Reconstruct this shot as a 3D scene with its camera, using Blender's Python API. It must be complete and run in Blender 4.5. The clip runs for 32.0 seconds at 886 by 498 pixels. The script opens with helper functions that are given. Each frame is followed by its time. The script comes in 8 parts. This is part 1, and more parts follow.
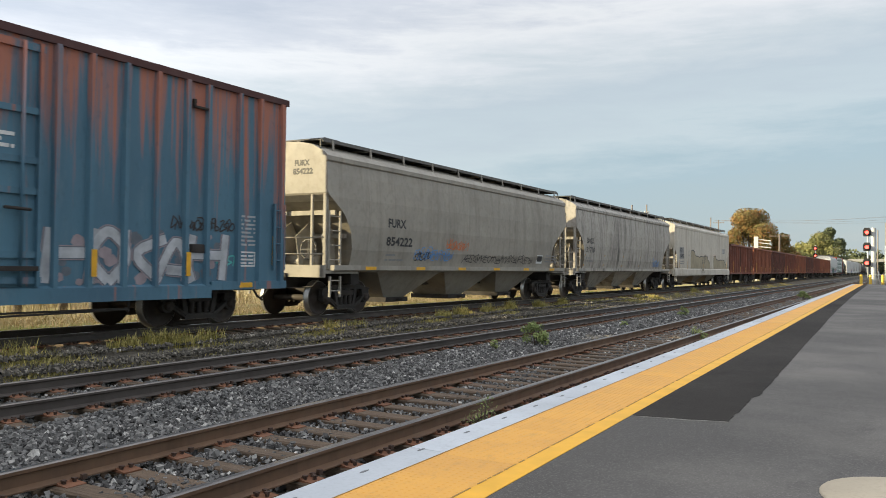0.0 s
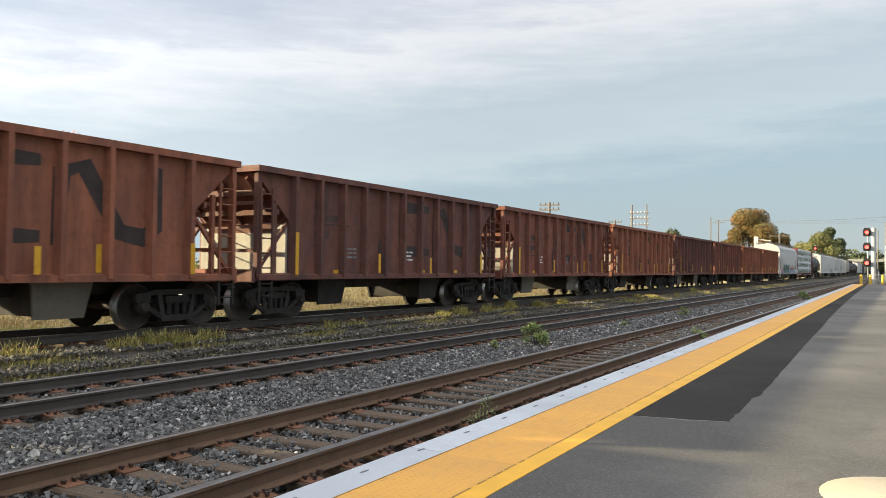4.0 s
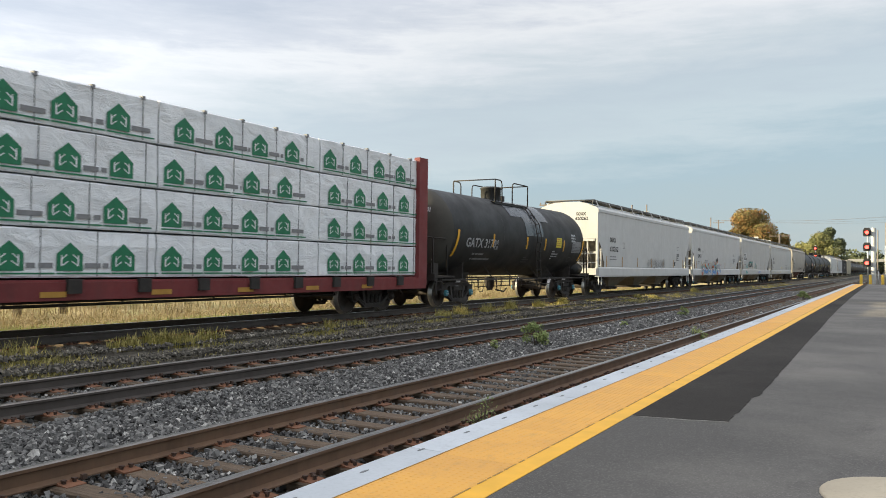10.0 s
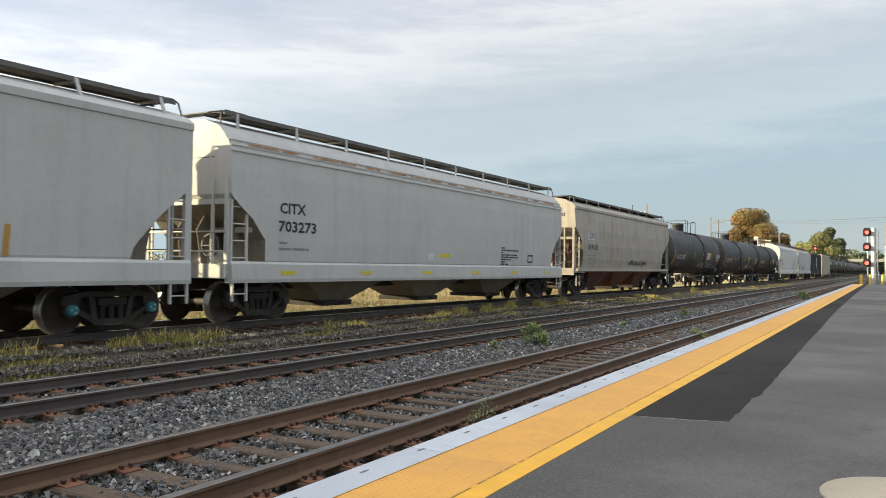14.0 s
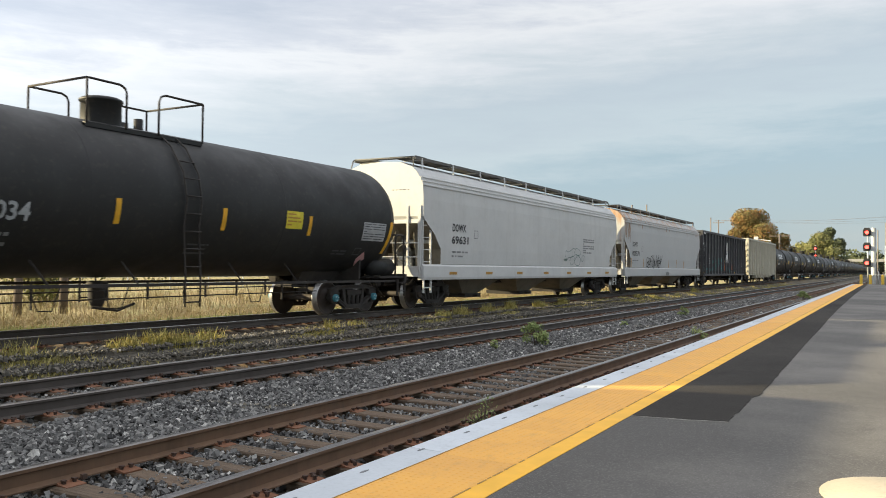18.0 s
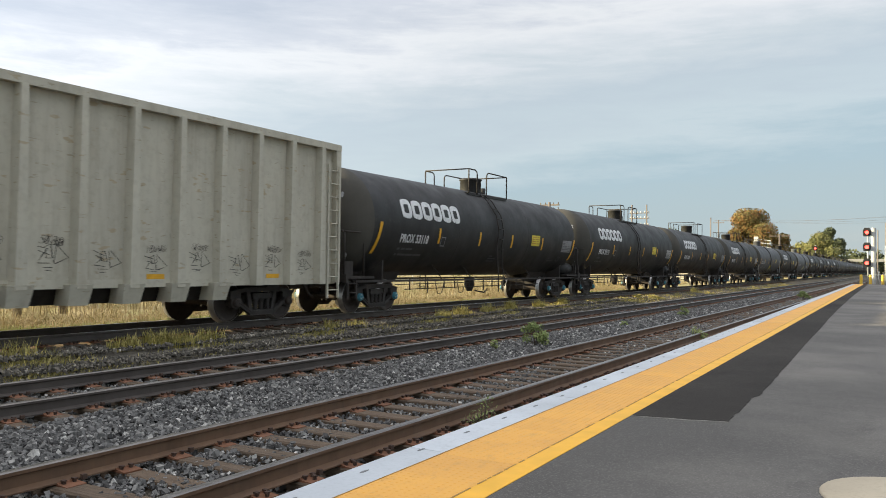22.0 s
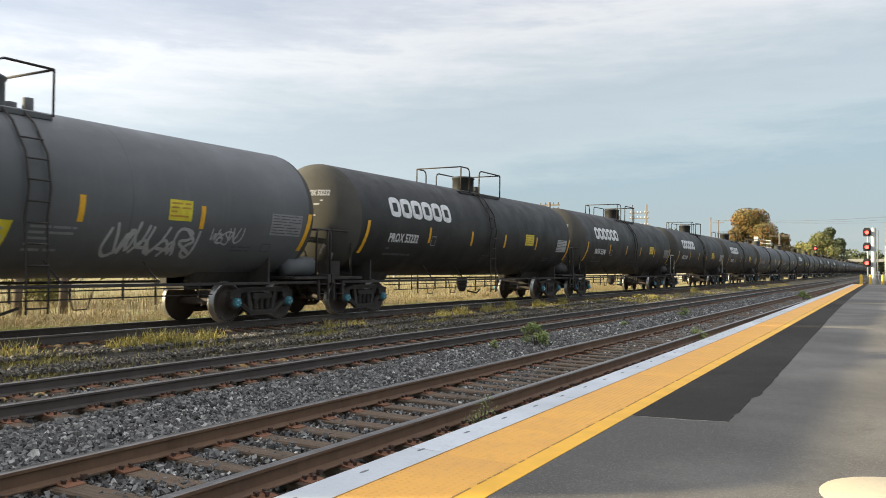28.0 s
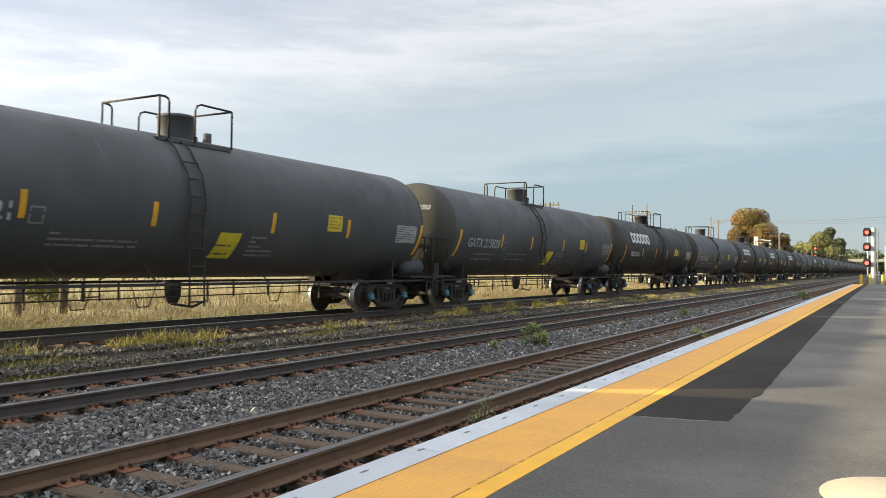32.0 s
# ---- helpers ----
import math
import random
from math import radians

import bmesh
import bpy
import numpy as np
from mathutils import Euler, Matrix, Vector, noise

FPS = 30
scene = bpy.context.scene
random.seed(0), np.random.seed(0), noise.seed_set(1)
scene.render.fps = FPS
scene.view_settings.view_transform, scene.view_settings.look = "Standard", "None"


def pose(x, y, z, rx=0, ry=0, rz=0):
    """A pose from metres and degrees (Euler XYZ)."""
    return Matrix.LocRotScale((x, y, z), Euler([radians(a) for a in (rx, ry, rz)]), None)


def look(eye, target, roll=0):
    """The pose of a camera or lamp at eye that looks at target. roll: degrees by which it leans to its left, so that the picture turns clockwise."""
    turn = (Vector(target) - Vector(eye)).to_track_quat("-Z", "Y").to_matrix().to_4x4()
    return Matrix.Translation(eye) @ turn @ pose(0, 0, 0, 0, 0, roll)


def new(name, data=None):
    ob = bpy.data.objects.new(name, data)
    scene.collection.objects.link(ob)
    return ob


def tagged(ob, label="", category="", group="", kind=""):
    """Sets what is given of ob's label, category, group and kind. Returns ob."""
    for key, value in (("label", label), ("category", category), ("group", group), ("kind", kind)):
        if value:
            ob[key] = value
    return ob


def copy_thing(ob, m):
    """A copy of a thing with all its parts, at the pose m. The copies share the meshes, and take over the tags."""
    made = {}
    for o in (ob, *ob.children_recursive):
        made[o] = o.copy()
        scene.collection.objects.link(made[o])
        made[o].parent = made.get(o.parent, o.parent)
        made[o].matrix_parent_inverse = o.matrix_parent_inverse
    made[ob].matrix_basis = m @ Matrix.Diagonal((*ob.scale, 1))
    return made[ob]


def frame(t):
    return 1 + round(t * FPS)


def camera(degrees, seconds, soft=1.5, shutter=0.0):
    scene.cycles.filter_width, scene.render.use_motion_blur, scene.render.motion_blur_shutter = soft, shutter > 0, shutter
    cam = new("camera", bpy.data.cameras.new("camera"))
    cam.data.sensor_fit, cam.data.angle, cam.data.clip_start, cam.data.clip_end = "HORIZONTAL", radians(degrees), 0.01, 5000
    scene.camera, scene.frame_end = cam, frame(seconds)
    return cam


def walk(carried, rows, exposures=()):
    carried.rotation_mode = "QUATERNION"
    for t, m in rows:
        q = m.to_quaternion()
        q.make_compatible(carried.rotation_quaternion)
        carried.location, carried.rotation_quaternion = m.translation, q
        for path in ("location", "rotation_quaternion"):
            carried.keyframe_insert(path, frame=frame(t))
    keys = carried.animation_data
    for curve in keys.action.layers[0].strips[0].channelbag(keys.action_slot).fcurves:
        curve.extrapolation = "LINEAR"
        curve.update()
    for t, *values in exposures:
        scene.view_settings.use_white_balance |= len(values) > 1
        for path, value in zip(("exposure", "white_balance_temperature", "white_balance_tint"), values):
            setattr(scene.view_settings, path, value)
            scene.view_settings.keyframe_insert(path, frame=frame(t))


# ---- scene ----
cam = camera(57.7133, 32.0, soft=0.9, shutter=0.06)
EYE = Vector((0.0, 0.0, 1.57))
HEADING, TILT = radians(29.561), radians(1.239)
AIM = EYE + Vector((-math.sin(HEADING) * math.cos(TILT), math.cos(HEADING) * math.cos(TILT), math.sin(TILT)))
VIEW = look(EYE, AIM, 0.701)
walk(cam, [(0.0, VIEW), (32.0, VIEW)])

# the plan: y runs along the line, x across it, z = 0 on the nearest rail's top
SPEED = 21.234                                   # metres a second, towards the camera
NEAR_X, MID_X, TRAIN_X = -5.05, -9.457, -14.205  # centres of the three tracks
NEAR_Z, MID_Z, TRAIN_Z = 0.0, -0.031, 0.229      # tops of their rails
PLAT_Z, PLAT_X, PLAT_SKEW = 0.122, -3.34, 0.0125

# ---------------------------------------------------------------- light
SUN_AZ, SUN_EL = radians(28.0), radians(15.7)
TO_SUN = Vector((-math.cos(SUN_AZ) * math.cos(SUN_EL), -math.sin(SUN_AZ) * math.cos(SUN_EL), math.sin(SUN_EL)))
sun = new("sun", bpy.data.lights.new("sun", "SUN"))
sun.data.energy, sun.data.angle, sun.data.color = 4.8, radians(0.6), (1.0, 0.85, 0.53)
sun.matrix_world = look((-60, -40, 60), Vector((-60, -40, 60)) - TO_SUN)
scene.view_settings.exposure = 1.2
CLOUD_POWER, SUN_GLOW, ZENITH_GLOW = 0.466, 0.8, 1.35

world = bpy.data.worlds.new("sky")
scene.world = world
world.use_nodes = True
wt = world.node_tree
wt.nodes.clear()


def wnode(kind, **sets):
    n = wt.nodes.new(kind)
    for key, value in sets.items():
        n.inputs[key].default_value = value
    return n


sky = wt.nodes.new("ShaderNodeTexSky")
sky.sky_type, sky.sun_disc = "NISHITA", False
sky.sun_elevation, sky.sun_rotation = SUN_EL, math.atan2(TO_SUN.x, TO_SUN.y)
sky.air_density, sky.dust_density, sky.ozone_density = 1.0, 1.5, 2.0
clear = wnode("ShaderNodeBackground", Strength=0.06)
wt.links.new(sky.outputs[0], clear.inputs["Color"])
way = wt.nodes.new("ShaderNodeTexCoord")
sep = wt.nodes.new("ShaderNodeSeparateXYZ")
wt.links.new(way.outputs["Generated"], sep.inputs[0])


def wmath(op, a, b=None, clamp=False):
    n = wt.nodes.new("ShaderNodeMath")
    n.operation, n.use_clamp = op, clamp
    for i, v in enumerate((a, b)):
        if v is None:
            continue
        if isinstance(v, (int, float)):
            n.inputs[i].default_value = v
        else:
            wt.links.new(v, n.inputs[i])
    return n.outputs[0]


# high thin cloud in long banks that rise to one side, white where they thin out before the light


def wnoise(scale, size, detail, rough, shift):
    m = wt.nodes.new("ShaderNodeMapping")
    m.inputs["Scale"].default_value, m.inputs["Location"].default_value = scale, shift
    wt.links.new(way.outputs["Generated"], m.inputs[0])
    n = wnode("ShaderNodeTexNoise", Scale=size, Detail=detail, Roughness=rough, Distortion=0.3)
    wt.links.new(m.outputs[0], n.inputs[0])
    return wmath("SUBTRACT", n.outputs["Fac"], 0.5)


def wramp(fac, stops):
    n = wt.nodes.new("ShaderNodeValToRGB")
    while len(n.color_ramp.elements) < len(stops):
        n.color_ramp.elements.new(0.5)
    for e, (p, c) in zip(n.color_ramp.elements, stops):
        e.position, e.color = p, (*c, 1)
    wt.links.new(fac, n.inputs[0])
    return n.outputs[0]


bank = wmath("SUBTRACT", sep.outputs[2], wmath("MULTIPLY", sep.outputs[0], 0.163))
bank = wmath("ADD", bank, wmath("MULTIPLY", wnoise((1, 1, 6.0), 2.2, 6, 0.55, (3.1, 0.7, 0.2)), 0.085))
bank = wmath("ADD", bank, wmath("MULTIPLY", wnoise((1, 1, 5.0), 6.5, 8, 0.62, (1.3, 5.7, 2.2)), 0.12))
bank = wmath("ADD", bank, wmath("MULTIPLY", wnoise((1, 1, 11.0), 3.6, 9, 0.60, (7.3, 2.9, 4.4)), 0.075))
tone = wramp(bank, [(0.0, (0.55, 0.60, 0.60)), (0.06, (0.46, 0.56, 0.60)), (0.15, (0.44, 0.565, 0.635)), (0.205, (0.60, 0.69, 0.735)), (0.255, (0.56, 0.64, 0.70)), (0.295, (0.66, 0.72, 0.76)),
                    (0.322, (0.77, 0.805, 0.84)), (0.345, (0.855, 0.875, 0.895)), (0.375, (0.68, 0.715, 0.775)), (0.42, (0.545, 0.595, 0.675)), (0.50, (0.59, 0.63, 0.71)), (0.7, (0.78, 0.80, 0.85)), (1.0, (0.88, 0.89, 0.92))])
# the deck glows more overhead and towards the sun
aim = wt.nodes.new("ShaderNodeVectorMath")
aim.operation = "DOT_PRODUCT"
wt.links.new(way.outputs["Generated"], aim.inputs[0])
aim.inputs[1].default_value = TO_SUN
near = wmath("MULTIPLY", wmath("POWER", wmath("MAXIMUM", aim.outputs["Value"], 0.0), 1.6), SUN_GLOW)
over = wmath("MULTIPLY", wmath("MAXIMUM", wmath("SUBTRACT", sep.outputs[2], 0.30), 0.0), ZENITH_GLOW)
power = wmath("MULTIPLY", wmath("ADD", wmath("ADD", near, over), 1.0), CLOUD_POWER)
cloud = wt.nodes.new("ShaderNodeBackground")
wt.links.new(tone, cloud.inputs["Color"])
wt.links.new(power, cloud.inputs["Strength"])
mixed = wnode("ShaderNodeMixShader")
mixed.inputs[0].default_value = 0.86
wt.links.new(clear.outputs[0], mixed.inputs[1])
wt.links.new(cloud.outputs[0], mixed.inputs[2])
wout = wt.nodes.new("ShaderNodeOutputWorld")
wt.links.new(mixed.outputs[0], wout.inputs[0])

# ---------------------------------------------------------------- materials


class Nodes:
    """Short hand for a node material with object-space texture coordinates."""

    def __init__(self, name, rough=0.7, metal=0.0, spec=0.5):
        self.m = bpy.data.materials.new(name)
        self.m.use_nodes = True
        self.t = self.m.node_tree
        self.p = self.t.nodes["Principled BSDF"]
        self.p.inputs["Roughness"].default_value, self.p.inputs["Metallic"].default_value = rough, metal
        self.p.inputs["Specular IOR Level"].default_value = spec
        co = self.t.nodes.new("ShaderNodeTexCoord")
        rnd = self.t.nodes.new("ShaderNodeObjectInfo")
        add = self.t.nodes.new("ShaderNodeVectorMath")
        add.operation = "MULTIPLY_ADD"
        self.t.links.new(rnd.outputs["Random"], add.inputs[0])
        add.inputs[1].default_value = (17.0, 31.0, 11.0)
        self.t.links.new(co.outputs["Object"], add.inputs[2])
        self.co, self.random = add.outputs[0], rnd.outputs["Random"]

    def noise(self, size, stretch=(1, 1, 1), detail=4, rough=0.55, warp=0.0):
        mp = self.t.nodes.new("ShaderNodeMapping")
        mp.inputs["Scale"].default_value = stretch
        self.t.links.new(self.co, mp.inputs[0])
        n = self.t.nodes.new("ShaderNodeTexNoise")
        n.inputs["Scale"].default_value, n.inputs["Detail"].default_value = size, detail
        n.inputs["Roughness"].default_value, n.inputs["Distortion"].default_value = rough, warp
        self.t.links.new(mp.outputs[0], n.inputs[0])
        return n.outputs["Fac"]

    def cells(self, size, out="Distance"):
        n = self.t.nodes.new("ShaderNodeTexVoronoi")
        n.inputs["Scale"].default_value = size
        self.t.links.new(self.co, n.inputs[0])
        return n.outputs[out]

    def ramp(self, fac, *stops):
        n = self.t.nodes.new("ShaderNodeValToRGB")
        while len(n.color_ramp.elements) < len(stops):
            n.color_ramp.elements.new(0.5)
        for e, (p, c) in zip(n.color_ramp.elements, stops):
            c = (c, c, c) if isinstance(c, (int, float)) else c
            e.position, e.color = p, (*c, 1)
        self.t.links.new(fac, n.inputs[0])
        return n.outputs[0]

    def mix(self, fac, a, b, kind="MIX"):
        n = self.t.nodes.new("ShaderNodeMix")
        n.data_type, n.blend_type = "RGBA", kind
        for slot, v in ((0, fac), (6, a), (7, b)):
            if isinstance(v, (int, float)):
                n.inputs[slot].default_value = v if slot == 0 else (v, v, v, 1)
            elif isinstance(v, tuple):
                n.inputs[slot].default_value = (*v, 1)
            else:
                self.t.links.new(v, n.inputs[slot])
        return n.outputs[2]

    def done(self, color, bump=None, depth=0.01, strength=0.5, rough=None):
        self.t.links.new(color, self.p.inputs["Base Color"])
        if rough is not None:
            self.t.links.new(rough, self.p.inputs["Roughness"])
        if bump is not None:
            b = self.t.nodes.new("ShaderNodeBump")
            b.inputs["Strength"].default_value, b.inputs["Distance"].default_value = strength, depth
            self.t.links.new(bump, b.inputs["Height"])
            self.t.links.new(b.outputs[0], self.p.inputs["Normal"])
        return self.m


def paint(name, color, grime=(0.10, 0.085, 0.07), dirt=0.35, rough=0.55, rust=0.0, patches=None, streaks=1.0, even=0.80, scuffs=None):
    """Weathered paint on steel: blotches, streaks that run down, grime and, where asked, rust."""
    n = Nodes(name, rough)
    dark = tuple(c * even for c in color)
    c = n.mix(n.ramp(n.noise(0.9), (0.35, 0.0), (0.7, 1.0)), color, dark)
    run = n.ramp(n.noise(1.0, (2.6, 2.6, 0.22), 6, 0.65), (0.50, 0.0), (0.78, dirt * streaks))
    c = n.mix(run, c, grime)
    c = n.mix(n.ramp(n.noise(7.0, detail=6), (0.48, 0.0), (0.75, dirt * 0.5)), c, grime)
    if patches:
        c = n.mix(n.ramp(n.noise(0.8, (1.6, 1.6, 0.45), 7, 0.65), (0.46, 0.0), (0.68, 0.75)), c, patches)
    if rust:
        c = n.mix(n.ramp(n.noise(2.3, (1, 1, 0.6), 8, 0.68), (0.64 - rust * 0.3, 0.0), (0.70 - rust * 0.28, 0.9)), c, (0.20, 0.075, 0.03))
    if scuffs:
        c = n.mix(n.ramp(n.noise(2.6, (1, 0.8, 2.4), 5, 0.55), (0.645, 0.0), (0.69, 0.6)), c, scuffs)
        c = n.mix(n.ramp(n.noise(6.5, (1, 0.5, 2.8), 4, 0.5, 0.4), (0.66, 0.0), (0.70, 0.45)), c, tuple(v * 0.6 for v in scuffs))
    return n.done(c, n.noise(14, detail=6), 0.004, 0.35, n.ramp(n.noise(3.0), (0.3, rough - 0.1), (0.7, rough + 0.15)))


def plain(name, color, rough=0.6, metal=0.0, vary=0.25, size=6.0):
    n = Nodes(name, rough, metal)
    c = n.mix(n.ramp(n.noise(size, detail=6), (0.3, 0.0), (0.7, 1.0)), color, tuple(v * (1 - vary) for v in color))
    return n.done(c, n.noise(size * 6, detail=4), 0.002, 0.25)


def glow(name, color, power):
    n = Nodes(name, 0.4)
    n.p.inputs["Emission Color"].default_value, n.p.inputs["Emission Strength"].default_value = (*color, 1), power
    n.p.inputs["Base Color"].default_value = (*color, 1)
    return n.m


def make_asphalt(name, base, stain, light=0.5, spec=0.3):
    n = Nodes(name, 0.92, spec=spec)
    c = n.mix(n.ramp(n.noise(0.55, detail=5), (0.35, 0.0), (0.68, 1.0)), base, stain)
    c = n.mix(n.ramp(n.noise(5.0, detail=6), (0.45, 0.0), (0.8, 0.5)), c, tuple(v * 1.6 for v in base))
    c = n.mix(n.ramp(n.noise(0.18, detail=6, rough=0.6), (0.42, 0.0), (0.62, 0.85)), c, tuple(v * 0.62 for v in base))
    c = n.mix(n.ramp(n.noise(2.2, (1, 0.35, 1), 8, 0.7, 0.6), (0.58, 0.0), (0.72, 0.45)), c, tuple(v * 0.55 for v in base))
    c = n.mix(n.ramp(n.cells(110, "Color"), (0.6, 0.0), (1.0, light)), c, tuple(v * 2.3 for v in base))
    c = n.mix(n.ramp(n.noise(60, detail=3, rough=0.8), (0.5, 0.0), (0.75, 0.6)), c, tuple(v * 0.5 for v in base))
    return n.done(c, n.noise(130, detail=2), 0.003, 0.6)


def make_ballast(name, tones):
    n = Nodes(name, 0.9, spec=0.25)
    geo = n.t.nodes.new("ShaderNodeNewGeometry")
    c = n.ramp(geo.outputs["Random Per Island"], (0.0, tones[0]), (0.35, tones[1]), (0.75, tones[2]), (0.93, tones[3]), (1.0, tones[4]))
    c = n.mix(n.ramp(n.noise(22, detail=5), (0.35, 0.0), (0.7, 0.55)), c, tuple(v * 0.5 for v in tones[1]))
    return n.done(c, n.noise(60, detail=3), 0.003, 0.5)


def make_leaves(name, tones):
    n = Nodes(name, 0.7, spec=0.2)
    geo = n.t.nodes.new("ShaderNodeNewGeometry")
    c = n.ramp(geo.outputs["Random Per Island"], *[(i / (len(tones) - 1), t) for i, t in enumerate(tones)])
    c = n.mix(n.ramp(n.noise(0.35, detail=3), (0.4, 0.0), (0.65, 0.6)), c, tones[0])
    out = n.done(c)
    n.p.inputs["Transmission Weight"].default_value = 0.0
    n.p.inputs["Subsurface Weight"].default_value = 0.0
    return out


def make_ground():
    """Soil under grass and weeds; dark cinders by the line, dry straw colour on the field."""
    n = Nodes("field_soil", 0.95, spec=0.15)
    co = n.t.nodes.new("ShaderNodeTexCoord")
    sp = n.t.nodes.new("ShaderNodeSeparateXYZ")
    n.t.links.new(co.outputs["Object"], sp.inputs[0])
    far = n.t.nodes.new("ShaderNodeMapRange")
    far.inputs["From Min"].default_value, far.inputs["From Max"].default_value = -16.4, -17.6
    n.t.links.new(sp.outputs[0], far.inputs["Value"])
    cinder = n.mix(n.ramp(n.noise(3.5, detail=8, rough=0.7), (0.35, 0.0), (0.7, 1.0)), (0.075, 0.067, 0.054), (0.15, 0.132, 0.105))
    cinder = n.mix(n.ramp(n.cells(26, "Color"), (0.45, 0.0), (1.0, 0.8)), cinder, (0.15, 0.137, 0.12))
    straw = n.mix(n.ramp(n.noise(0.25, detail=6), (0.38, 0.0), (0.64, 1.0)), (0.36, 0.28, 0.145), (0.22, 0.22, 0.085))
    straw = n.mix(n.ramp(n.noise(6, (1, 1, 1), 6), (0.4, 0.0), (0.75, 0.6)), straw, (0.36, 0.29, 0.18))
    c = n.mix(far.outputs[0], cinder, straw)
    return n.done(c, n.noise(24, detail=6), 0.03, 0.8)


def make_tactile():
    n = Nodes("tactile_yellow", 0.65)
    c = n.mix(n.ramp(n.noise(0.8, detail=6), (0.35, 0.0), (0.7, 1.0)), (0.72, 0.36, 0.055), (0.62, 0.31, 0.06))
    c = n.mix(n.ramp(n.noise(12, (1, 0.4, 1), 8, 0.7), (0.52, 0.0), (0.8, 0.55)), c, (0.36, 0.22, 0.08))
    return n.done(c, n.noise(90), 0.001, 0.3)


def make_concrete(name, base):
    n = Nodes(name, 0.85, spec=0.3)
    c = n.mix(n.ramp(n.noise(0.9, detail=7), (0.35, 0.0), (0.7, 1.0)), base, tuple(v * 0.78 for v in base))
    c = n.mix(n.ramp(n.noise(30, detail=6), (0.5, 0.0), (0.85, 0.4)), c, tuple(v * 0.5 for v in base))
    return n.done(c, n.noise(60, detail=5), 0.002, 0.4)


def make_timber():
    n = Nodes("weathered_tie", 0.9, spec=0.2)
    grain = n.noise(3.0, (1.0, 14.0, 8.0), 7, 0.7)
    c = n.mix(n.ramp(grain, (0.35, 0.0), (0.68, 1.0)), (0.050, 0.037, 0.027), (0.175, 0.132, 0.096))
    c = n.mix(n.ramp(n.random, (0.0, 0.0), (1.0, 0.6)), c, (0.13, 0.092, 0.064))
    return n.done(c, grain, 0.012, 0.9)


def make_wrap():
    """White plastic sheeting, creased where it is drawn tight; crease shading is painted in as grey."""
    n = Nodes("lumber_wrap", 0.42)
    crease = n.noise(1.6, (1.0, 1.0, 2.2), 7, 0.62, 1.4)
    c = n.mix(n.ramp(n.noise(0.8, detail=5), (0.35, 0.0), (0.7, 1.0)), (0.83, 0.84, 0.85), (0.75, 0.765, 0.78))
    # grey laid along the creases imitates their shading
    c = n.mix(n.ramp(crease, (0.50, 0.0), (0.62, 0.35)), c, (0.62, 0.63, 0.645))
    return n.done(c, crease, 0.08, 0.6)


def make_tank(name, base, gloss, spec=0.28):
    n = Nodes(name, gloss, spec=spec)
    c = n.mix(n.ramp(n.noise(0.6, (1, 0.5, 1), 5), (0.35, 0.0), (0.7, 1.0)), base, tuple(v * 1.5 for v in base))
    c = n.mix(n.ramp(n.noise(1.0, (3.2, 3.2, 0.2), 6, 0.7), (0.54, 0.0), (0.85, 0.30)), c, tuple(v * 2.2 + 0.01 for v in base))
    c = n.mix(n.ramp(n.noise(9.0, detail=6), (0.55, 0.0), (0.8, 0.25)), c, (0.10, 0.085, 0.065))
    return n.done(c, n.noise(2.5, detail=3), 0.004, 0.12, n.ramp(n.noise(1.4), (0.3, gloss - 0.08), (0.7, gloss + 0.12)))


def make_streaked(name, one, two, pale, rust, high, along, rough=0.65, thick=2.2):
    """Paint worn through to rust in upright streaks: high and along say from where to where, in metres, they gather and how far."""
    n = Nodes(name, rough)
    co = n.t.nodes.new("ShaderNodeTexCoord")
    sp = n.t.nodes.new("ShaderNodeSeparateXYZ")
    n.t.links.new(co.outputs["Object"], sp.inputs[0])

    def total(a, b):
        m = n.t.nodes.new("ShaderNodeMath")
        n.t.links.new(a, m.inputs[0])
        n.t.links.new(b, m.inputs[1])
        return m.outputs[0]
    runs = n.noise(1.0, (thick, thick, 0.16), 8, 0.62)
    for axis, (a, b, c, d) in ((2, high), (1, along)):
        r = n.t.nodes.new("ShaderNodeMapRange")
        for key, value in (("From Min", a), ("From Max", b), ("To Min", c), ("To Max", d)):
            r.inputs[key].default_value = value
        n.t.links.new(sp.outputs[axis], r.inputs["Value"])
        runs = total(runs, r.outputs[0])
    c = n.mix(n.ramp(n.noise(0.7, (1, 1, 0.5), 6), (0.35, 0.0), (0.7, 1.0)), one, two)
    c = n.mix(n.ramp(n.noise(3.0, (1, 1, 0.3), 7, 0.7), (0.55, 0.0), (0.8, 0.5)), c, pale)
    c = n.mix(n.ramp(runs, (0.47, 0.0), (0.60, 0.85)), c, rust)
    c = n.mix(n.ramp(n.noise(9.0, (1, 1, 0.5), 6, 0.7), (0.56, 0.0), (0.75, 0.4)), c, tuple(0.5 * v for v in two))
    return n.done(c, n.noise(12, detail=6), 0.004, 0.4)


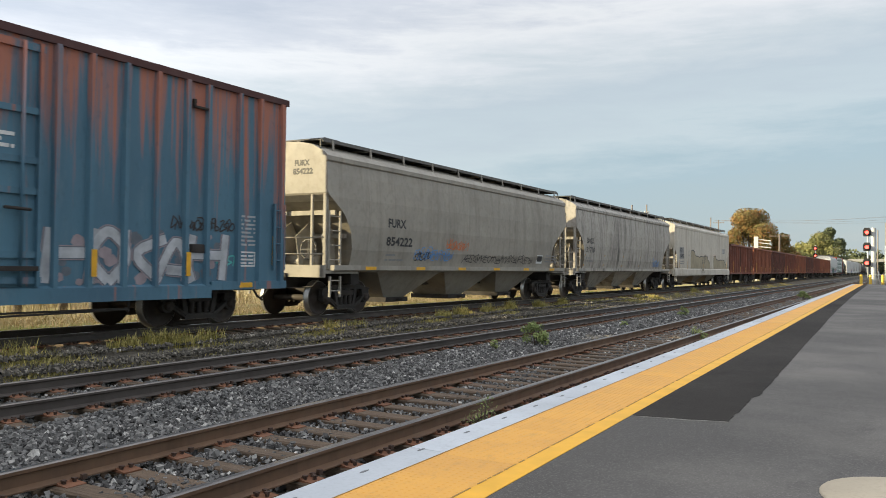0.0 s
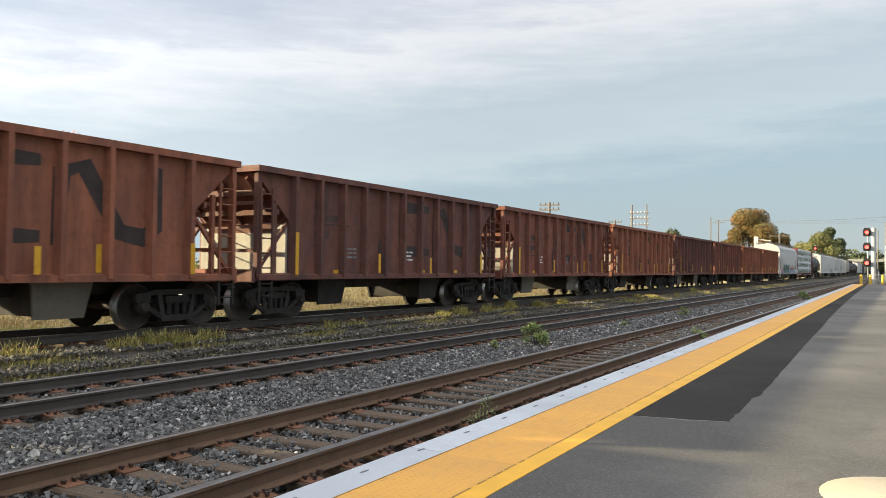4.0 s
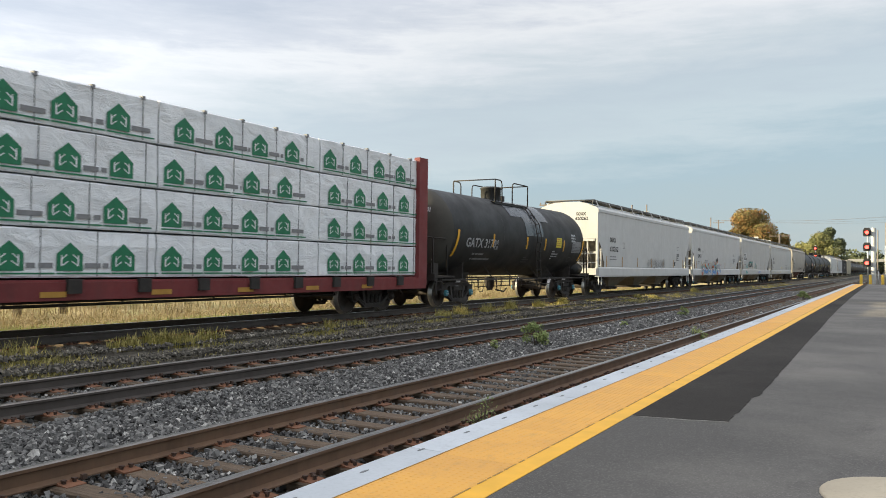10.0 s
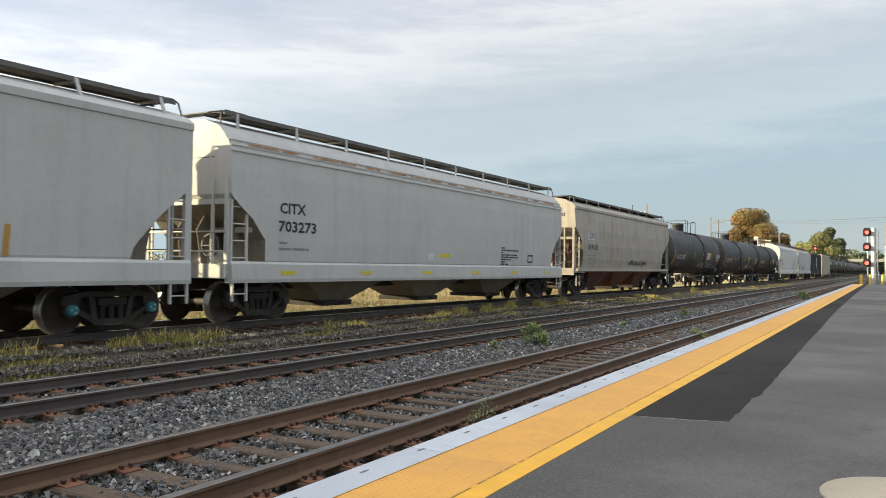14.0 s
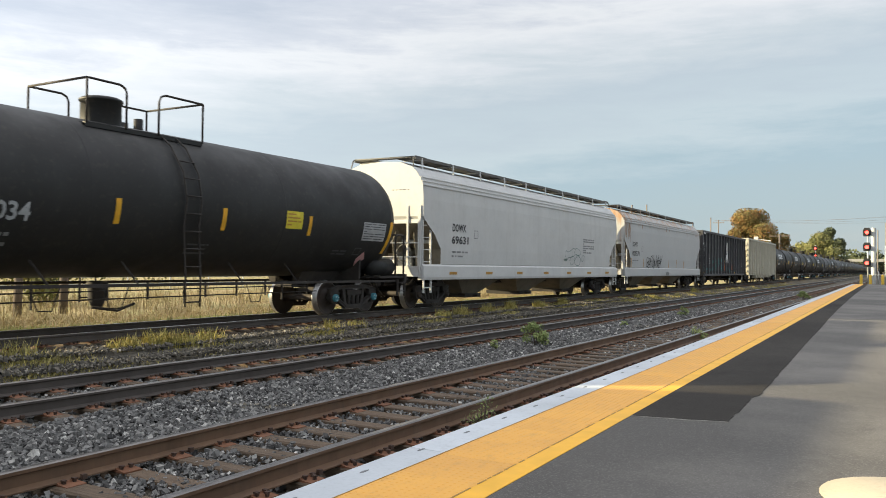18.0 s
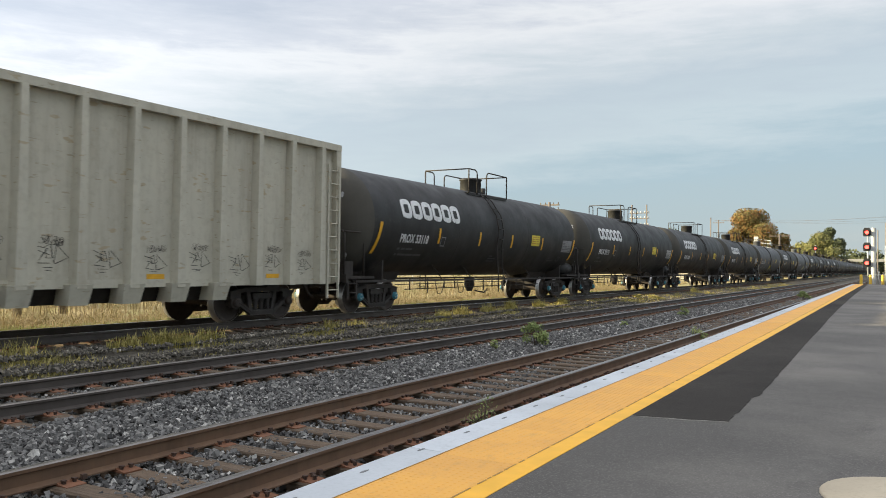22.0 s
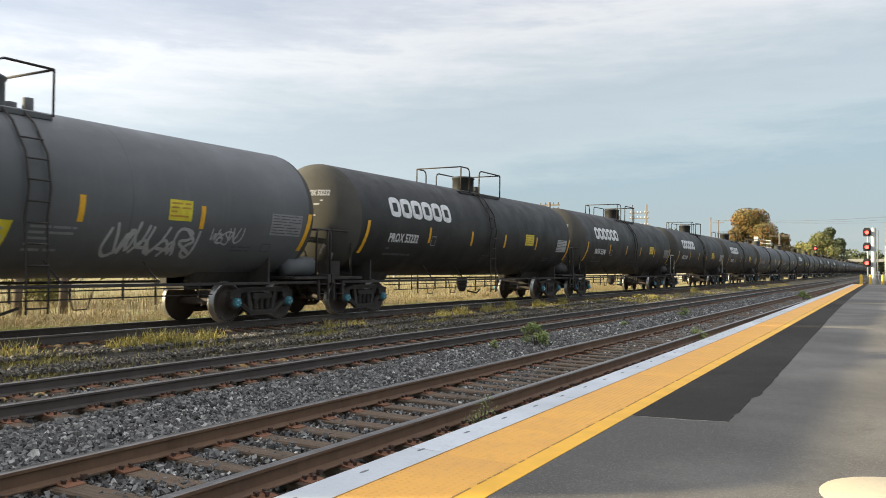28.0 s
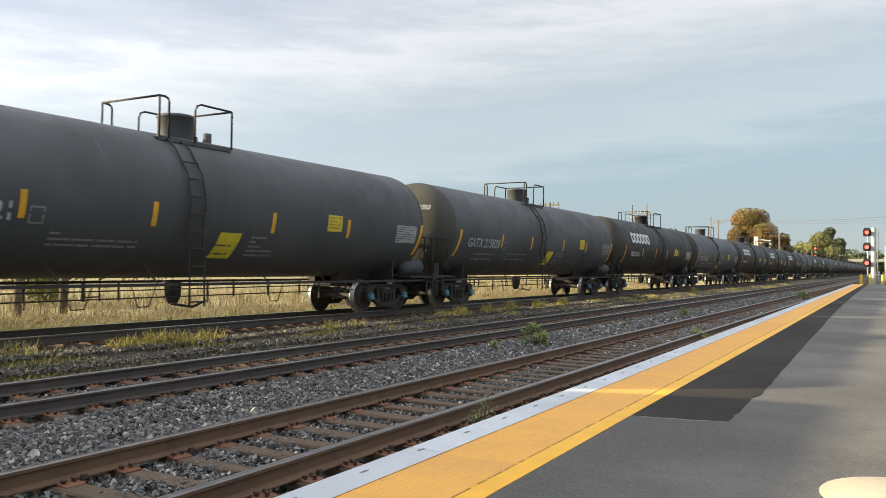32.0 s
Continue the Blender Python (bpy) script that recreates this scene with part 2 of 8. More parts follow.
ASPHALT = make_asphalt("worn_asphalt", (0.112, 0.105, 0.097), (0.175, 0.162, 0.144))
PATCH = make_asphalt("fresh_asphalt", (0.037, 0.0335, 0.030), (0.052, 0.047, 0.042), 0.4, 0.10)
EDGE = make_concrete("pale_edge_concrete", (0.50, 0.53, 0.56))
BASE = make_concrete("sandy_concrete", (0.50, 0.43, 0.32))
JOINT = make_concrete("pale_joint", (0.24, 0.225, 0.20))
ROADSTONE = make_concrete("grey_road_concrete", (0.30, 0.30, 0.29))
TACTILE = make_tactile()
LINE = plain("line_paint", (0.83, 0.43, 0.022), 0.6, vary=0.18, size=3.0)
GRIT = plain("grit", (0.40, 0.245, 0.07), 0.9, vary=0.5)
SLOT = plain("drain_slot", (0.16, 0.165, 0.17), 0.8)
STONE = make_ballast("ballast_stone", [(0.045, 0.043, 0.042), (0.125, 0.121, 0.117), (0.205, 0.20, 0.192), (0.31, 0.30, 0.28), (0.60, 0.58, 0.54)])
CINDER = make_ballast("cinder_stone", [(0.06, 0.055, 0.047), (0.12, 0.109, 0.092), (0.195, 0.175, 0.148), (0.31, 0.275, 0.225), (0.54, 0.49, 0.41)])
GROUND = make_ground()
TIE = make_timber()
RAIL = paint("rusty_rail", (0.155, 0.088, 0.050), (0.04, 0.028, 0.02), 0.5, 0.75)
RAIL_MID = paint("dark_rail", (0.075, 0.062, 0.054), (0.03, 0.024, 0.02), 0.5, 0.75)
HEAD = plain("worn_rail_head", (0.25, 0.23, 0.215), 0.30, 0.85, 0.3)
PLATE = paint("rusty_plate", (0.19, 0.082, 0.042), (0.08, 0.042, 0.026), 0.6, 0.9)
SPIKE = plain("dark_spike", (0.075, 0.043, 0.03), 0.85)
WEED = make_leaves("weed_blades", [(0.23, 0.21, 0.065), (0.48, 0.40, 0.12), (0.20, 0.19, 0.06), (0.58, 0.48, 0.19), (0.36, 0.32, 0.10)])
STRAW = make_leaves("dry_grass_blades", [(0.25, 0.185, 0.095), (0.30, 0.225, 0.12), (0.20, 0.185, 0.08), (0.33, 0.25, 0.14)])
GREENGRASS = make_leaves("green_grass_blades", [(0.14, 0.19, 0.05), (0.20, 0.24, 0.07), (0.30, 0.29, 0.10)])
BUSH = make_leaves("bush_leaves", [(0.16, 0.21, 0.08), (0.25, 0.31, 0.11), (0.29, 0.33, 0.12), (0.36, 0.37, 0.15)])
AUTUMN = make_leaves("autumn_leaves", [(0.13, 0.135, 0.05), (0.28, 0.14, 0.05), (0.15, 0.15, 0.055), (0.34, 0.14, 0.048), (0.12, 0.14, 0.05)])
# distant green, paled and greyed so the colour carries the haze
GREEN = make_leaves("green_leaves", [(0.06, 0.075, 0.042), (0.10, 0.115, 0.06), (0.14, 0.15, 0.075)])
OLIVE = make_leaves("yellowing_leaves", [(0.13, 0.14, 0.055), (0.195, 0.19, 0.07), (0.24, 0.215, 0.08)])
SCARLET = make_leaves("scarlet_leaves", [(0.22, 0.03, 0.03), (0.36, 0.06, 0.05), (0.44, 0.10, 0.07)])
BARK = plain("bark", (0.10, 0.075, 0.055), 0.95, size=9)
POLE = plain("grey_pole_wood", (0.20, 0.17, 0.15), 0.9, size=5)
GALV = plain("galvanised_steel", (0.52, 0.53, 0.53), 0.5, 0.3)
BLACK = plain("black_steel", (0.018, 0.018, 0.02), 0.65)
RED = glow("red_signal_light", (1.0, 0.05, 0.035), 4.5)
BOLLARD = plain("bollard_yellow", (0.75, 0.48, 0.05), 0.6)

UNDER = paint("grimy_underframe", (0.034, 0.029, 0.026), (0.08, 0.064, 0.05), 0.4, 0.85)
FRAME = paint("cast_bogie", (0.042, 0.037, 0.034), (0.09, 0.07, 0.055), 0.45, 0.85)
NEWFRAME = paint("grey_bogie", (0.16, 0.16, 0.16), (0.07, 0.06, 0.05), 0.5, 0.8)
WHEEL = paint("brown_wheel", (0.045, 0.034, 0.028), (0.10, 0.075, 0.055), 0.4, 0.75)
TREAD = plain("bright_tread", (0.50, 0.48, 0.46), 0.35, 0.9)
CAP = plain("teal_bearing_cap", (0.05, 0.22, 0.28), 0.6)
BOLT = plain("pale_bolt", (0.42, 0.55, 0.58), 0.6)
BOXBLUE = make_streaked("rust_streaked_blue", (0.075, 0.175, 0.245), (0.055, 0.125, 0.185), (0.15, 0.225, 0.26), (0.42, 0.135, 0.068), (2.0, 4.9, -0.15, 0.045), (0.0, 9.0, -0.01, 0.05), 0.65, 4.6)
BOXLINE = plain("spray_blue_grey", (0.13, 0.15, 0.18), 0.6)
PINKGREY = plain("spray_pink_grey", (0.33, 0.27, 0.29), 0.6)
TEALDARK = plain("spray_dark_teal", (0.03, 0.16, 0.15), 0.6)
MAROON = paint("maroon_roof", (0.085, 0.036, 0.033), (0.06, 0.03, 0.03), 0.5, 0.8)
PALE = paint("aged_pale_grey", (0.335, 0.308, 0.262), (0.12, 0.105, 0.085), 0.55, 0.6)
PALE_B = paint("streaked_grey", (0.41, 0.38, 0.335), (0.07, 0.062, 0.055), 0.85, 0.6, streaks=1.5)
CREAM = paint("cream_grey", (0.58, 0.54, 0.465), (0.24, 0.17, 0.10), 0.62, 0.6, streaks=1.25, even=0.86)
LIGHT = paint("light_grey_paint", (0.53, 0.535, 0.53), (0.26, 0.25, 0.24), 0.2, 0.5, even=0.93)
WHITE = paint("off_white_paint", (0.555, 0.555, 0.545), (0.30, 0.28, 0.25), 0.22, 0.5, even=0.92)
WHITE_B = paint("dusty_white_paint", (0.50, 0.495, 0.475), (0.24, 0.22, 0.19), 0.32, 0.55, even=0.92)
RUSTED = make_streaked("rust_bitten_white", (0.46, 0.465, 0.46), (0.425, 0.43, 0.43), (0.50, 0.49, 0.46), (0.40, 0.20, 0.075), (3.55, 4.15, -0.20, 0.0), (-8.2, -9.3, 0.0, 0.13), 0.6, 3.2)
TAN = paint("tan_grey_paint", (0.40, 0.365, 0.315), (0.14, 0.115, 0.09), 0.5, 0.6)
BROWN = paint("oxide_brown", (0.29, 0.098, 0.060), (0.045, 0.030, 0.028), 0.75, 0.75, patches=(0.095, 0.047, 0.040), even=0.68, streaks=1.2)
BROWN_B = paint("oxide_brown_dark", (0.205, 0.078, 0.055), (0.035, 0.025, 0.024), 0.8, 0.75, patches=(0.075, 0.042, 0.038), even=0.66, streaks=1.2)
BROWN_C = paint("oxide_orange", (0.36, 0.125, 0.066), (0.06, 0.032, 0.025), 0.7, 0.75, patches=(0.15, 0.060, 0.042), streaks=1.2)
COALBLACK = paint("charcoal_paint", (0.062, 0.062, 0.066), (0.03, 0.028, 0.028), 0.4, 0.6)
BEIGE = paint("beige_grey_paint", (0.52, 0.495, 0.405), (0.22, 0.18, 0.13), 0.5, 0.65, even=0.86, scuffs=(0.36, 0.27, 0.15))
DECKRED = paint("centre_beam_red", (0.20, 0.035, 0.035), (0.07, 0.025, 0.025), 0.5, 0.65)
DECKORANGE = paint("bulkhead_orange", (0.36, 0.10, 0.05), (0.12, 0.05, 0.03), 0.45, 0.7)
WRAP = make_wrap()
WRAPGREEN = plain("wrap_green", (0.012, 0.19, 0.085), 0.5)
TANKBLACK = make_tank("black_tank_paint", (0.018, 0.018, 0.0178), 0.54, 0.30)
TANKGREY = make_tank("dark_grey_tank_paint", (0.060, 0.063, 0.067), 0.56)
TANKMID = make_tank("faded_grey_tank_paint", (0.088, 0.092, 0.096), 0.56)
TANKDARK = make_tank("charcoal_tank_paint", (0.036, 0.037, 0.039), 0.56)
TANKSHINE = make_tank("shiny_black_band", (0.05, 0.055, 0.06), 0.22, 0.5)
TANKHEAD = make_tank("grey_tank_head", (0.058, 0.055, 0.048), 0.75, 0.15)
GRATING = plain("weathered_grating", (0.15, 0.145, 0.135), 0.7, 0.2)
# grime on pale paint, darkened further for the shade under hopper ends
GRIMED_SHADED = paint("grimy_pale_paint", (0.22, 0.195, 0.155), (0.08, 0.065, 0.05), 0.6, 0.75)
YELLOW = plain("reflector_yellow", (0.80, 0.42, 0.02), 0.5)
OCHRE = plain("reflector_ochre", (0.48, 0.25, 0.04), 0.6)
PLACARD = plain("yellow_placard", (0.72, 0.60, 0.04), 0.5)
PINK = plain("pink_placard", (0.75, 0.42, 0.42), 0.5)
INK = plain("black_lettering", (0.025, 0.025, 0.028), 0.6)
CHALK = plain("white_lettering", (0.72, 0.73, 0.73), 0.6)
FAINT = plain("faint_lettering", (0.25, 0.25, 0.255), 0.7)
DUST = plain("dim_lettering", (0.085, 0.087, 0.09), 0.7)
WORNINK = plain("worn_dark_stencil", (0.085, 0.050, 0.042), 0.75, vary=0.5)
SMUDGE = plain("faded_dark_paint", (0.055, 0.045, 0.043), 0.75, vary=0.4)
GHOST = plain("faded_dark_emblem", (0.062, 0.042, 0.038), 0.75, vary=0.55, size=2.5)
TEAL = plain("spray_teal", (0.02, 0.30, 0.29), 0.6)
SILVER = plain("spray_silver", (0.42, 0.43, 0.44), 0.5)
MINT = plain("spray_mint", (0.10, 0.45, 0.42), 0.6)
PURPLE = plain("spray_purple", (0.28, 0.26, 0.44), 0.6)
ROSE = plain("spray_rose", (0.50, 0.24, 0.29), 0.6)
CREAMSPRAY = plain("spray_cream", (0.66, 0.58, 0.42), 0.6)
GOLD = plain("spray_gold", (0.52, 0.38, 0.12), 0.6)
PINE = plain("spray_pine", (0.035, 0.12, 0.10), 0.6)
SKYBLUE = plain("spray_blue", (0.12, 0.30, 0.62), 0.6)
ORANGE = plain("spray_orange", (0.62, 0.17, 0.05), 0.6)
MAGENTA = plain("spray_magenta", (0.48, 0.08, 0.22), 0.6)
SPRAYGREY = plain("spray_thin_grey", (0.52, 0.54, 0.57), 0.6, vary=0.45, size=3.0)
CHALKMINT = plain("spray_pale_green", (0.52, 0.62, 0.56), 0.6)
PALEMINT = plain("spray_pale_mint", (0.30, 0.55, 0.53), 0.6)
PALEBLUE = plain("spray_pale_blue", (0.42, 0.52, 0.68), 0.6)
OLD = plain("old_stain", (0.40, 0.34, 0.23), 0.7, vary=0.35, size=1.6)

# ---------------------------------------------------------------- mesh helpers


class Geo:
    """Collects corners and faces of one mesh; each face has a material slot and may be smooth."""

    def __init__(self):
        self.v, self.f, self.s, self.k = [], [], [], []

    def add(self, verts, faces, slot=0, smooth=False):
        o = len(self.v)
        self.v += [tuple(p) for p in verts]
        for f in faces:
            self.f.append(tuple(i + o for i in f))
            self.s.append(slot)
            self.k.append(smooth)
        return self

    def box(self, x0, x1, y0, y1, z0, z1, slot=0, cham=0.0):
        if cham:
            c = cham
            ring = [(x0 + c, y0), (x1 - c, y0), (x1, y0 + c), (x1, y1 - c), (x1 - c, y1), (x0 + c, y1), (x0, y1 - c), (x0, y0 + c)]
            return self.prism([(x, y) for x, y in ring], "z", z0, z1, slot)
        v = [(x, y, z) for x in (x0, x1) for y in (y0, y1) for z in (z0, z1)]
        return self.add(v, [(0, 1, 3, 2), (4, 6, 7, 5), (0, 4, 5, 1), (2, 3, 7, 6), (0, 2, 6, 4), (1, 5, 7, 3)], slot)

    def bar(self, a, b, w, h, slot=0, up=(0, 0, 1)):
        """A rectangular bar from a to b, w across and h along up."""
        a, b = Vector(a), Vector(b)
        d = (b - a).normalized()
        up = Vector(up)
        if abs(d.dot(up)) > 0.98:
            up = Vector((1, 0, 0))
        s = d.cross(up).normalized() * (w / 2)
        u = s.cross(d).normalized() * (h / 2)
        v = [p + i * s + j * u for p in (a, b) for i, j in ((-1, -1), (1, -1), (1, 1), (-1, 1))]
        return self.add(v, [(3, 2, 1, 0), (4, 5, 6, 7), (0, 1, 5, 4), (1, 2, 6, 5), (2, 3, 7, 6), (3, 0, 4, 7)], slot)

    def tube(self, pts, r, n=6, slot=0, caps=True):
        """A round rod along a line of points."""
        pts = [Vector(p) for p in pts]
        rings = []
        for i, p in enumerate(pts):
            d = (pts[min(i + 1, len(pts) - 1)] - pts[max(i - 1, 0)]).normalized()
            ref = Vector((0, 0, 1)) if abs(d.z) < 0.9 else Vector((1, 0, 0))
            a = d.cross(ref).normalized()
            b = a.cross(d)
            rings.append([p + r * (math.cos(t) * a + math.sin(t) * b) for t in [2 * math.pi * k / n for k in range(n)]])
        v = [q for ring in rings for q in ring]
        f = [(i * n + k, (i + 1) * n + k, (i + 1) * n + (k + 1) % n, i * n + (k + 1) % n) for i in range(len(pts) - 1) for k in range(n)]
        self.add(v, f, slot, True)
        if caps:
            o = len(self.v) - len(v)
            self.f += [tuple(o + k for k in range(n)), tuple(o + len(v) - 1 - k for k in range(n))]
            self.s += [slot] * 2
            self.k += [False] * 2
        return self

    def lathe(self, prof, n, axis="x", at=(0, 0, 0), slot=0, slots=None, smooth=True):
        """Turns a profile of (along, radius) round an axis."""
        v = []
        for a, r in prof:
            for k in range(n):
                t = 2 * math.pi * k / n
                c, s = r * math.cos(t), r * math.sin(t)
                p = {"x": (a, c, s), "y": (c, a, s), "z": (c, s, a)}[axis]
                v.append((p[0] + at[0], p[1] + at[1], p[2] + at[2]))
        o = len(self.v)
        self.v += v
        flip = axis == "y"
        for i in range(len(prof) - 1):
            for k in range(n):
                q = (i * n + k, i * n + (k + 1) % n, (i + 1) * n + (k + 1) % n, (i + 1) * n + k)
                self.f.append(tuple(o + j for j in (reversed(q) if not flip else q)))
                self.s.append(slots[i] if slots else slot)
                self.k.append(smooth)
        return self

    def prism(self, ring, axis, a, b, slot=0):
        """A flat outline pushed from a to b along an axis."""
        put = {"x": lambda p, d: (d, p[0], p[1]), "y": lambda p, d: (p[0], d, p[1]), "z": lambda p, d: (p[0], p[1], d)}[axis]
        n = len(ring)
        v = [put(p, a) for p in ring] + [put(p, b) for p in ring]
        f = [tuple(range(n))[::-1], tuple(range(n, 2 * n))] + [(i, (i + 1) % n, n + (i + 1) % n, n + i) for i in range(n)]
        return self.add(v, f, slot)

    def mesh(self, name, mats):
        me = bpy.data.meshes.new(name)
        me.from_pydata(self.v, [], self.f)
        for m in mats if isinstance(mats, (list, tuple)) else [mats]:
            me.materials.append(m)
        me.polygons.foreach_set("material_index", self.s)
        me.polygons.foreach_set("use_smooth", self.k)
        me.update()
        return me


def part(name, geo, material, parent, label="", at=None):
    """Links a mesh as one object under a thing or a part."""
    me = geo.mesh(name, material) if isinstance(geo, Geo) else geo
    ob = new(name, me)
    ob.parent = parent
    if at is not None:
        ob.matrix_basis = at if isinstance(at, Matrix) else Matrix.Translation(at)
    if label:
        ob["label"] = label
    return ob


def thing(name, geo, material, label, category, at=None, group="", kind=""):
    ob = new(name, geo.mesh(name, material) if isinstance(geo, Geo) else geo)
    if at is not None:
        ob.matrix_basis = at if isinstance(at, Matrix) else Matrix.Translation(at)
    return tagged(ob, label, category, group, kind)


def bulk(name, verts, quads, material):
    """A large mesh from number arrays."""
    me = bpy.data.meshes.new(name)
    me.from_pydata(verts.tolist(), [], quads.tolist())
    me.materials.append(material)
    return me


rng = np.random.default_rng(7)

# ---------------------------------------------------------------- ground and tracks


def ground_level(x):
    """The height of the ground across the line."""
    xs = [-1200, -80, -30, -20, -17.2, -16.1, -12.6, -11.8, -11.2, -10.8, -3.0, -2.0, 6.0, 1200]
    zs = [-0.9, -0.7, -0.45, -0.32, -0.22, -0.01, -0.01, -0.20, -0.27, -0.285, -0.285, -0.285, -0.25, -0.4]
    return float(np.interp(x, xs, zs))


def build_ground():
    xs = [-3000, -1200, -500, -200, -80, -50, -30, -25, -22, -20, -18.5, -17.2, -16.6, -16.1, -15, -14, -13.2, -12.6, -12.2, -11.8, -11.5, -11.2, -10.8, -9, -7, -5, -3.6, -2, 0, 6, 30, 200, 1200, 3000]
    ys = [-3000, -800, -200, -60, -20] + [-12 + 1.2 * i for i in range(90)] + [100, 115, 140, 180, 240, 330, 480, 800, 1600, 3500]
    g = Geo()
    n = len(ys)
    for x in xs:
        for y in ys:
            jig = 0.05 * noise.noise(Vector((x * 0.7, y * 0.7, 0))) if -80 < x < -16 and -20 < y < 110 else 0.0
            g.v.append((x, y, ground_level(x) + jig))
    for i in range(len(xs) - 1):
        for j in range(n - 1):
            g.f.append((i * n + j, (i + 1) * n + j, (i + 1) * n + j + 1, i * n + j + 1))
    g.s, g.k = [0] * len(g.f), [True] * len(g.f)
    ob = thing("ground", g, GROUND, "trackside ground of dark cinders, soil and dry grass", "ground", kind="structure")
    return ob


def rail_geo(y0, y1, step):
    """A flat-bottomed rail: foot, web and rounded head; the running surface has its own slot."""
    prof = [(-0.07, -0.172), (-0.07, -0.16), (-0.012, -0.135), (-0.009, -0.05), (-0.034, -0.038), (-0.036, -0.012), (-0.026, 0.0),
            (0.026, 0.0), (0.036, -0.012), (0.034, -0.038), (0.009, -0.05), (0.012, -0.135), (0.07, -0.16), (0.07, -0.172)]
    ys = list(np.arange(y0, y1 + 0.1, step))
    g = Geo()
    n = len(prof)
    g.v = [(x, y, z) for y in ys for x, z in prof]
    for i in range(len(ys) - 1):
        for k in range(n):
            g.f.append((i * n + k, i * n + (k + 1) % n, (i + 1) * n + (k + 1) % n, (i + 1) * n + k))
            g.s.append(1 if k in (5, 6, 7) else 0)
            g.k.append(False)
    return g


def tie_meshes(count):
    out = []
    for i in range(count):
        g = Geo()
        w, sag = 0.112 + rng.uniform(-0.012, 0.008), rng.uniform(-0.006, 0.006)
        ring = [(-w, -0.18), (w, -0.18), (w, -0.012), (w - 0.014, sag), (-w + 0.014, sag), (-w, -0.014)]
        g.prism(ring, "x", -1.29 + rng.uniform(-0.03, 0.03), 1.29 + rng.uniform(-0.03, 0.03))
        out.append(g.mesh("tie", TIE))
    return out


def plate_mesh():
    """A rusty tie plate with its two shoulders and four spikes."""
    g = Geo()
    g.prism([(-0.19, 0.0), (0.19, 0.0), (0.19, 0.012), (0.085, 0.022), (0.075, 0.034), (-0.075, 0.034), (-0.085, 0.022), (-0.19, 0.012)], "y", -0.09, 0.09)
    for x, y in ((0.098, 0.045), (-0.098, -0.045), (0.098, -0.05), (-0.098, 0.05), (0.155, 0.0)):
        g.box(x - 0.012, x + 0.012, y - 0.012, y + 0.012, 0.01, 0.040, 1)
        g.box(x - 0.022, x + 0.018, y - 0.016, y + 0.016, 0.040, 0.053, 1)
    return g.mesh("tie_plate", [PLATE, SPIKE])


def anchor_mesh():
    """A rail anchor clamped under the rail's foot beside a tie."""
    g = Geo()
    g.box(-0.095, 0.095, -0.014, 0.014, -0.010, 0.008)
    g.box(0.070, 0.105, -0.020, 0.020, -0.006, 0.034)
    g.box(-0.100, -0.072, -0.018, 0.018, -0.006, 0.030)
    return g.mesh("rail_anchor", SPIKE)


def build_track(name, x, top, y0, near_end, far_end, spacing, ties, plate, anchor, rails, label, first):
    track = tagged(new(name), label, "railway track", kind="structure")
    track.location = (x, 0, top)
    for side in (-1, 1):
        part("rail", rail_geo(-760, 1300, 20.0), rails, track, "", (side * 0.7525, 0, 0))
    y, k = first, 0
    tie_top = -0.192
    while y < near_end:
        dx, turn = rng.uniform(-0.04, 0.04), rng.uniform(-1.6, 1.6)
        part("tie", ties[k % len(ties)], None, track, "", pose(dx, y, tie_top, 0, 0, turn))
        for side in (-1, 1):
            part("tie_plate", plate, None, track, "", pose(side * 0.7525, y + rng.uniform(-0.01, 0.01), tie_top - 0.004, 0, 0, (0 if side > 0 else 180) + turn))
        if k % 2 == 0 and y < near_end * 0.6:
            for side in (-1, 1):
                part("rail_anchor", anchor, None, track, "", (side * 0.7525, y + 0.15, -0.172))
        y += spacing + rng.uniform(-0.03, 0.03)
        k += 1
    g = Geo()
    while y < far_end:
        g.box(-1.29, 1.29, y - 0.11, y + 0.11, tie_top - 0.17, tie_top, 0)
        for side in (-1, 1):
            g.box(side * 0.7525 - 0.19, side * 0.7525 + 0.19, y - 0.09, y + 0.09, tie_top - 0.01, tie_top + 0.02, 1)
        y += spacing
    tagged(part("far_ties", g, [TIE, PLATE], track), kind="stuff")
    return track


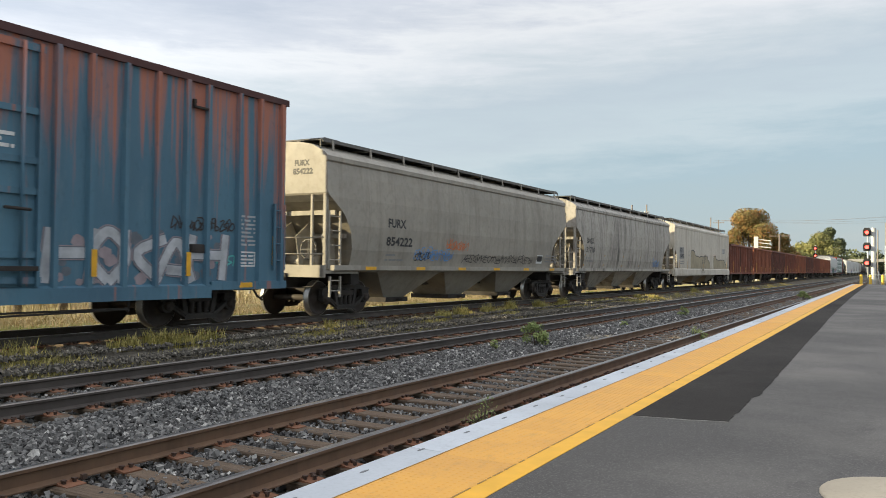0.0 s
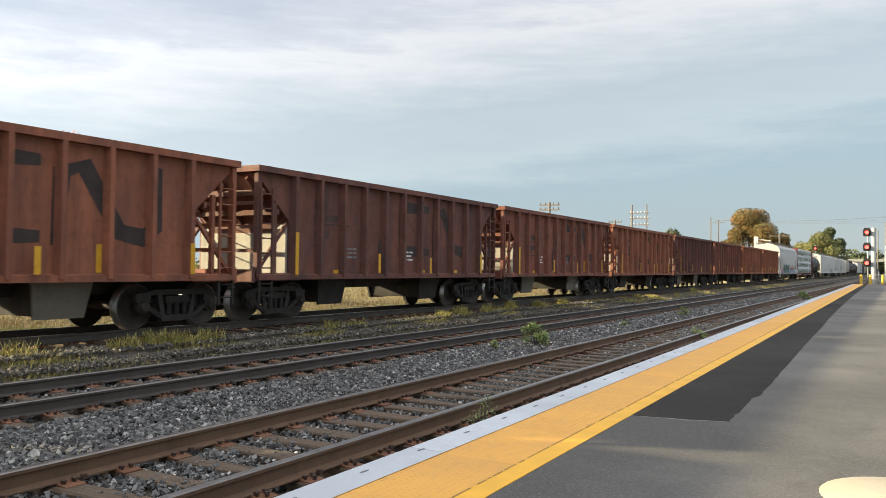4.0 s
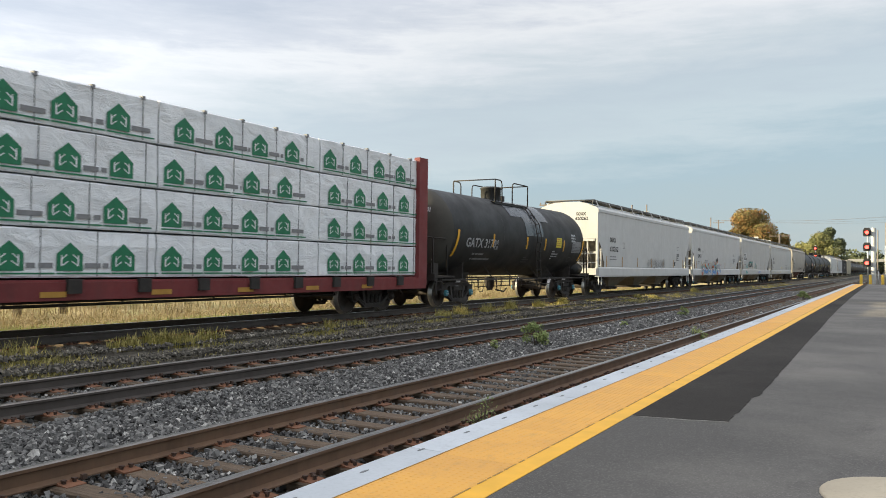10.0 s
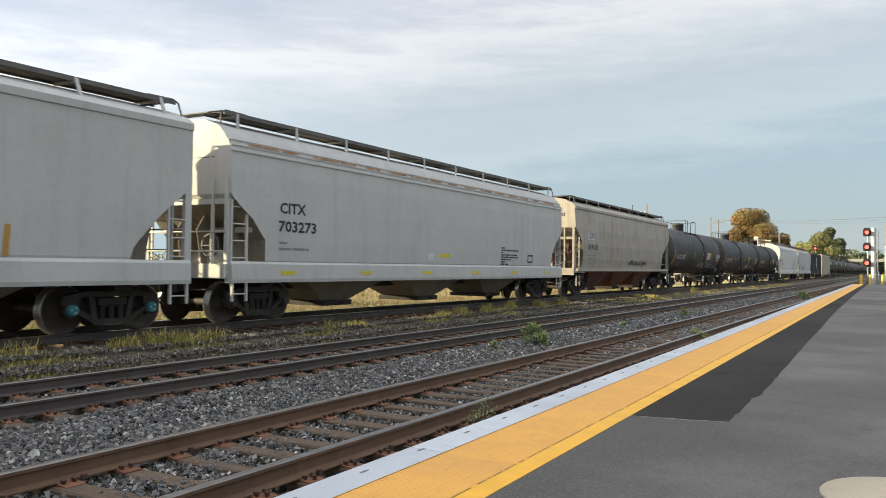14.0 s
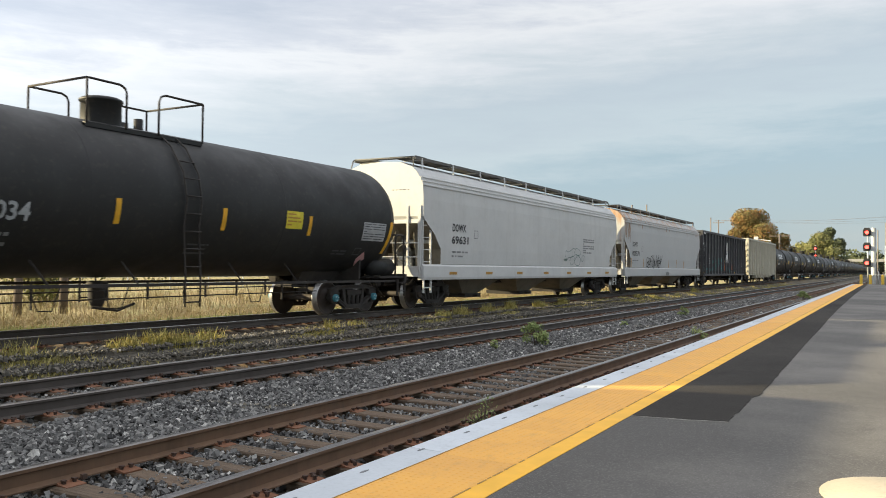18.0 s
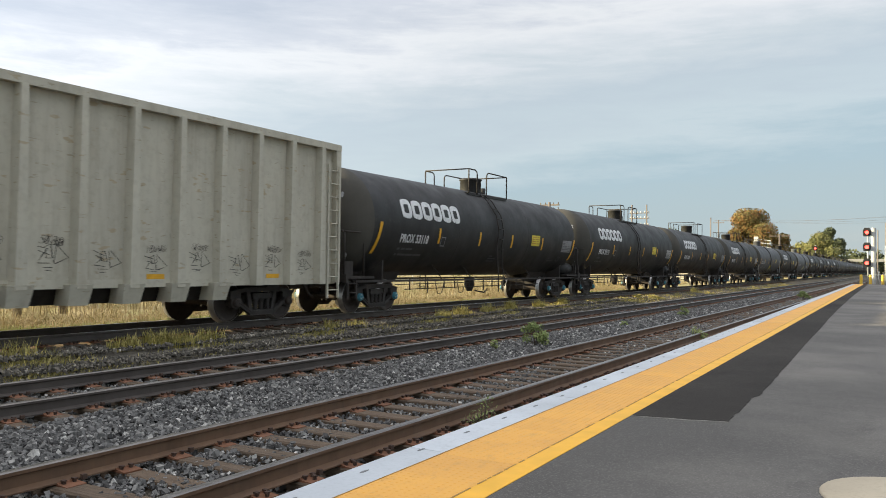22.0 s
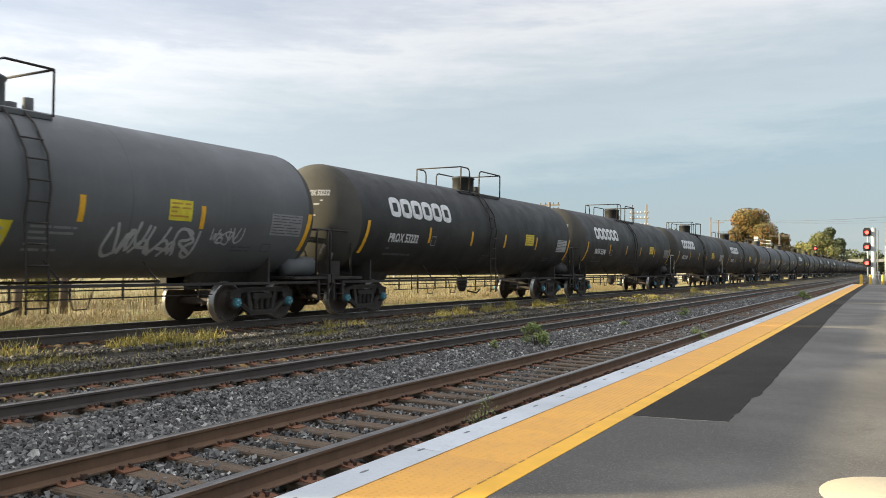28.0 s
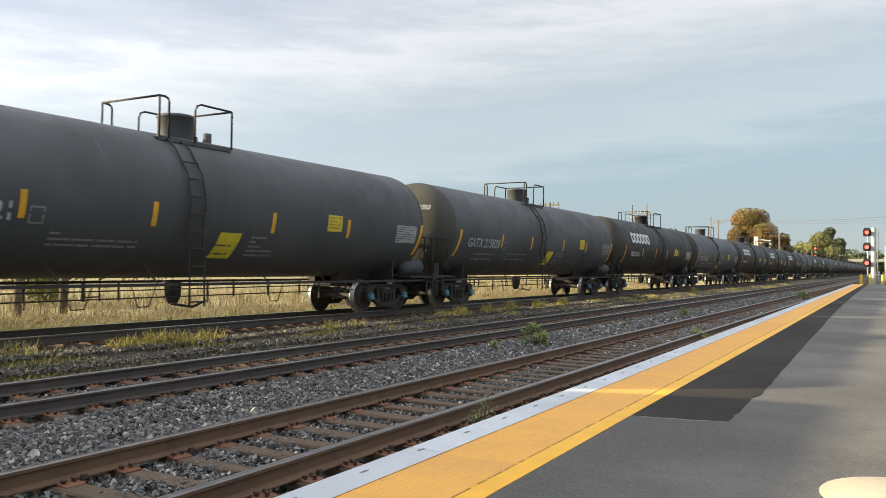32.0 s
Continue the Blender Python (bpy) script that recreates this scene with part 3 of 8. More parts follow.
def scatter_stones(name, boxes, material, label):
    """Angular crushed stones over strips (x0, x1, y0, y1, z, count, size low, size high)."""
    cube = np.array([(x, y, z) for x in (-1, 1) for y in (-1, 1) for z in (-1, 1)], float)
    faces = np.array([(0, 1, 3, 2), (4, 6, 7, 5), (0, 4, 5, 1), (2, 3, 7, 6), (0, 2, 6, 4), (1, 5, 7, 3)])
    vs, fs, o = [], [], 0
    for x0, x1, y0, y1, z, count, lo, hi in boxes:
        u = rng.random(count)
        px, py = rng.uniform(x0, x1, count), y0 + (y1 - y0) * u ** 1.35
        size = rng.uniform(lo, hi, count) * (0.8 + 0.7 * rng.random(count) ** 3)
        pz = z + rng.uniform(-0.025, 0.022, count) + 0.012 * np.sin(px * 3.1 + py)
        v = cube[None] * (1 + rng.uniform(-0.42, 0.25, (count, 8, 3)))
        v *= (size / 2)[:, None, None] * rng.uniform(0.6, 1.15, (count, 1, 3))
        q = rng.normal(size=(count, 4))
        q /= np.linalg.norm(q, axis=1)[:, None]
        a, b, c, d = q.T
        rot = np.stack([1 - 2 * (c * c + d * d), 2 * (b * c - a * d), 2 * (b * d + a * c), 2 * (b * c + a * d), 1 - 2 * (b * b + d * d), 2 * (c * d - a * b),
                        2 * (b * d - a * c), 2 * (c * d + a * b), 1 - 2 * (b * b + c * c)], 1).reshape(-1, 3, 3)
        v = np.einsum("nij,nkj->nki", rot, v) + np.stack([px, py, pz], 1)[:, None]
        vs.append(v.reshape(-1, 3))
        fs.append((faces[None] + 8 * np.arange(count)[:, None, None]).reshape(-1, 4) + o)
        o += 8 * count
    return tagged(new(name, bulk(name, np.concatenate(vs), np.concatenate(fs), material)), label, "ballast", kind="stuff")


def scatter_blades(name, boxes, material, label, category="grass"):
    """Bent grass blades over strips (x0, x1, y0, y1, count, low, high, lean, patchiness)."""
    vs, fs, o = [], [], 0
    for x0, x1, y0, y1, count, lo, hi, lean, patch in boxes:
        px, py = rng.uniform(x0, x1, count * 3), y0 + (y1 - y0) * rng.random(count * 3) ** 1.3
        want = np.array([noise.noise(Vector((a * 0.9, b * 0.55, 4.0))) for a, b in zip(px, py)])
        keep = np.argsort(-(want * patch + rng.normal(0, 0.25, len(px))))[:count]
        px, py = px[keep], py[keep]
        pz = np.array([ground_level(a) for a in px]) - 0.02
        h = rng.uniform(lo, hi, count) * (0.7 + 0.6 * np.clip(want[keep] + 0.4, 0, 1))
        t = rng.uniform(0, 2 * np.pi, count)
        w = rng.uniform(0.003, 0.009, count) * (1 + h)
        bend = rng.uniform(0.1, lean, count) * h
        ax, ay = np.cos(t), np.sin(t)
        bx, by = np.cos(t + 1.3), np.sin(t + 1.3)
        rows = []
        for k, (up, wide) in enumerate(((0, 1.0), (0.55, 0.8), (1.0, 0.15))):
            cx, cy = px + bx * bend * up ** 2, py + by * bend * up ** 2
            for s in (-1, 1):
                rows.append(np.stack([cx + s * ax * w * wide, cy + s * ay * w * wide, pz + h * up], 1))
        v = np.stack(rows, 1).reshape(-1, 3)
        f = np.array([(0, 1, 3, 2), (2, 3, 5, 4)])
        vs.append(v)
        fs.append((f[None] + 6 * np.arange(count)[:, None, None]).reshape(-1, 4) + o)
        o += 6 * count
    return tagged(new(name, bulk(name, np.concatenate(vs), np.concatenate(fs), material)), label, category, kind="stuff")


def leaf_cloud(centres, radii, count, size, seed):
    """Many small folded leaves spread through a group of clumps."""
    r = np.random.default_rng(seed)
    centres, radii = np.array(centres, float), np.array(radii, float)
    weight = radii ** 2 / (radii ** 2).sum()
    pick = r.choice(len(centres), count, p=weight)
    d = r.normal(size=(count, 3))
    d /= np.linalg.norm(d, axis=1)[:, None]
    rad = radii[pick] * (0.45 + 0.62 * r.random(count) ** 0.6)
    p = centres[pick] + d * rad[:, None] * np.array([1, 1, 0.85])
    a = r.normal(size=(count, 3))
    a /= np.linalg.norm(a, axis=1)[:, None]
    b = np.cross(a, d + 0.3 * r.normal(size=(count, 3)))
    b /= np.linalg.norm(b, axis=1)[:, None]
    s = size * r.uniform(0.5, 1.2, count)[:, None]
    v = np.stack([p - a * s, p + b * s * 0.6, p + a * s, p - b * s * 0.6], 1).reshape(-1, 3)
    return v, np.arange(4 * count).reshape(-1, 4)


def build_tree(name, at, height, width, material, label, seed, leaves=5000, size=0.22, trunk=0.30, category="tree"):
    """A tapered trunk with limbs and a crown of leaf clumps with gaps."""
    r = random.Random(seed)
    tree = tagged(new(name), label, category)
    tree.location = at
    g = Geo()
    ht = height * trunk
    rt = height * 0.018
    tops = []
    pts = [(0, 0, -0.3), (rt * 0.6, 0, ht * 0.5), (0, rt, ht), (0.02 * height, 0.02 * height, height * 0.62)]
    for i in range(3):
        g.tube([pts[i], pts[i + 1]], rt * (1.25 - 0.33 * i), 7)
    part("trunk", g, BARK, tree)
    centres, radii = [], []
    for i in range(24):
        t = i * 2.4 + r.uniform(-0.5, 0.5)
        out = width * 0.5 * r.uniform(0.15, 0.92)
        z = height * r.uniform(trunk + 0.05, 0.93)
        out *= 1.0 - 0.80 * max(0.0, (z / height - 0.45) / 0.55) ** 1.3
        c = (out * math.cos(t), out * math.sin(t), z)
        centres.append(c)
        radii.append(width * r.uniform(0.11, 0.19))
        if i % 2:
            continue
        b = Geo()
        b.tube([(0, 0, ht * r.uniform(0.7, 1.2)), (c[0] * 0.5, c[1] * 0.5, (ht + z) / 2 + 0.1 * r.uniform(-1, 1)), c], rt * 0.38, 5)
        part("limb", b, BARK, tree)
    v, f = leaf_cloud(centres, radii, leaves, size, seed)
    part("crown", bulk("crown", v, f, material), None, tree)
    return tree


def build_bush(name, at, height, width, material, label, seed, leaves=500, size=0.03):
    """A low bush: thin stems from one root and small leaves round them."""
    r = random.Random(seed)
    bush = tagged(new(name), label, "bush")
    bush.location = at
    centres, radii = [], []
    stems = Geo()
    for i in range(14):
        t = r.uniform(0, 6.28)
        k = r.uniform(0.15, 1.0)
        c = (width * 0.42 * k * math.cos(t), width * 0.42 * k * math.sin(t), height * r.uniform(0.35, 0.92) * (1.08 - 0.4 * k))
        stems.tube([(c[0] * 0.1, c[1] * 0.1, -0.05), (c[0] * 0.5, c[1] * 0.5, c[2] * 0.6), c], 0.004 + height * 0.006, 4)
        centres.append(c)
        radii.append(height * r.uniform(0.12, 0.22))
    part("stem", stems, BARK, bush)
    v, f = leaf_cloud(centres, radii, leaves, size, seed)
    part("leaves", bulk("leaves", v, f, material), None, bush)
    return bush


ground = build_ground()
TIES, PLATES, ANCHOR = tie_meshes(7), plate_mesh(), anchor_mesh()

# ---------------------------------------------------------------- platform


def plat_x(d, y):
    """The x of a line d metres in from the platform's edge."""
    return PLAT_X - PLAT_SKEW * y + d


def strip(g, d0, d1, y0, y1, z0, z1, slot=0):
    ring = [(plat_x(d0, y0), y0), (plat_x(d1, y0), y0), (plat_x(d1, y1), y1), (plat_x(d0, y1), y1)]
    g.prism(ring, "z", z0, z1, slot)


def build_platform():
    plat = tagged(new("platform"), "low asphalt station platform with a yellow tactile edge", "platform", kind="structure")
    y0, y1 = -25.0, 104.0
    g = Geo()
    strip(g, 1.14, 9.5, y0, y1, -0.5, PLAT_Z)
    part("asphalt_surface", g, ASPHALT, plat, "worn grey asphalt surface")
    g = Geo()
    strip(g, 0.05, 1.14, y0, y1, -0.5, PLAT_Z - 0.012)
    part("edge_footing", g, EDGE, plat)
    # pale edge slabs with a joint every few metres
    y = y0
    while y < y1:
        g = Geo()
        ring = [(0.0, -0.14), (0.33, -0.14), (0.33, PLAT_Z), (0.012, PLAT_Z), (0.0, PLAT_Z - 0.012)]
        top = min(y + 3.05, y1)
        n = len(ring)
        v = [(plat_x(d, yy), yy, z) for yy in (y, top - 0.008) for d, z in ring]
        g.add(v, [tuple(range(n)), tuple(range(2 * n - 1, n - 1, -1))] + [(i, n + i, n + (i + 1) % n, (i + 1) % n) for i in range(n)])
        part("edge_slab", g, EDGE, plat)
        y += 3.05
    # anchor slots along the slabs
    slot = Geo()
    slot.prism([(0.013 * math.cos(a), 0.055 * math.sin(a)) for a in [i * math.pi / 6 for i in range(12)]], "z", -0.004, 0.0025)
    slot = slot.mesh("anchor_slot", SLOT)
    y = 3.1
    while y < 40:
        part("anchor_slot", slot, None, plat, "", (plat_x(0.13, y), y, PLAT_Z))
        y += 0.79
    # tactile tiles with their domes, the nearest ones in full
    y, k = 3.0, 0
    flat = Geo()
    strip(flat, 0.335, 0.965, y0, 3.0, PLAT_Z - 0.03, PLAT_Z)
    strip(flat, 0.335, 0.965, 3.0 + 0.61 * 90, y1, PLAT_Z - 0.03, PLAT_Z)
    part("far_tactile_strip", flat, TACTILE, plat)
    meshes = []
    for rich in (True, False):
        g = Geo()
        g.box(0.0, 0.63, 0.0003, 0.6097, -0.03, 0.0)
        if rich:
            for i in range(11):
                for j in range(10):
                    x, yy = 0.03 + i * 0.057, 0.03 + j * 0.061
                    g.lathe([(0.0, 0.0125), (0.0028, 0.0085), (0.0029, 0.0)], 6, "z", (x, yy, 0.0))
        meshes.append(g.mesh("tactile_tile", TACTILE))
    while k < 90:
        part("tactile_tile", meshes[0] if k < 34 else meshes[1], None, plat, "", pose(plat_x(0.335, y), y, PLAT_Z + (0.0006 if k % 3 else 0.0), 0, 0, math.degrees(math.atan(PLAT_SKEW))))
        y += 0.61
        k += 1
    g = Geo()
    strip(g, 0.968, 1.14, y0, y1, PLAT_Z - 0.03, PLAT_Z + 0.004)
    part("yellow_line", g, LINE, plat, "bright yellow painted line")
    seam, yy = Geo(), 2.0
    rs = random.Random(12)
    while yy < 45:
        step = rs.uniform(0.05, 0.34)
        strip(seam, 0.960, 0.968 + rs.uniform(0.0, 0.008), yy, yy + step * rs.uniform(0.5, 1.0), PLAT_Z - 0.02, PLAT_Z + 0.0065)
        yy += step
    tagged(part("grit_seam", seam, GRIT, plat, "dirt gathered along the seam"), kind="stuff")
    edge = Geo()
    strip(edge, 0.329, 0.337, y0, y1, PLAT_Z - 0.02, PLAT_Z + 0.004)
    part("edge_seam", edge, GRIT, plat, "dark seam beside the pale edge")
    # the dark strip of newer asphalt, with a ragged inner side
    ring = [(plat_x(1.145, 7.84), 7.84), (-1.98, 7.915), (-1.79, 7.93), (-1.6, 7.995), (-1.41, 8.05)]
    yy = 8.16
    r = random.Random(3)
    while yy < 103:
        inner = np.interp(yy, [8, 8.34, 8.95, 9.70, 9.85, 10.1, 10.5, 11.3, 12.7, 13.9, 18, 23.2, 32.9, 46.6, 67, 103], [-1.41, -1.42, -1.425, -1.45, -1.405, -1.40, -1.425, -1.43, -1.475, -1.50, -1.62, -1.74, -2.0, -2.25, -2.55, -3.0])
        ring.append((float(inner) + r.uniform(-0.014, 0.014), yy))
        yy += r.uniform(0.05, 0.14) if yy < 14 else r.uniform(0.15, 0.4) if yy < 24 else 3.0
    ring.append((plat_x(1.145, 103), 103))
    g = Geo()
    g.prism(ring, "z", PLAT_Z - 0.02, PLAT_Z + 0.005)
    part("asphalt_patch", g, PATCH, plat, "black strip of fresh asphalt")
    g = Geo()
    edge = [(plat_x(1.15, 7.84), 7.835), (-1.98, 7.90), (-1.79, 7.915), (-1.6, 7.98), (-1.40, 8.03)]
    for k, (a, b) in enumerate(zip(edge, edge[1:])):
        g.bar((a[0], a[1] - 0.012, PLAT_Z + 0.001), (b[0], b[1] - 0.012, PLAT_Z + 0.001), (0.018, 0.034, 0.026, 0.020)[k], 0.008)
    part("patch_joint", g, JOINT, plat, "pale gritty joint round the patch")
    return plat


platform = build_platform()
g = Geo()
prof = [(-0.2, 0.56), (0.006, 0.56), (0.016, 0.55), (0.018, 0.0)]
g.lathe(prof, 40, "z")
thing("concrete_footing", g, BASE, "round sandy concrete footing on the platform", "footing", (0.10, 5.92, PLAT_Z))

# ---------------------------------------------------------------- signals, poles and the far background


def signal_head(parent, x, y, z, s=1.0, lit=True):
    g = Geo()
    g.prism([(x + s * a, z + s * b) for a, b in ((-0.30, -0.42), (0.30, -0.42), (0.38, -0.2), (0.38, 0.25), (0.22, 0.5), (-0.22, 0.5), (-0.38, 0.25), (-0.38, -0.2))], "y", y - 0.05, y)
    g.lathe([(y - 0.05 - 0.5 * s, 0.24 * s), (y - 0.05, 0.24 * s), (y - 0.05, 0.21 * s), (y - 0.05 - 0.48 * s, 0.215 * s)], 16, "y", (x, 0, z))
    head = part("signal_head", g, BLACK, parent)
    lens = Geo()
    lens.lathe([(y - 0.16, 0.0), (y - 0.14, 0.12 * s), (y - 0.09, 0.19 * s)], 16, "y", (x, 0, z))
    part("lens", lens, RED, head, "glowing red lens")
    return head


def build_signal():
    ob = tagged(new("railway_signal"), "three-headed railway signal showing red by the platform end", "signal")
    y = 108.0
    ob.location = (0, 0, 0)
    g = Geo()
    x = -2.72
    x += 0.12
    g.prism([(x + 0.28 * math.cos(a), y + 0.28 * math.sin(a)) for a in [i * math.pi / 8 for i in range(16)]], "z", 0.10, 6.75)
    part("equipment_column", g, GALV, ob, "pale grey metal column")
    g = Geo()
    g.tube([(x - 0.62, y + 0.3, -0.3), (x - 0.62, y + 0.3, 6.7)], 0.09, 8)
    part("mast", g, GALV, ob)
    for z in (6.21, 4.46, 2.57):
        b = Geo()
        b.bar((x - 0.66, y, z), (x - 0.3, y, z), 0.08, 0.08)
        part("bracket", b, GALV, ob)
        signal_head(ob, x - 0.70, y - 0.15, z, 1.12)
    b = Geo()
    for z in (0.6, 1.2):
        b.bar((x - 0.66, y - 0.2, z), (x + 2.2, y - 0.2, z), 0.06, 0.06)
    part("guard_rail", b, GALV, ob)
    for dx in (0.5, 1.23, 2.6):
        p = Geo()
        p.tube([(x + dx, y + 0.1, -0.3), (x + dx, y + 0.1, 1.6 if dx < 1 else 4.65 if dx < 2 else 3.2)], 0.08, 8)
        part("post", p, GALV, ob)
    return ob


def build_bollard(x, y):
    g = Geo()
    g.lathe([(-0.3, 0.16), (1.10, 0.16), (1.20, 0.11), (1.22, 0.0)], 14, "z")
    return thing("bollard", g, BOLLARD, "yellow steel bollard at the end of the platform", "bollard", (x, y, 0.0), "bollards")


def build_far_signal():
    ob = tagged(new("trackside_signal"), "two-headed signal mast showing red beside the train", "signal")
    ob.location = (-8.0, 0, 0)
    y = 200.0
    g = Geo()
    g.tube([(-8.44, y, -0.5), (-8.44, y, 7.4)], 0.11, 8)
    part("mast", g, GALV, ob)
    for z in (6.66, 5.01):
        signal_head(ob, -8.44, y - 0.12, z, 1.15)
    return ob


def build_pole(x, y, h, arms, label, lean=0.0, wide=2.4):
    ob = tagged(new("utility_pole"), label, "utility pole")
    ob.location = (x, y, ground_level(x) - 0.2)
    g = Geo()
    g.tube([(0, 0, 0), (lean * 0.5, 0, h * 0.5), (lean, 0, h)], 0.14, 8)
    part("shaft", g, POLE, ob)
    for z in arms:
        b = Geo()
        b.bar((lean - wide / 2, 0, h - z), (lean + wide / 2, 0, h - z), 0.12, 0.14)
        part("crossarm", b, POLE, ob)
        for k in (-0.45, -0.2, 0.2, 0.45):
            c = Geo()
            c.lathe([(0, 0.05), (0.12, 0.07), (0.2, 0.03), (0.24, 0.0)], 8, "z", (lean + k * wide, 0, h - z + 0.07))
            part("insulator", c, POLE, ob)
    return ob


def bearing(px, dist):
    """A place at a horizontal distance along a bearing given by the slope x / y."""
    y = dist / math.sqrt(1 + px * px)
    return px * y, y


def build_background():
    build_signal()
    build_bollard(-3.84, 106.0)
    build_bollard(-2.9, 106.6)
    build_bollard(-1.62, 106.6)
    build_far_signal()
    x, y = bearing(-0.154, 190)
    build_tree("maple_tree", (x, y, -1.0), 15.6, 15.0, AUTUMN, "broad tree in orange and brown autumn leaf", 14, 34000, 0.21, 0.2)
    x, y = bearing(-0.118, 195)
    build_tree("maple_tree", (x, y, -1.0), 10.5, 8.0, AUTUMN, "lower tree in russet autumn leaf", 12, 8000, 0.26, 0.15)
    x, y = bearing(-0.0665, 330)
    build_tree("poplar_tree", (x, y, -1.0), 18.5, 12.0, GREEN, "tall dark green tree with an uneven crown", 13, 11000, 0.42, 0.15)
    for i, (b, d, h, w) in enumerate(((-0.090, 300, 12.0, 15), (-0.080, 290, 14.0, 17), (-0.0745, 330, 13, 13), (-0.103, 300, 10, 12), (-0.096, 270, 9, 10))):
        x, y = bearing(b, d)
        build_tree("roadside_tree", (x, y, -1.0), h, w, OLIVE, "rounded tree in yellowing leaf", 20 + i, 7000, 0.36, 0.08)
    x, y = bearing(-0.247, 175)
    build_tree("ash_tree", (x, y, -1.0), 10.6, 9.0, GREEN, "green tree behind the line of wagons", 31, 3500, 0.3, 0.2)
    x, y = bearing(-0.235, 175)
    build_tree("ash_tree", (x, y, -1.0), 9.6, 6.0, OLIVE, "small yellowing tree behind the wagons", 32, 2500, 0.3, 0.2)
    # scarlet sumac just behind the train
    build_tree("sumac_tree", (-27.5, 19.4, -0.5), 7.3, 3.6, SCARLET, "small scarlet-leaved tree on the field's edge", 41, 3200, 0.10, 0.62)
    build_tree("sumac_tree", (-27.2, 17.4, -0.5), 6.6, 2.8, SCARLET, "slim scarlet-leaved tree on the field's edge", 42, 2000, 0.10, 0.62)
    build_tree("willow_tree", (-34.0, 23.0, -0.5), 5.2, 5.5, OLIVE, "low yellow-green tree on the far field", 43, 5200, 0.13, 0.08)
    # poles and wires
    x, y = bearing(-0.284, 140)
    rack = tagged(new("cable_rack"), "twin-poled cable rack with crossarms and insulators", "cable rack")
    rack.location = (x, y, -0.6)
    for dx in (-1.25, 1.25):
        g = Geo()
        g.tube([(dx, 0, 0), (dx, 0, 13.0)], 0.13, 8)
        part("pole", g, POLE, rack)
    for z in (9.6, 10.7, 11.6):
        g = Geo()
        g.bar((-1.7, 0, z), (1.7, 0, z), 0.10, 0.13)
        part("crossarm", g, POLE, rack)
        for k in range(6):
            c = Geo()
            c.lathe([(0, 0.07), (0.18, 0.10), (0.3, 0.04), (0.32, 0.0)], 8, "z", (-1.5 + 0.6 * k, 0, z + 0.06))
            part("insulator", c, GALV, rack)
    x, y = bearing(-0.1885, 200)
    build_pole(x, y, 14.0, (0.7,), "wooden utility pole with one crossarm", 0.1)
    x, y = bearing(-0.197, 210)
    build_pole(x, y, 15.2, (), "thin wooden mast without crossarms")
    x, y = bearing(-0.120, 150)
    build_pole(x, y, 8.2, (0.25, 4.2), "wooden pole with two crossarms", 0.0, 3.4)
    x, y = bearing(-0.405, 85)
    build_pole(x, y, 9.1, (0.3, 0.8), "short wooden pole with two crossarms behind the wagons", 0.0, 2.2)
    x, y = bearing(-0.315, 120)
    build_pole(x, y, 9.3, (0.3,), "short wooden pole with a crossarm behind the wagons", 0.0, 2.0)
    x, y = bearing(-0.020, 240)
    build_pole(x, y, 13.0, (), "distant wooden pole beyond the signal")
    x, y = bearing(-0.012, 150)
    build_pole(x, y, 10.0, (), "wooden pole beyond the platform end")
    # a white-painted rack by the line
    x, y = bearing(-0.1455, 160)
    rack = tagged(new("relay_frame"), "white relay frame with small brackets on a post", "relay frame")
    rack.location = (x, y, -0.6)
    g = Geo()
    g.box(-0.35, 0.35, -0.3, 0.3, 4.5, 8.4)
    part("cabinet", g, WHITE, rack)
    g = Geo()
    g.box(-0.15, 0.15, -0.15, 0.15, 0, 4.5)
    part("post", g, WHITE, rack)
    for z in (6.6, 7.3, 7.9):
        b = Geo()
        b.bar((0.35, 0, z), (2.6, 0, z - 0.3), 0.10, 0.16)
        part("bracket", b, WHITE, rack)
    # wires from the crossarmed pole to one beyond the platform's end
    far = build_pole(22.0, 200.0, 16.6, (0.5, 1.6, 2.5), "tall wooden utility pole with three crossarms", 0.0, 2.6)
    x0, y0 = bearing(-0.1885, 200)
    for i, (dx, z0, z1) in enumerate(((-0.9, 13.2, 15.75), (0.9, 13.2, 15.75), (-0.9, 13.2, 14.65), (0.9, 13.2, 13.75))):
        g = Geo()
        n = 16
        g.tube([(x0 + dx + (22.0 - x0) * k / n, y0 + (200 - y0) * k / n, z0 + (z1 - z0) * k / n - 1.3 * 4 * (k / n) * (1 - k / n)) for k in range(n + 1)], 0.014, 4)
        thing("overhead_wire", g, POLE, "thin overhead wire strung between poles", "wire", group="overhead wires")
    # shed roof, overpass and the wooded skyline
    x, y = bearing(-0.213, 170)
    shed = tagged(new("shed"), "low grey shed with a shallow metal roof", "shed")
    shed.location = (x, y, -0.7)
    g = Geo()
    g.box(-7, 5, 0, 12, 0, 7.1)
    part("wall", g, BEIGE, shed)
    g = Geo()
    g.prism([(-7.5, 7.1), (5.5, 7.1), (5.5, 7.5), (-6, 8.6)], "y", -0.5, 12.5)
    part("roof", g, UNDER, shed)
    over = tagged(new("overpass"), "distant concrete road overpass across the line", "bridge")
    over.location = (0, 640, 0)
    g = Geo()
    g.box(-70, 60, 0, 10, 8.5, 10.4)
    part("deck", g, ROADSTONE, over)
    for x in (-52, -36, 4, 22):
        p = Geo()
        p.box(x - 0.8, x + 0.8, 2, 8, -1, 8.5)
        part("pier", p, ROADSTONE, over)
    centres, radii = [], []
    r = random.Random(5)
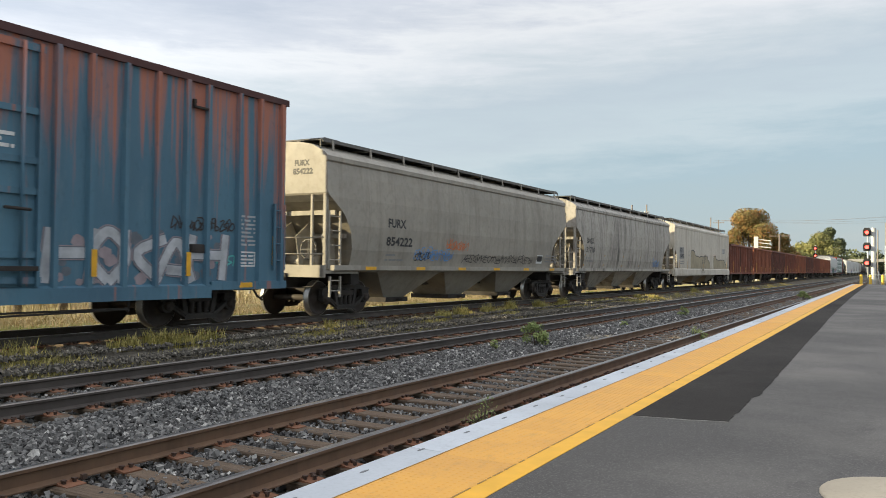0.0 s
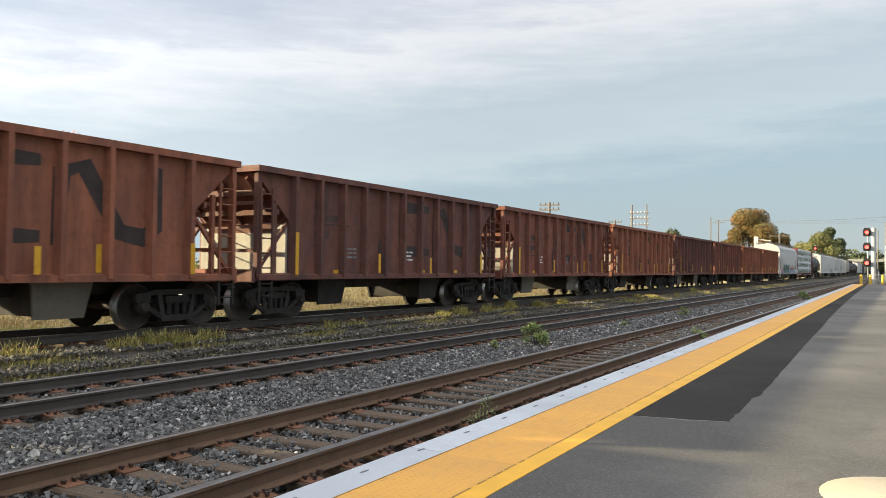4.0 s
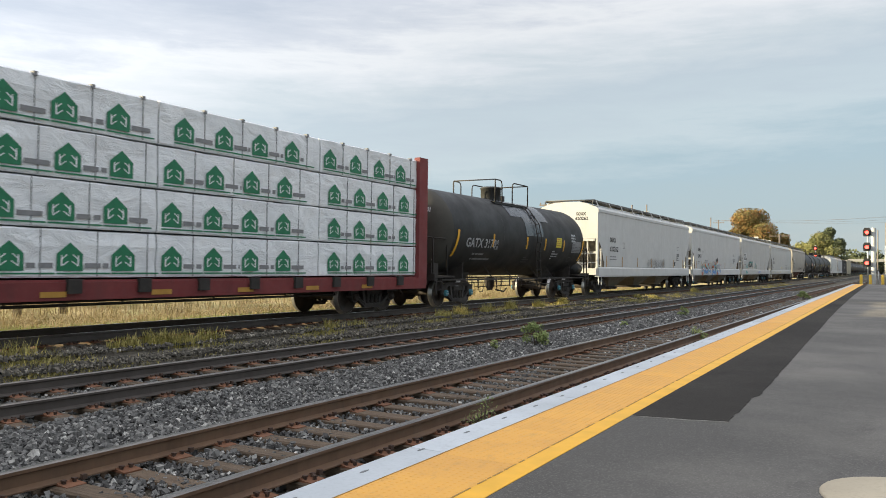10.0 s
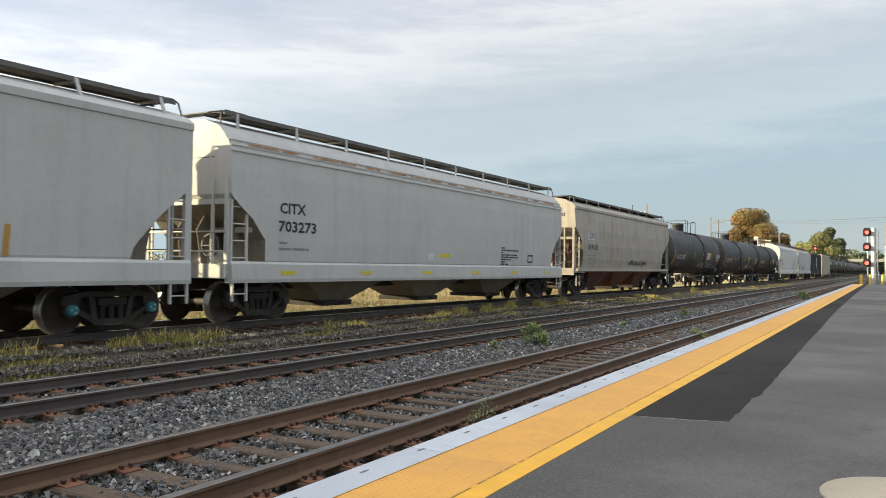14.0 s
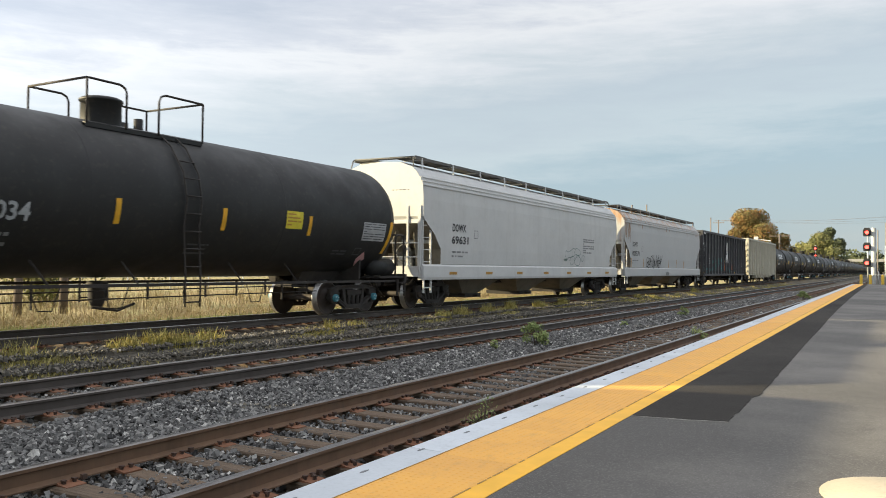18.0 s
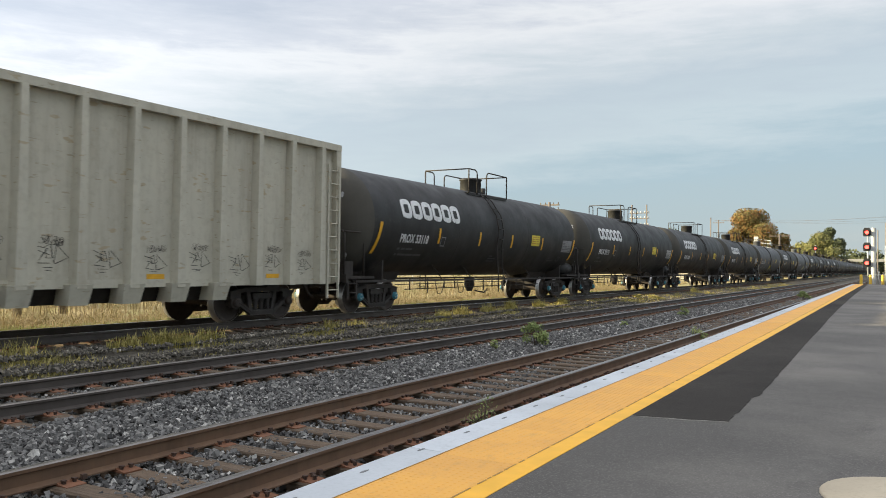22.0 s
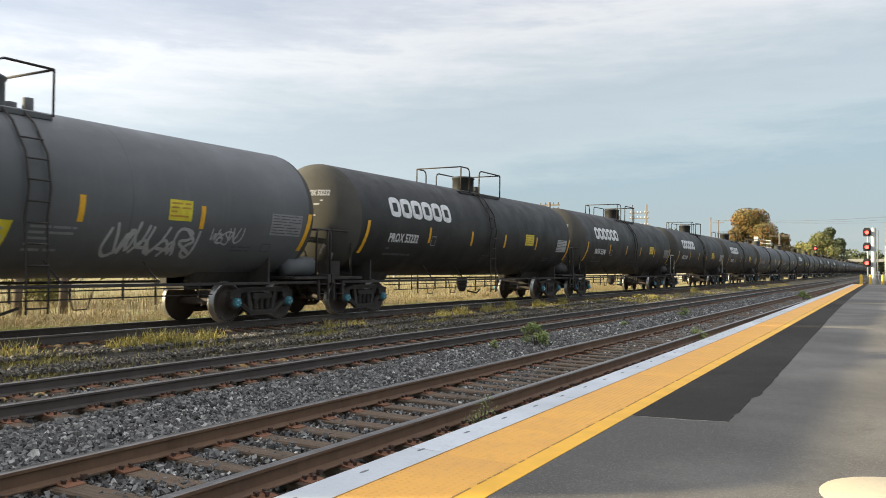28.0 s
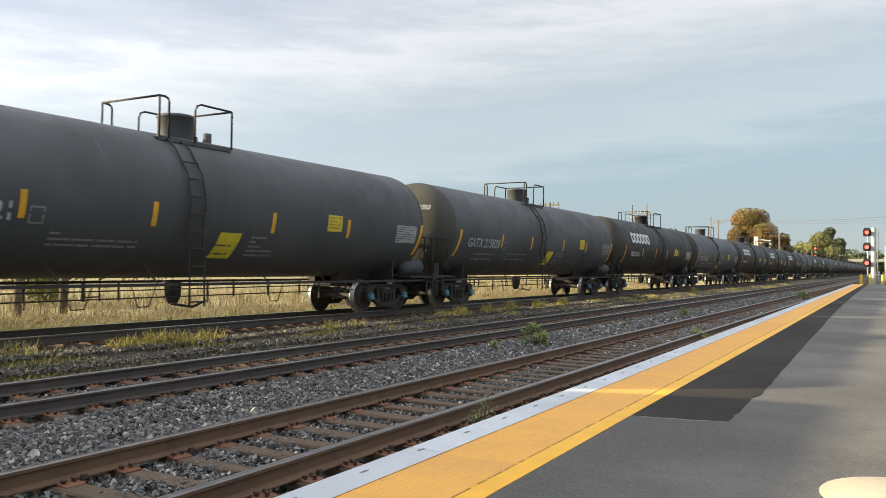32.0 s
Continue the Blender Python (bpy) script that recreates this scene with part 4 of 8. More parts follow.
    for i in range(230):
        x = -520 + i * 3.6 + r.uniform(-2, 2)
        if x > 230:
            break
        y = 700 + r.uniform(-15, 40)
        h = r.uniform(12, 19)
        for k in range(2):
            centres.append((x + r.uniform(-3, 3), y, h * (0.35 + 0.45 * k)))
            radii.append(r.uniform(4, 6.5))
    v, f = leaf_cloud(centres, radii, 45000, 1.5, 77)
    tagged(new("distant_woods", bulk("distant_woods", v, f, GREEN)), "distant belt of green and yellow trees", "woods", kind="stuff")
    # a post and mesh fence along the back of the field
    for k in range(22):
        fence = tagged(new("fence_post"), "pale wooden fence post on the field's far side", "fence post", "field fence")
        fence.location = (-52.0, -4.0 + 4.2 * k, ground_level(-52.0))
        p = Geo()
        p.tube([(0, 0, -0.3), (0, 0, 1.75)], 0.06, 6)
        part("post", p, WHITE, fence)
        p = Geo()
        for z in (0.5, 1.0, 1.5):
            p.bar((0, 0, z), (0, 4.2, z), 0.03, 0.05)
        part("fence_rail", p, GALV, fence)
    # a low hedge line behind the field, hidden but for the gaps between wagons
    centres, radii = [], []
    for i in range(150):
        x = -75 + r.uniform(-8, 8)
        y = -40 + i * 1.6
        centres.append((x, y, r.uniform(0.6, 2.0)))
        radii.append(r.uniform(1.0, 1.8))
    v, f = leaf_cloud(centres, radii, 14000, 0.22, 78)
    tagged(new("hedge_line", bulk("hedge_line", v, f, OLIVE)), "low hedge of shrubs along the field", "hedge", kind="stuff")


build_background()
build_bush("trackside_bush", (-7.26, 17.18, -0.28), 0.62, 0.68, BUSH, "green feathery bush growing in the ballast", 51, 1500, 0.028)
build_bush("small_weed", (-7.69, 15.9, -0.28), 0.30, 0.25, BUSH, "small green weed in the ballast", 52, 220, 0.02)
build_bush("small_weed", (-3.95, 7.9, -0.28), 0.48, 0.40, BUSH, "thin green weed beside the rail", 53, 260, 0.014)
build_bush("small_weed", (-4.35, 20.6, -0.28), 0.50, 0.36, BUSH, "leafy green weed at the platform's edge", 54, 420, 0.025)
build_bush("trackside_bush", (-5.11, 54.0, -0.28), 0.62, 1.1, BUSH, "green bush growing between the rails", 55, 900, 0.045)
build_bush("small_weed", (-7.2, 31.5, -0.28), 0.45, 0.6, BUSH, "green weed in the ballast", 56, 400, 0.03)
build_bush("small_weed", (-7.4, 24.5, -0.28), 0.24, 0.35, BUSH, "low weed in the ballast", 57, 260, 0.025)

# ---------------------------------------------------------------- the train: shared pieces

WHEELSETS = {-1: [], 1: []}
TRAIN = []
RADIUS, AXLE = 0.4572, 0.889


def wheelset_mesh():
    g = Geo()
    for s in (-1, 1):
        a = s * 0.7525
        prof = [(a - s * 0.095, 0.10), (a - s * 0.07, 0.485), (a - s * 0.045, 0.487), (a - s * 0.035, 0.460), (a + s * 0.065, RADIUS - 0.002), (a + s * 0.072, 0.44),
                (a + s * 0.070, 0.375), (a + s * 0.025, 0.355), (a + s * 0.02, 0.20), (a + s * 0.085, 0.155), (a + s * 0.09, 0.09)]
        if s < 0:
            prof = prof[::-1]
        tread = [1 if 0.44 <= min(prof[i][1], prof[i + 1][1]) else 0 for i in range(len(prof) - 1)]
        g.lathe(prof, 28, "x", (0, 0, 0), slots=tread)
        cap = [(s * 1.02, 0.105), (s * 1.155, 0.105), (s * 1.165, 0.085), (s * 1.165, 0.0)]
        g.lathe(cap if s > 0 else cap[::-1], 14, "x", (0, 0, 0), 2)
        for k in range(3):
            t = 2.094 * k
            g.box(s * 1.17 - 0.012, s * 1.17 + 0.012, 0.055 * math.cos(t) - 0.016, 0.055 * math.cos(t) + 0.016, 0.055 * math.sin(t) - 0.016, 0.055 * math.sin(t) + 0.016, 3)
    g.lathe([(-1.03, 0.075), (-0.6, 0.085), (0.6, 0.085), (1.03, 0.075)], 12, "x")
    return g


def side_frame_geo(s):
    """A cast side frame: arched top, sloping legs, spring window and journal boxes."""
    g = Geo()
    x0, x1 = sorted((s * 0.965, s * 1.075))
    xm, deep = (x0 + x1) / 2, x1 - x0
    # built from bars so that the windows stay open
    for a, b, h in (((-1.06, 0.66), (-0.60, 0.745), 0.10), ((-0.62, 0.745), (0.62, 0.745), 0.11), ((0.60, 0.745), (1.06, 0.66), 0.10),
                    ((-0.86, 0.50), (-0.38, 0.22), 0.09), ((0.86, 0.50), (0.38, 0.22), 0.09), ((-0.42, 0.205), (0.42, 0.205), 0.10),
                    ((-0.36, 0.22), (-0.46, 0.72), 0.075), ((0.36, 0.22), (0.46, 0.72), 0.075)):
        g.bar((xm, a[0], a[1]), (xm, b[0], b[1]), deep, h)
        if h > 0.08:
            g.bar((xm + s * 0.06, a[0], a[1] + 0.3 * h), (xm + s * 0.06, b[0], b[1] + 0.3 * h), 0.03, 0.035)
    for k in (-1, 1):
        g.prism([(k * AXLE + 0.155 * math.cos(t), 0.457 + 0.155 * math.sin(t)) for t in [i * math.pi / 5 for i in range(10)]], "x", x0 - 0.01, x1 + 0.01)
        g.box(x0, x1, k * AXLE - 0.17, k * AXLE + 0.17, 0.54, 0.68)
    return g


def spring_geo(s):
    """A nest of coil springs under the bolster's end."""
    g = Geo()
    coil = [(0.27, 0.04)]
    for k in range(6):
        coil += [(0.285 + 0.042 * k, 0.072), (0.306 + 0.042 * k, 0.050)]
    coil.append((0.53, 0.04))
    for y in (-0.20, 0.0, 0.20):
        g.lathe(coil, 10, "z", (s * 1.02, y, 0))
        g.lathe(coil, 8, "z", (s * 0.86, y, 0))
    g.box(*sorted((s * 0.80, s * 1.08)), -0.32, 0.32, 0.53, 0.66)
    g.box(*sorted((s * 0.80, s * 1.06)), -0.32, 0.32, 0.24, 0.275)
    return g


def bolster_geo():
    g = Geo()
    g.prism([(-1.02, 0.50), (-0.5, 0.36), (0.5, 0.36), (1.02, 0.50), (1.02, 0.66), (0.4, 0.72), (-0.4, 0.72), (-1.02, 0.66)], "y", -0.21, 0.21)
    g.lathe([(0.70, 0.2), (0.80, 0.2)], 16, "z")
    for k in (-1, 1):
        g.bar((-0.8, k * 0.42, 0.42), (0.8, k * 0.42, 0.42), 0.07, 0.12)
        for s in (-1, 1):
            g.box(s * 0.78 - 0.06, s * 0.78 + 0.06, k * 0.40 - 0.05, k * 0.40 + 0.05, 0.28, 0.60)
    return g


MESH = {}


def shared(key, make, mats):
    if key not in MESH:
        MESH[key] = make().mesh(key.split(":")[0], mats)
    return MESH[key]


def add_bogie(wagon, y, frame_mat=None, caps=None):
    frame_mat = frame_mat or FRAME
    caps = caps or (WHEEL, WHEEL)
    fk = frame_mat.name
    ck = caps[0].name
    bogie = part("bogie", shared("bogie:" + fk, bolster_geo, frame_mat), None, wagon, "", (0, y, 0))
    for s in (-1, 1):
        part("side_frame", shared("side_frame:%d%s" % (s, fk), lambda: side_frame_geo(s), frame_mat), None, bogie)
        part("spring_nest", shared("spring_nest:%d" % s, lambda: spring_geo(s), UNDER), None, bogie)
    for k in (-1, 1):
        w = part("wheelset", shared("wheelset:" + ck, wheelset_mesh, [WHEEL, TREAD, caps[0], caps[1]]), None, bogie, "", (0, k * AXLE, RADIUS))
        WHEELSETS[k].append(w)
    return bogie


def coupler_geo(s):
    g = Geo()
    g.box(-0.11, 0.11, -0.55, 0.10, 0.78, 0.98)
    g.prism([(-0.17, 0.05), (0.15, 0.02), (0.20, 0.26), (0.05, 0.34), (-0.02, 0.20), (-0.14, 0.30)], "z", 0.70, 1.04)
    g.tube([(0.35, -0.2, 0.85), (0.36, 0.05, 0.55), (0.30, 0.30, 0.45)], 0.03, 6)
    g.tube([(-0.15, 0.0, 0.72), (-1.1, -0.10, 0.78), (-1.3, -0.12, 1.0)], 0.014, 5)
    if s < 0:
        g.v = [(-x, -y, z) for x, y, z in g.v]
    return g


def add_couplers(wagon, front, rear):
    for s, y in ((-1, front), (1, rear)):
        part("coupler", shared("coupler:%d" % s, lambda: coupler_geo(s), UNDER), None, wagon, "", (0, y, 0))


def begin(name, front, rear, label, category, group):
    """An empty at the middle of a wagon, on the rail; returns it and the half length."""
    w = tagged(new(name), label, category, group)
    mid = (front + rear) / 2
    w.location = (TRAIN_X, mid, TRAIN_Z)
    TRAIN.append((w, mid))
    return w, (rear - front) / 2


LETTERS = {}


def letters(text, size, width=None):
    """Flat lettering in the y-z plane from y = 0, z = 0: corner rows (y, z) and faces."""
    key = (text, size, width)
    if key not in LETTERS:
        cu = bpy.data.curves.new("lettering", "FONT")
        cu.body, cu.size, cu.resolution_u, cu.offset = text, size / 0.72, 2, 0.010
        tmp = bpy.data.objects.new("lettering", cu)
        me = bpy.data.meshes.new_from_object(tmp)
        pts = [(v.co.x, v.co.y) for v in me.vertices]
        faces = [tuple(p.vertices) for p in me.polygons]
        k = width / max(p[0] for p in pts) if width else 1.0
        LETTERS[key] = ([(a * k, b) for a, b in pts], faces)
        bpy.data.objects.remove(tmp)
        bpy.data.curves.remove(cu)
        bpy.data.meshes.remove(me)
    return LETTERS[key]


class Side:
    """The visible side of a wagon as a drawing surface: (y, z) is laid on it, a few millimetres proud."""

    def __init__(self, wagon, surf):
        self.w, self.surf = wagon, surf

    def place(self, y, z, off):
        return (self.surf(z) + off, y, z)

    def text(self, text, y, z, size, mat, width=None, off=0.006, name="lettering"):
        pts, faces = letters(text, size, width)
        g = Geo()
        g.add([self.place(y + a, z + b, off) for a, b in pts], faces)
        return part(name, g, mat, self.w)

    def quad(self, y0, y1, z0, z1, mat, name="marking", off=0.005, slant=0.0, label="", cells=1):
        g = Geo()
        zs = [z0 + (z1 - z0) * i / cells for i in range(cells + 1)]
        v = []
        for z in zs:
            k = slant * (z - z0)
            v += [self.place(y0 + k, z, off), self.place(y1 + k, z, off)]
        g.add(v, [(2 * i, 2 * i + 1, 2 * i + 3, 2 * i + 2) for i in range(cells)])
        return part(name, g, mat, self.w, label)

    def bars(self, y, z, width, rows, pitch, thick, mat, seed=1, name="small_print", off=0.006):
        r = random.Random(seed)
        g = Geo()
        for i in range(rows):
            a = y
            zz = z - i * pitch
            while a < y + width:
                w = min(r.uniform(0.10, 0.5), y + width - a)
                if w > 0.04:
                    g.add([self.place(a, zz, off), self.place(a + w, zz, off), self.place(a + w, zz + thick, off), self.place(a, zz + thick, off)], [(0, 1, 2, 3)])
                a += w + r.uniform(0.03, 0.08)
                if r.random() < 0.18:
                    break
        return part(name, g, mat, self.w)

    def stencil(self, y0, y1, z0, z1, t, mat, name="stencil_frame", off=0.006):
        g = Geo()
        for a0, a1, b0, b1 in ((y0, y1, z0, z0 + t), (y0, y1, z1 - t, z1), (y0, y0 + t, z0, z1), (y1 - t, y1, z0, z1)):
            g.add([self.place(a0, b0, off), self.place(a1, b0, off), self.place(a1, b1, off), self.place(a0, b1, off)], [(0, 1, 2, 3)])
        return part(name, g, mat, self.w)

    def fill(self, g, ring, off, slot=0):
        """A convex patch of paint, cut at the levels where the side bends."""
        levels = (-9.0, 1.37, 1.41, 1.75, 2.4, 9.0)
        for lo, hi in zip(levels, levels[1:]):
            rows = ring
            for level, up in ((lo, 1), (hi, -1)):
                out = []
                for (a, b), (c, d) in zip(rows, rows[1:] + rows[:1]):
                    e, f = up * (b - level), up * (d - level)
                    if e >= 0:
                        out.append((a, b))
                    if e * f < 0:
                        t = e / (e - f)
                        out.append((a + (c - a) * t, level))
                rows = out
                if len(rows) < 3:
                    break
            if len(rows) > 2:
                g.add([self.place(a, b, off) for a, b in rows], [tuple(range(len(rows)))], slot)

    def ribbon(self, g, pts, width, off, slot=0, square=False):
        """A stroke of spray paint along points (y, z), with rounded ends."""
        n = len(pts)
        v, f = [], []
        for i, (y, z) in enumerate(pts):
            a, b = pts[max(i - 1, 0)], pts[min(i + 1, n - 1)]
            d = math.hypot(b[0] - a[0], b[1] - a[1]) or 1.0
            ny, nz = -(b[1] - a[1]) / d, (b[0] - a[0]) / d
            k = width * (0.55 if i in (0, n - 1) and not square else 1.0) / 2
            v += [self.place(y + ny * k, z + nz * k, off), self.place(y - ny * k, z - nz * k, off)]
        f = [(2 * i, 2 * i + 1, 2 * i + 3, 2 * i + 2) for i in range(n - 1)]
        g.add(v, f, slot)

    def tag(self, y0, y1, z0, z1, mat, width, seed, loops=6, name="graffiti_tag", label="", off=0.007):
        """A line of quick slanting hand-drawn strokes."""
        r = random.Random(seed)
        g = Geo()
        h = z1 - z0
        count = max(3, min(26, int((y1 - y0) / (0.34 * h))))
        step = (y1 - y0) / count
        for i in range(count):
            wide, up = step * r.uniform(1.2, 2.4), h * r.uniform(0.55, 1.05)
            lean, base = r.uniform(0.0, 0.35), z0 + h * r.uniform(-0.05, 0.15)
            for pts in strokes_of(r.choice(GLYPHS)):
                a0, b0 = r.random() < 0.4, r.random() < 0.4
                pts = [(1 - a if a0 else a, 1 - b if b0 else b) for a, b in pts]
                pts = [(y0 + step * i + wide * a + lean * up * b, base + up * b + 0.04 * h * r.uniform(-1, 1)) for a, b in pts]
                self.ribbon(g, rounded(pts), min(width, 0.10 * h), off + 0.0003 * i)
        return part(name, g, mat, self.w, label)

    def form(self, strokes, y0, y1, z0, z1, fat, mats, bands, key=0.045, halo=0.0, lean=0.0, off=0.012, label="", seed=1):
        """One fat spray letter: strokes on a ten by ten grid, an outline, and fills that change with height.
        mats: outline, halo, fills; bands: the levels, as shares of the height, at which the next fill begins."""
        r = random.Random(seed)
        g = Geo()
        wide, high = y1 - y0 - fat, z1 - z0 - fat
        lines = []
        for pts in strokes_of(strokes):
            pts = [(y0 + fat / 2 + wide * (a + r.uniform(-0.04, 0.04)) + lean * b, z0 + fat / 2 + high * (b + r.uniform(-0.03, 0.03))) for a, b in pts]
            lines.append(fine(rounded(pts), 0.07))
        layers = ([(fat + 2 * key + 2 * halo, 1)] if halo else []) + [(fat + 2 * key, 0), (fat, -1)]
        for n, (width, slot) in enumerate(layers):
            for m, pts in enumerate(lines):
                self.ribbon(g, pts, width, off + 0.0022 * n + 0.0005 * m, slot, square=True)
                if slot < 0:
                    k = len(pts) - 1
                    for i in range(k):
                        share = ((pts[i][1] + pts[i + 1][1]) / 2 - z0) / (z1 - z0) + r.uniform(-0.04, 0.04)
                        g.s[len(g.s) - k + i] = 2 + sum(share > b for b in bands)
        return part("graffiti_letter", g, list(mats), self.w, label)

    def puffs(self, y0, y1, z0, z1, count, size, mats, seed, name="graffiti_cloud", off=0.004):
        """Soft uneven patches of sprayed colour behind a piece."""
        r = random.Random(seed)
        g = Geo()
        for i in range(count):
            cy, cz, k = r.uniform(y0, y1), r.uniform(z0, z1), size * r.uniform(0.5, 1.2)
            n = 11
            ring = [(cy + k * r.uniform(0.8, 1.15) * math.cos(6.283 * j / n), cz + 0.8 * k * r.uniform(0.8, 1.15) * math.sin(6.283 * j / n)) for j in range(n)]
            self.fill(g, ring, off + 0.00018 * i, i % len(mats))
        return part(name, g, list(mats), self.w)

    def flames(self, y0, y1, z0, z1, count, mats, seed, off=0.005):
        """A row of pointed flames, each with a dark edge."""
        r = random.Random(seed)
        g = Geo()
        step = (y1 - y0) / count
        for i in range(count):
            a, b = y0 + step * (i - 0.25), y0 + step * (i + 1.2)
            tip = (y0 + step * (i + r.uniform(0.35, 0.8)), z0 + (z1 - z0) * r.uniform(0.72, 1.05))
            for grow, o, slot in ((0.035, 0.0, 0), (0.0, 0.0009, 1 + i % (len(mats) - 1))):
                self.fill(g, [(a - grow, z0), (b + grow, z0), (tip[0], tip[1] + 2.2 * grow)], off + 0.0004 * i + o, slot)
        return part("graffiti_flames", g, list(mats), self.w)


# stroke forms on a ten by ten grid
GLYPHS = ("00 49 90|23 73", "00 09 78 65 04 75 80 00", "00 09 78 75 14 90", "97 49 17 63 50 01", "99 09 00 90|05 65", "40 05 49 95 40", "00 09|99 05 90", "00 09 90 99", "09 30 58 70 99", "09 03 40 83 99", "00 09 98 65 05")


def strokes_of(code):
    return [[(int(p[0]) / 9, int(p[1]) / 9) for p in line.split()] for line in code.split("|")]


def rounded(pts):
    """The line with its corners cut twice, its ends kept."""
    for k in range(2):
        out = [pts[0]]
        for a, b in zip(pts, pts[1:]):
            out += [(0.78 * a[0] + 0.22 * b[0], 0.78 * a[1] + 0.22 * b[1]), (0.22 * a[0] + 0.78 * b[0], 0.22 * a[1] + 0.78 * b[1])]
        pts = out + [pts[-1]]
    return pts


def fine(pts, step):
    """The same line with no piece longer than step."""
    out = [pts[0]]
    for a, b in zip(pts, pts[1:]):
        k = max(1, math.ceil(math.dist(a, b) / step))
        out += [(a[0] + (b[0] - a[0]) * i / k, a[1] + (b[1] - a[1]) * i / k) for i in range(1, k + 1)]
    return out


FORMS = dict(S="98 49 17 36 64 82 50 01", P="10 19 69 96 64 14", O="50 13 16 49 86 83 50", T="08 59 98|59 40 60", E="98 19 05 01 90|05 75", R="10 19 79 86 55 14|45 90", A="00 49 90|22 72", H="09 00|99 90|05 95",
             K="09 00|98 15 90", C="98 49 07 02 40 91", N="00 09 90 99", B="10 19 78 66 15 75 82 50 10", V="09 40 99", G="98 39 06 02 40 91 94 54", M="00 19 54 89 90", U="09 02 40 82 99", Y="09 45 99|45 40", X="09 90|99 00", L="19 10 80")


def strip_marks(side, ys, z0, z1, mat, width=0.11, slant=0.0, cells=1):
    for y in ys:
        side.quad(y - width / 2, y + width / 2, z0, z1, mat, "reflector_strip", 0.006, slant, cells=cells)


def ladder_geo(x, y0, y1, z0, z1, rungs, r=0.017):
    g = Geo()
    for y in (y0, y1):
        g.bar((x, y, z0), (x, y, z1), 0.05, 0.05)
    for i in range(rungs):
        z = z0 + (z1 - z0) * (i + 0.6) / rungs
        g.tube([(x, y0, z), (x, y1, z)], r, 5)
    return g


def flipped(geo):
    """The same piece turned to the far side and the other end."""
    h = Geo()
    h.v = [(-x, -y, z) for x, y, z in geo.v]
    h.f, h.s, h.k = list(geo.f), list(geo.s), list(geo.k)
    return h


def both_ways(name, geo, mat, wagon, label=""):
    part(name, geo, mat, wagon, label)
    part(name, flipped(geo), mat, wagon, label)


# ---------------------------------------------------------------- covered hoppers


def shell_geo(half, prof, cut, back=None, slope=2.8):
    """A closed wagon body: rows (x, z) up one side and over the roof; cut(z) tells how far the ends are drawn in."""
    g = Geo()
    # more rows up the side, so that the slanting end edges keep their shape
    rise, wide = [p[1] for p in prof], [p[0] for p in prof]
    zs = [(float(np.interp(z, rise, wide)), z) for z in sorted(set(rise) | {1.6, 1.75, 1.9, 2.05, 2.2, 2.35, 2.5, 2.62, 2.74, 2.8, 2.88, 3.0, 3.15, 3.2})]
    n = len(zs)
    left = [(-x, z) for x, z in zs]
    ring = zs + left[::-1]
    m = len(ring)
    stations = [-1.0, -0.5, 0.0, 0.5, 1.0]
    for k in stations:
        for x, z in ring:
            g.v.append((x, k * (half - (back if back and k > 0 else cut)(z)), z))
    for i in range(len(stations) - 1):
        for j in range(m):
            g.f.append((i * m + j, i * m + (j + 1) % m, (i + 1) * m + (j + 1) % m, (i + 1) * m + j)[::-1])
            g.s.append(0)
            g.k.append(False)
    for base, flip in ((0, False), ((len(stations) - 1) * m, True)):
        for j in range(n - 1):
            q = (base + j, base + j + 1, base + m - 2 - j, base + m - 1 - j)
            g.f.append(q if flip else q[::-1])
            g.s.append(1 if zs[j + 1][1] < slope else 0)
            g.k.append(False)
    return g


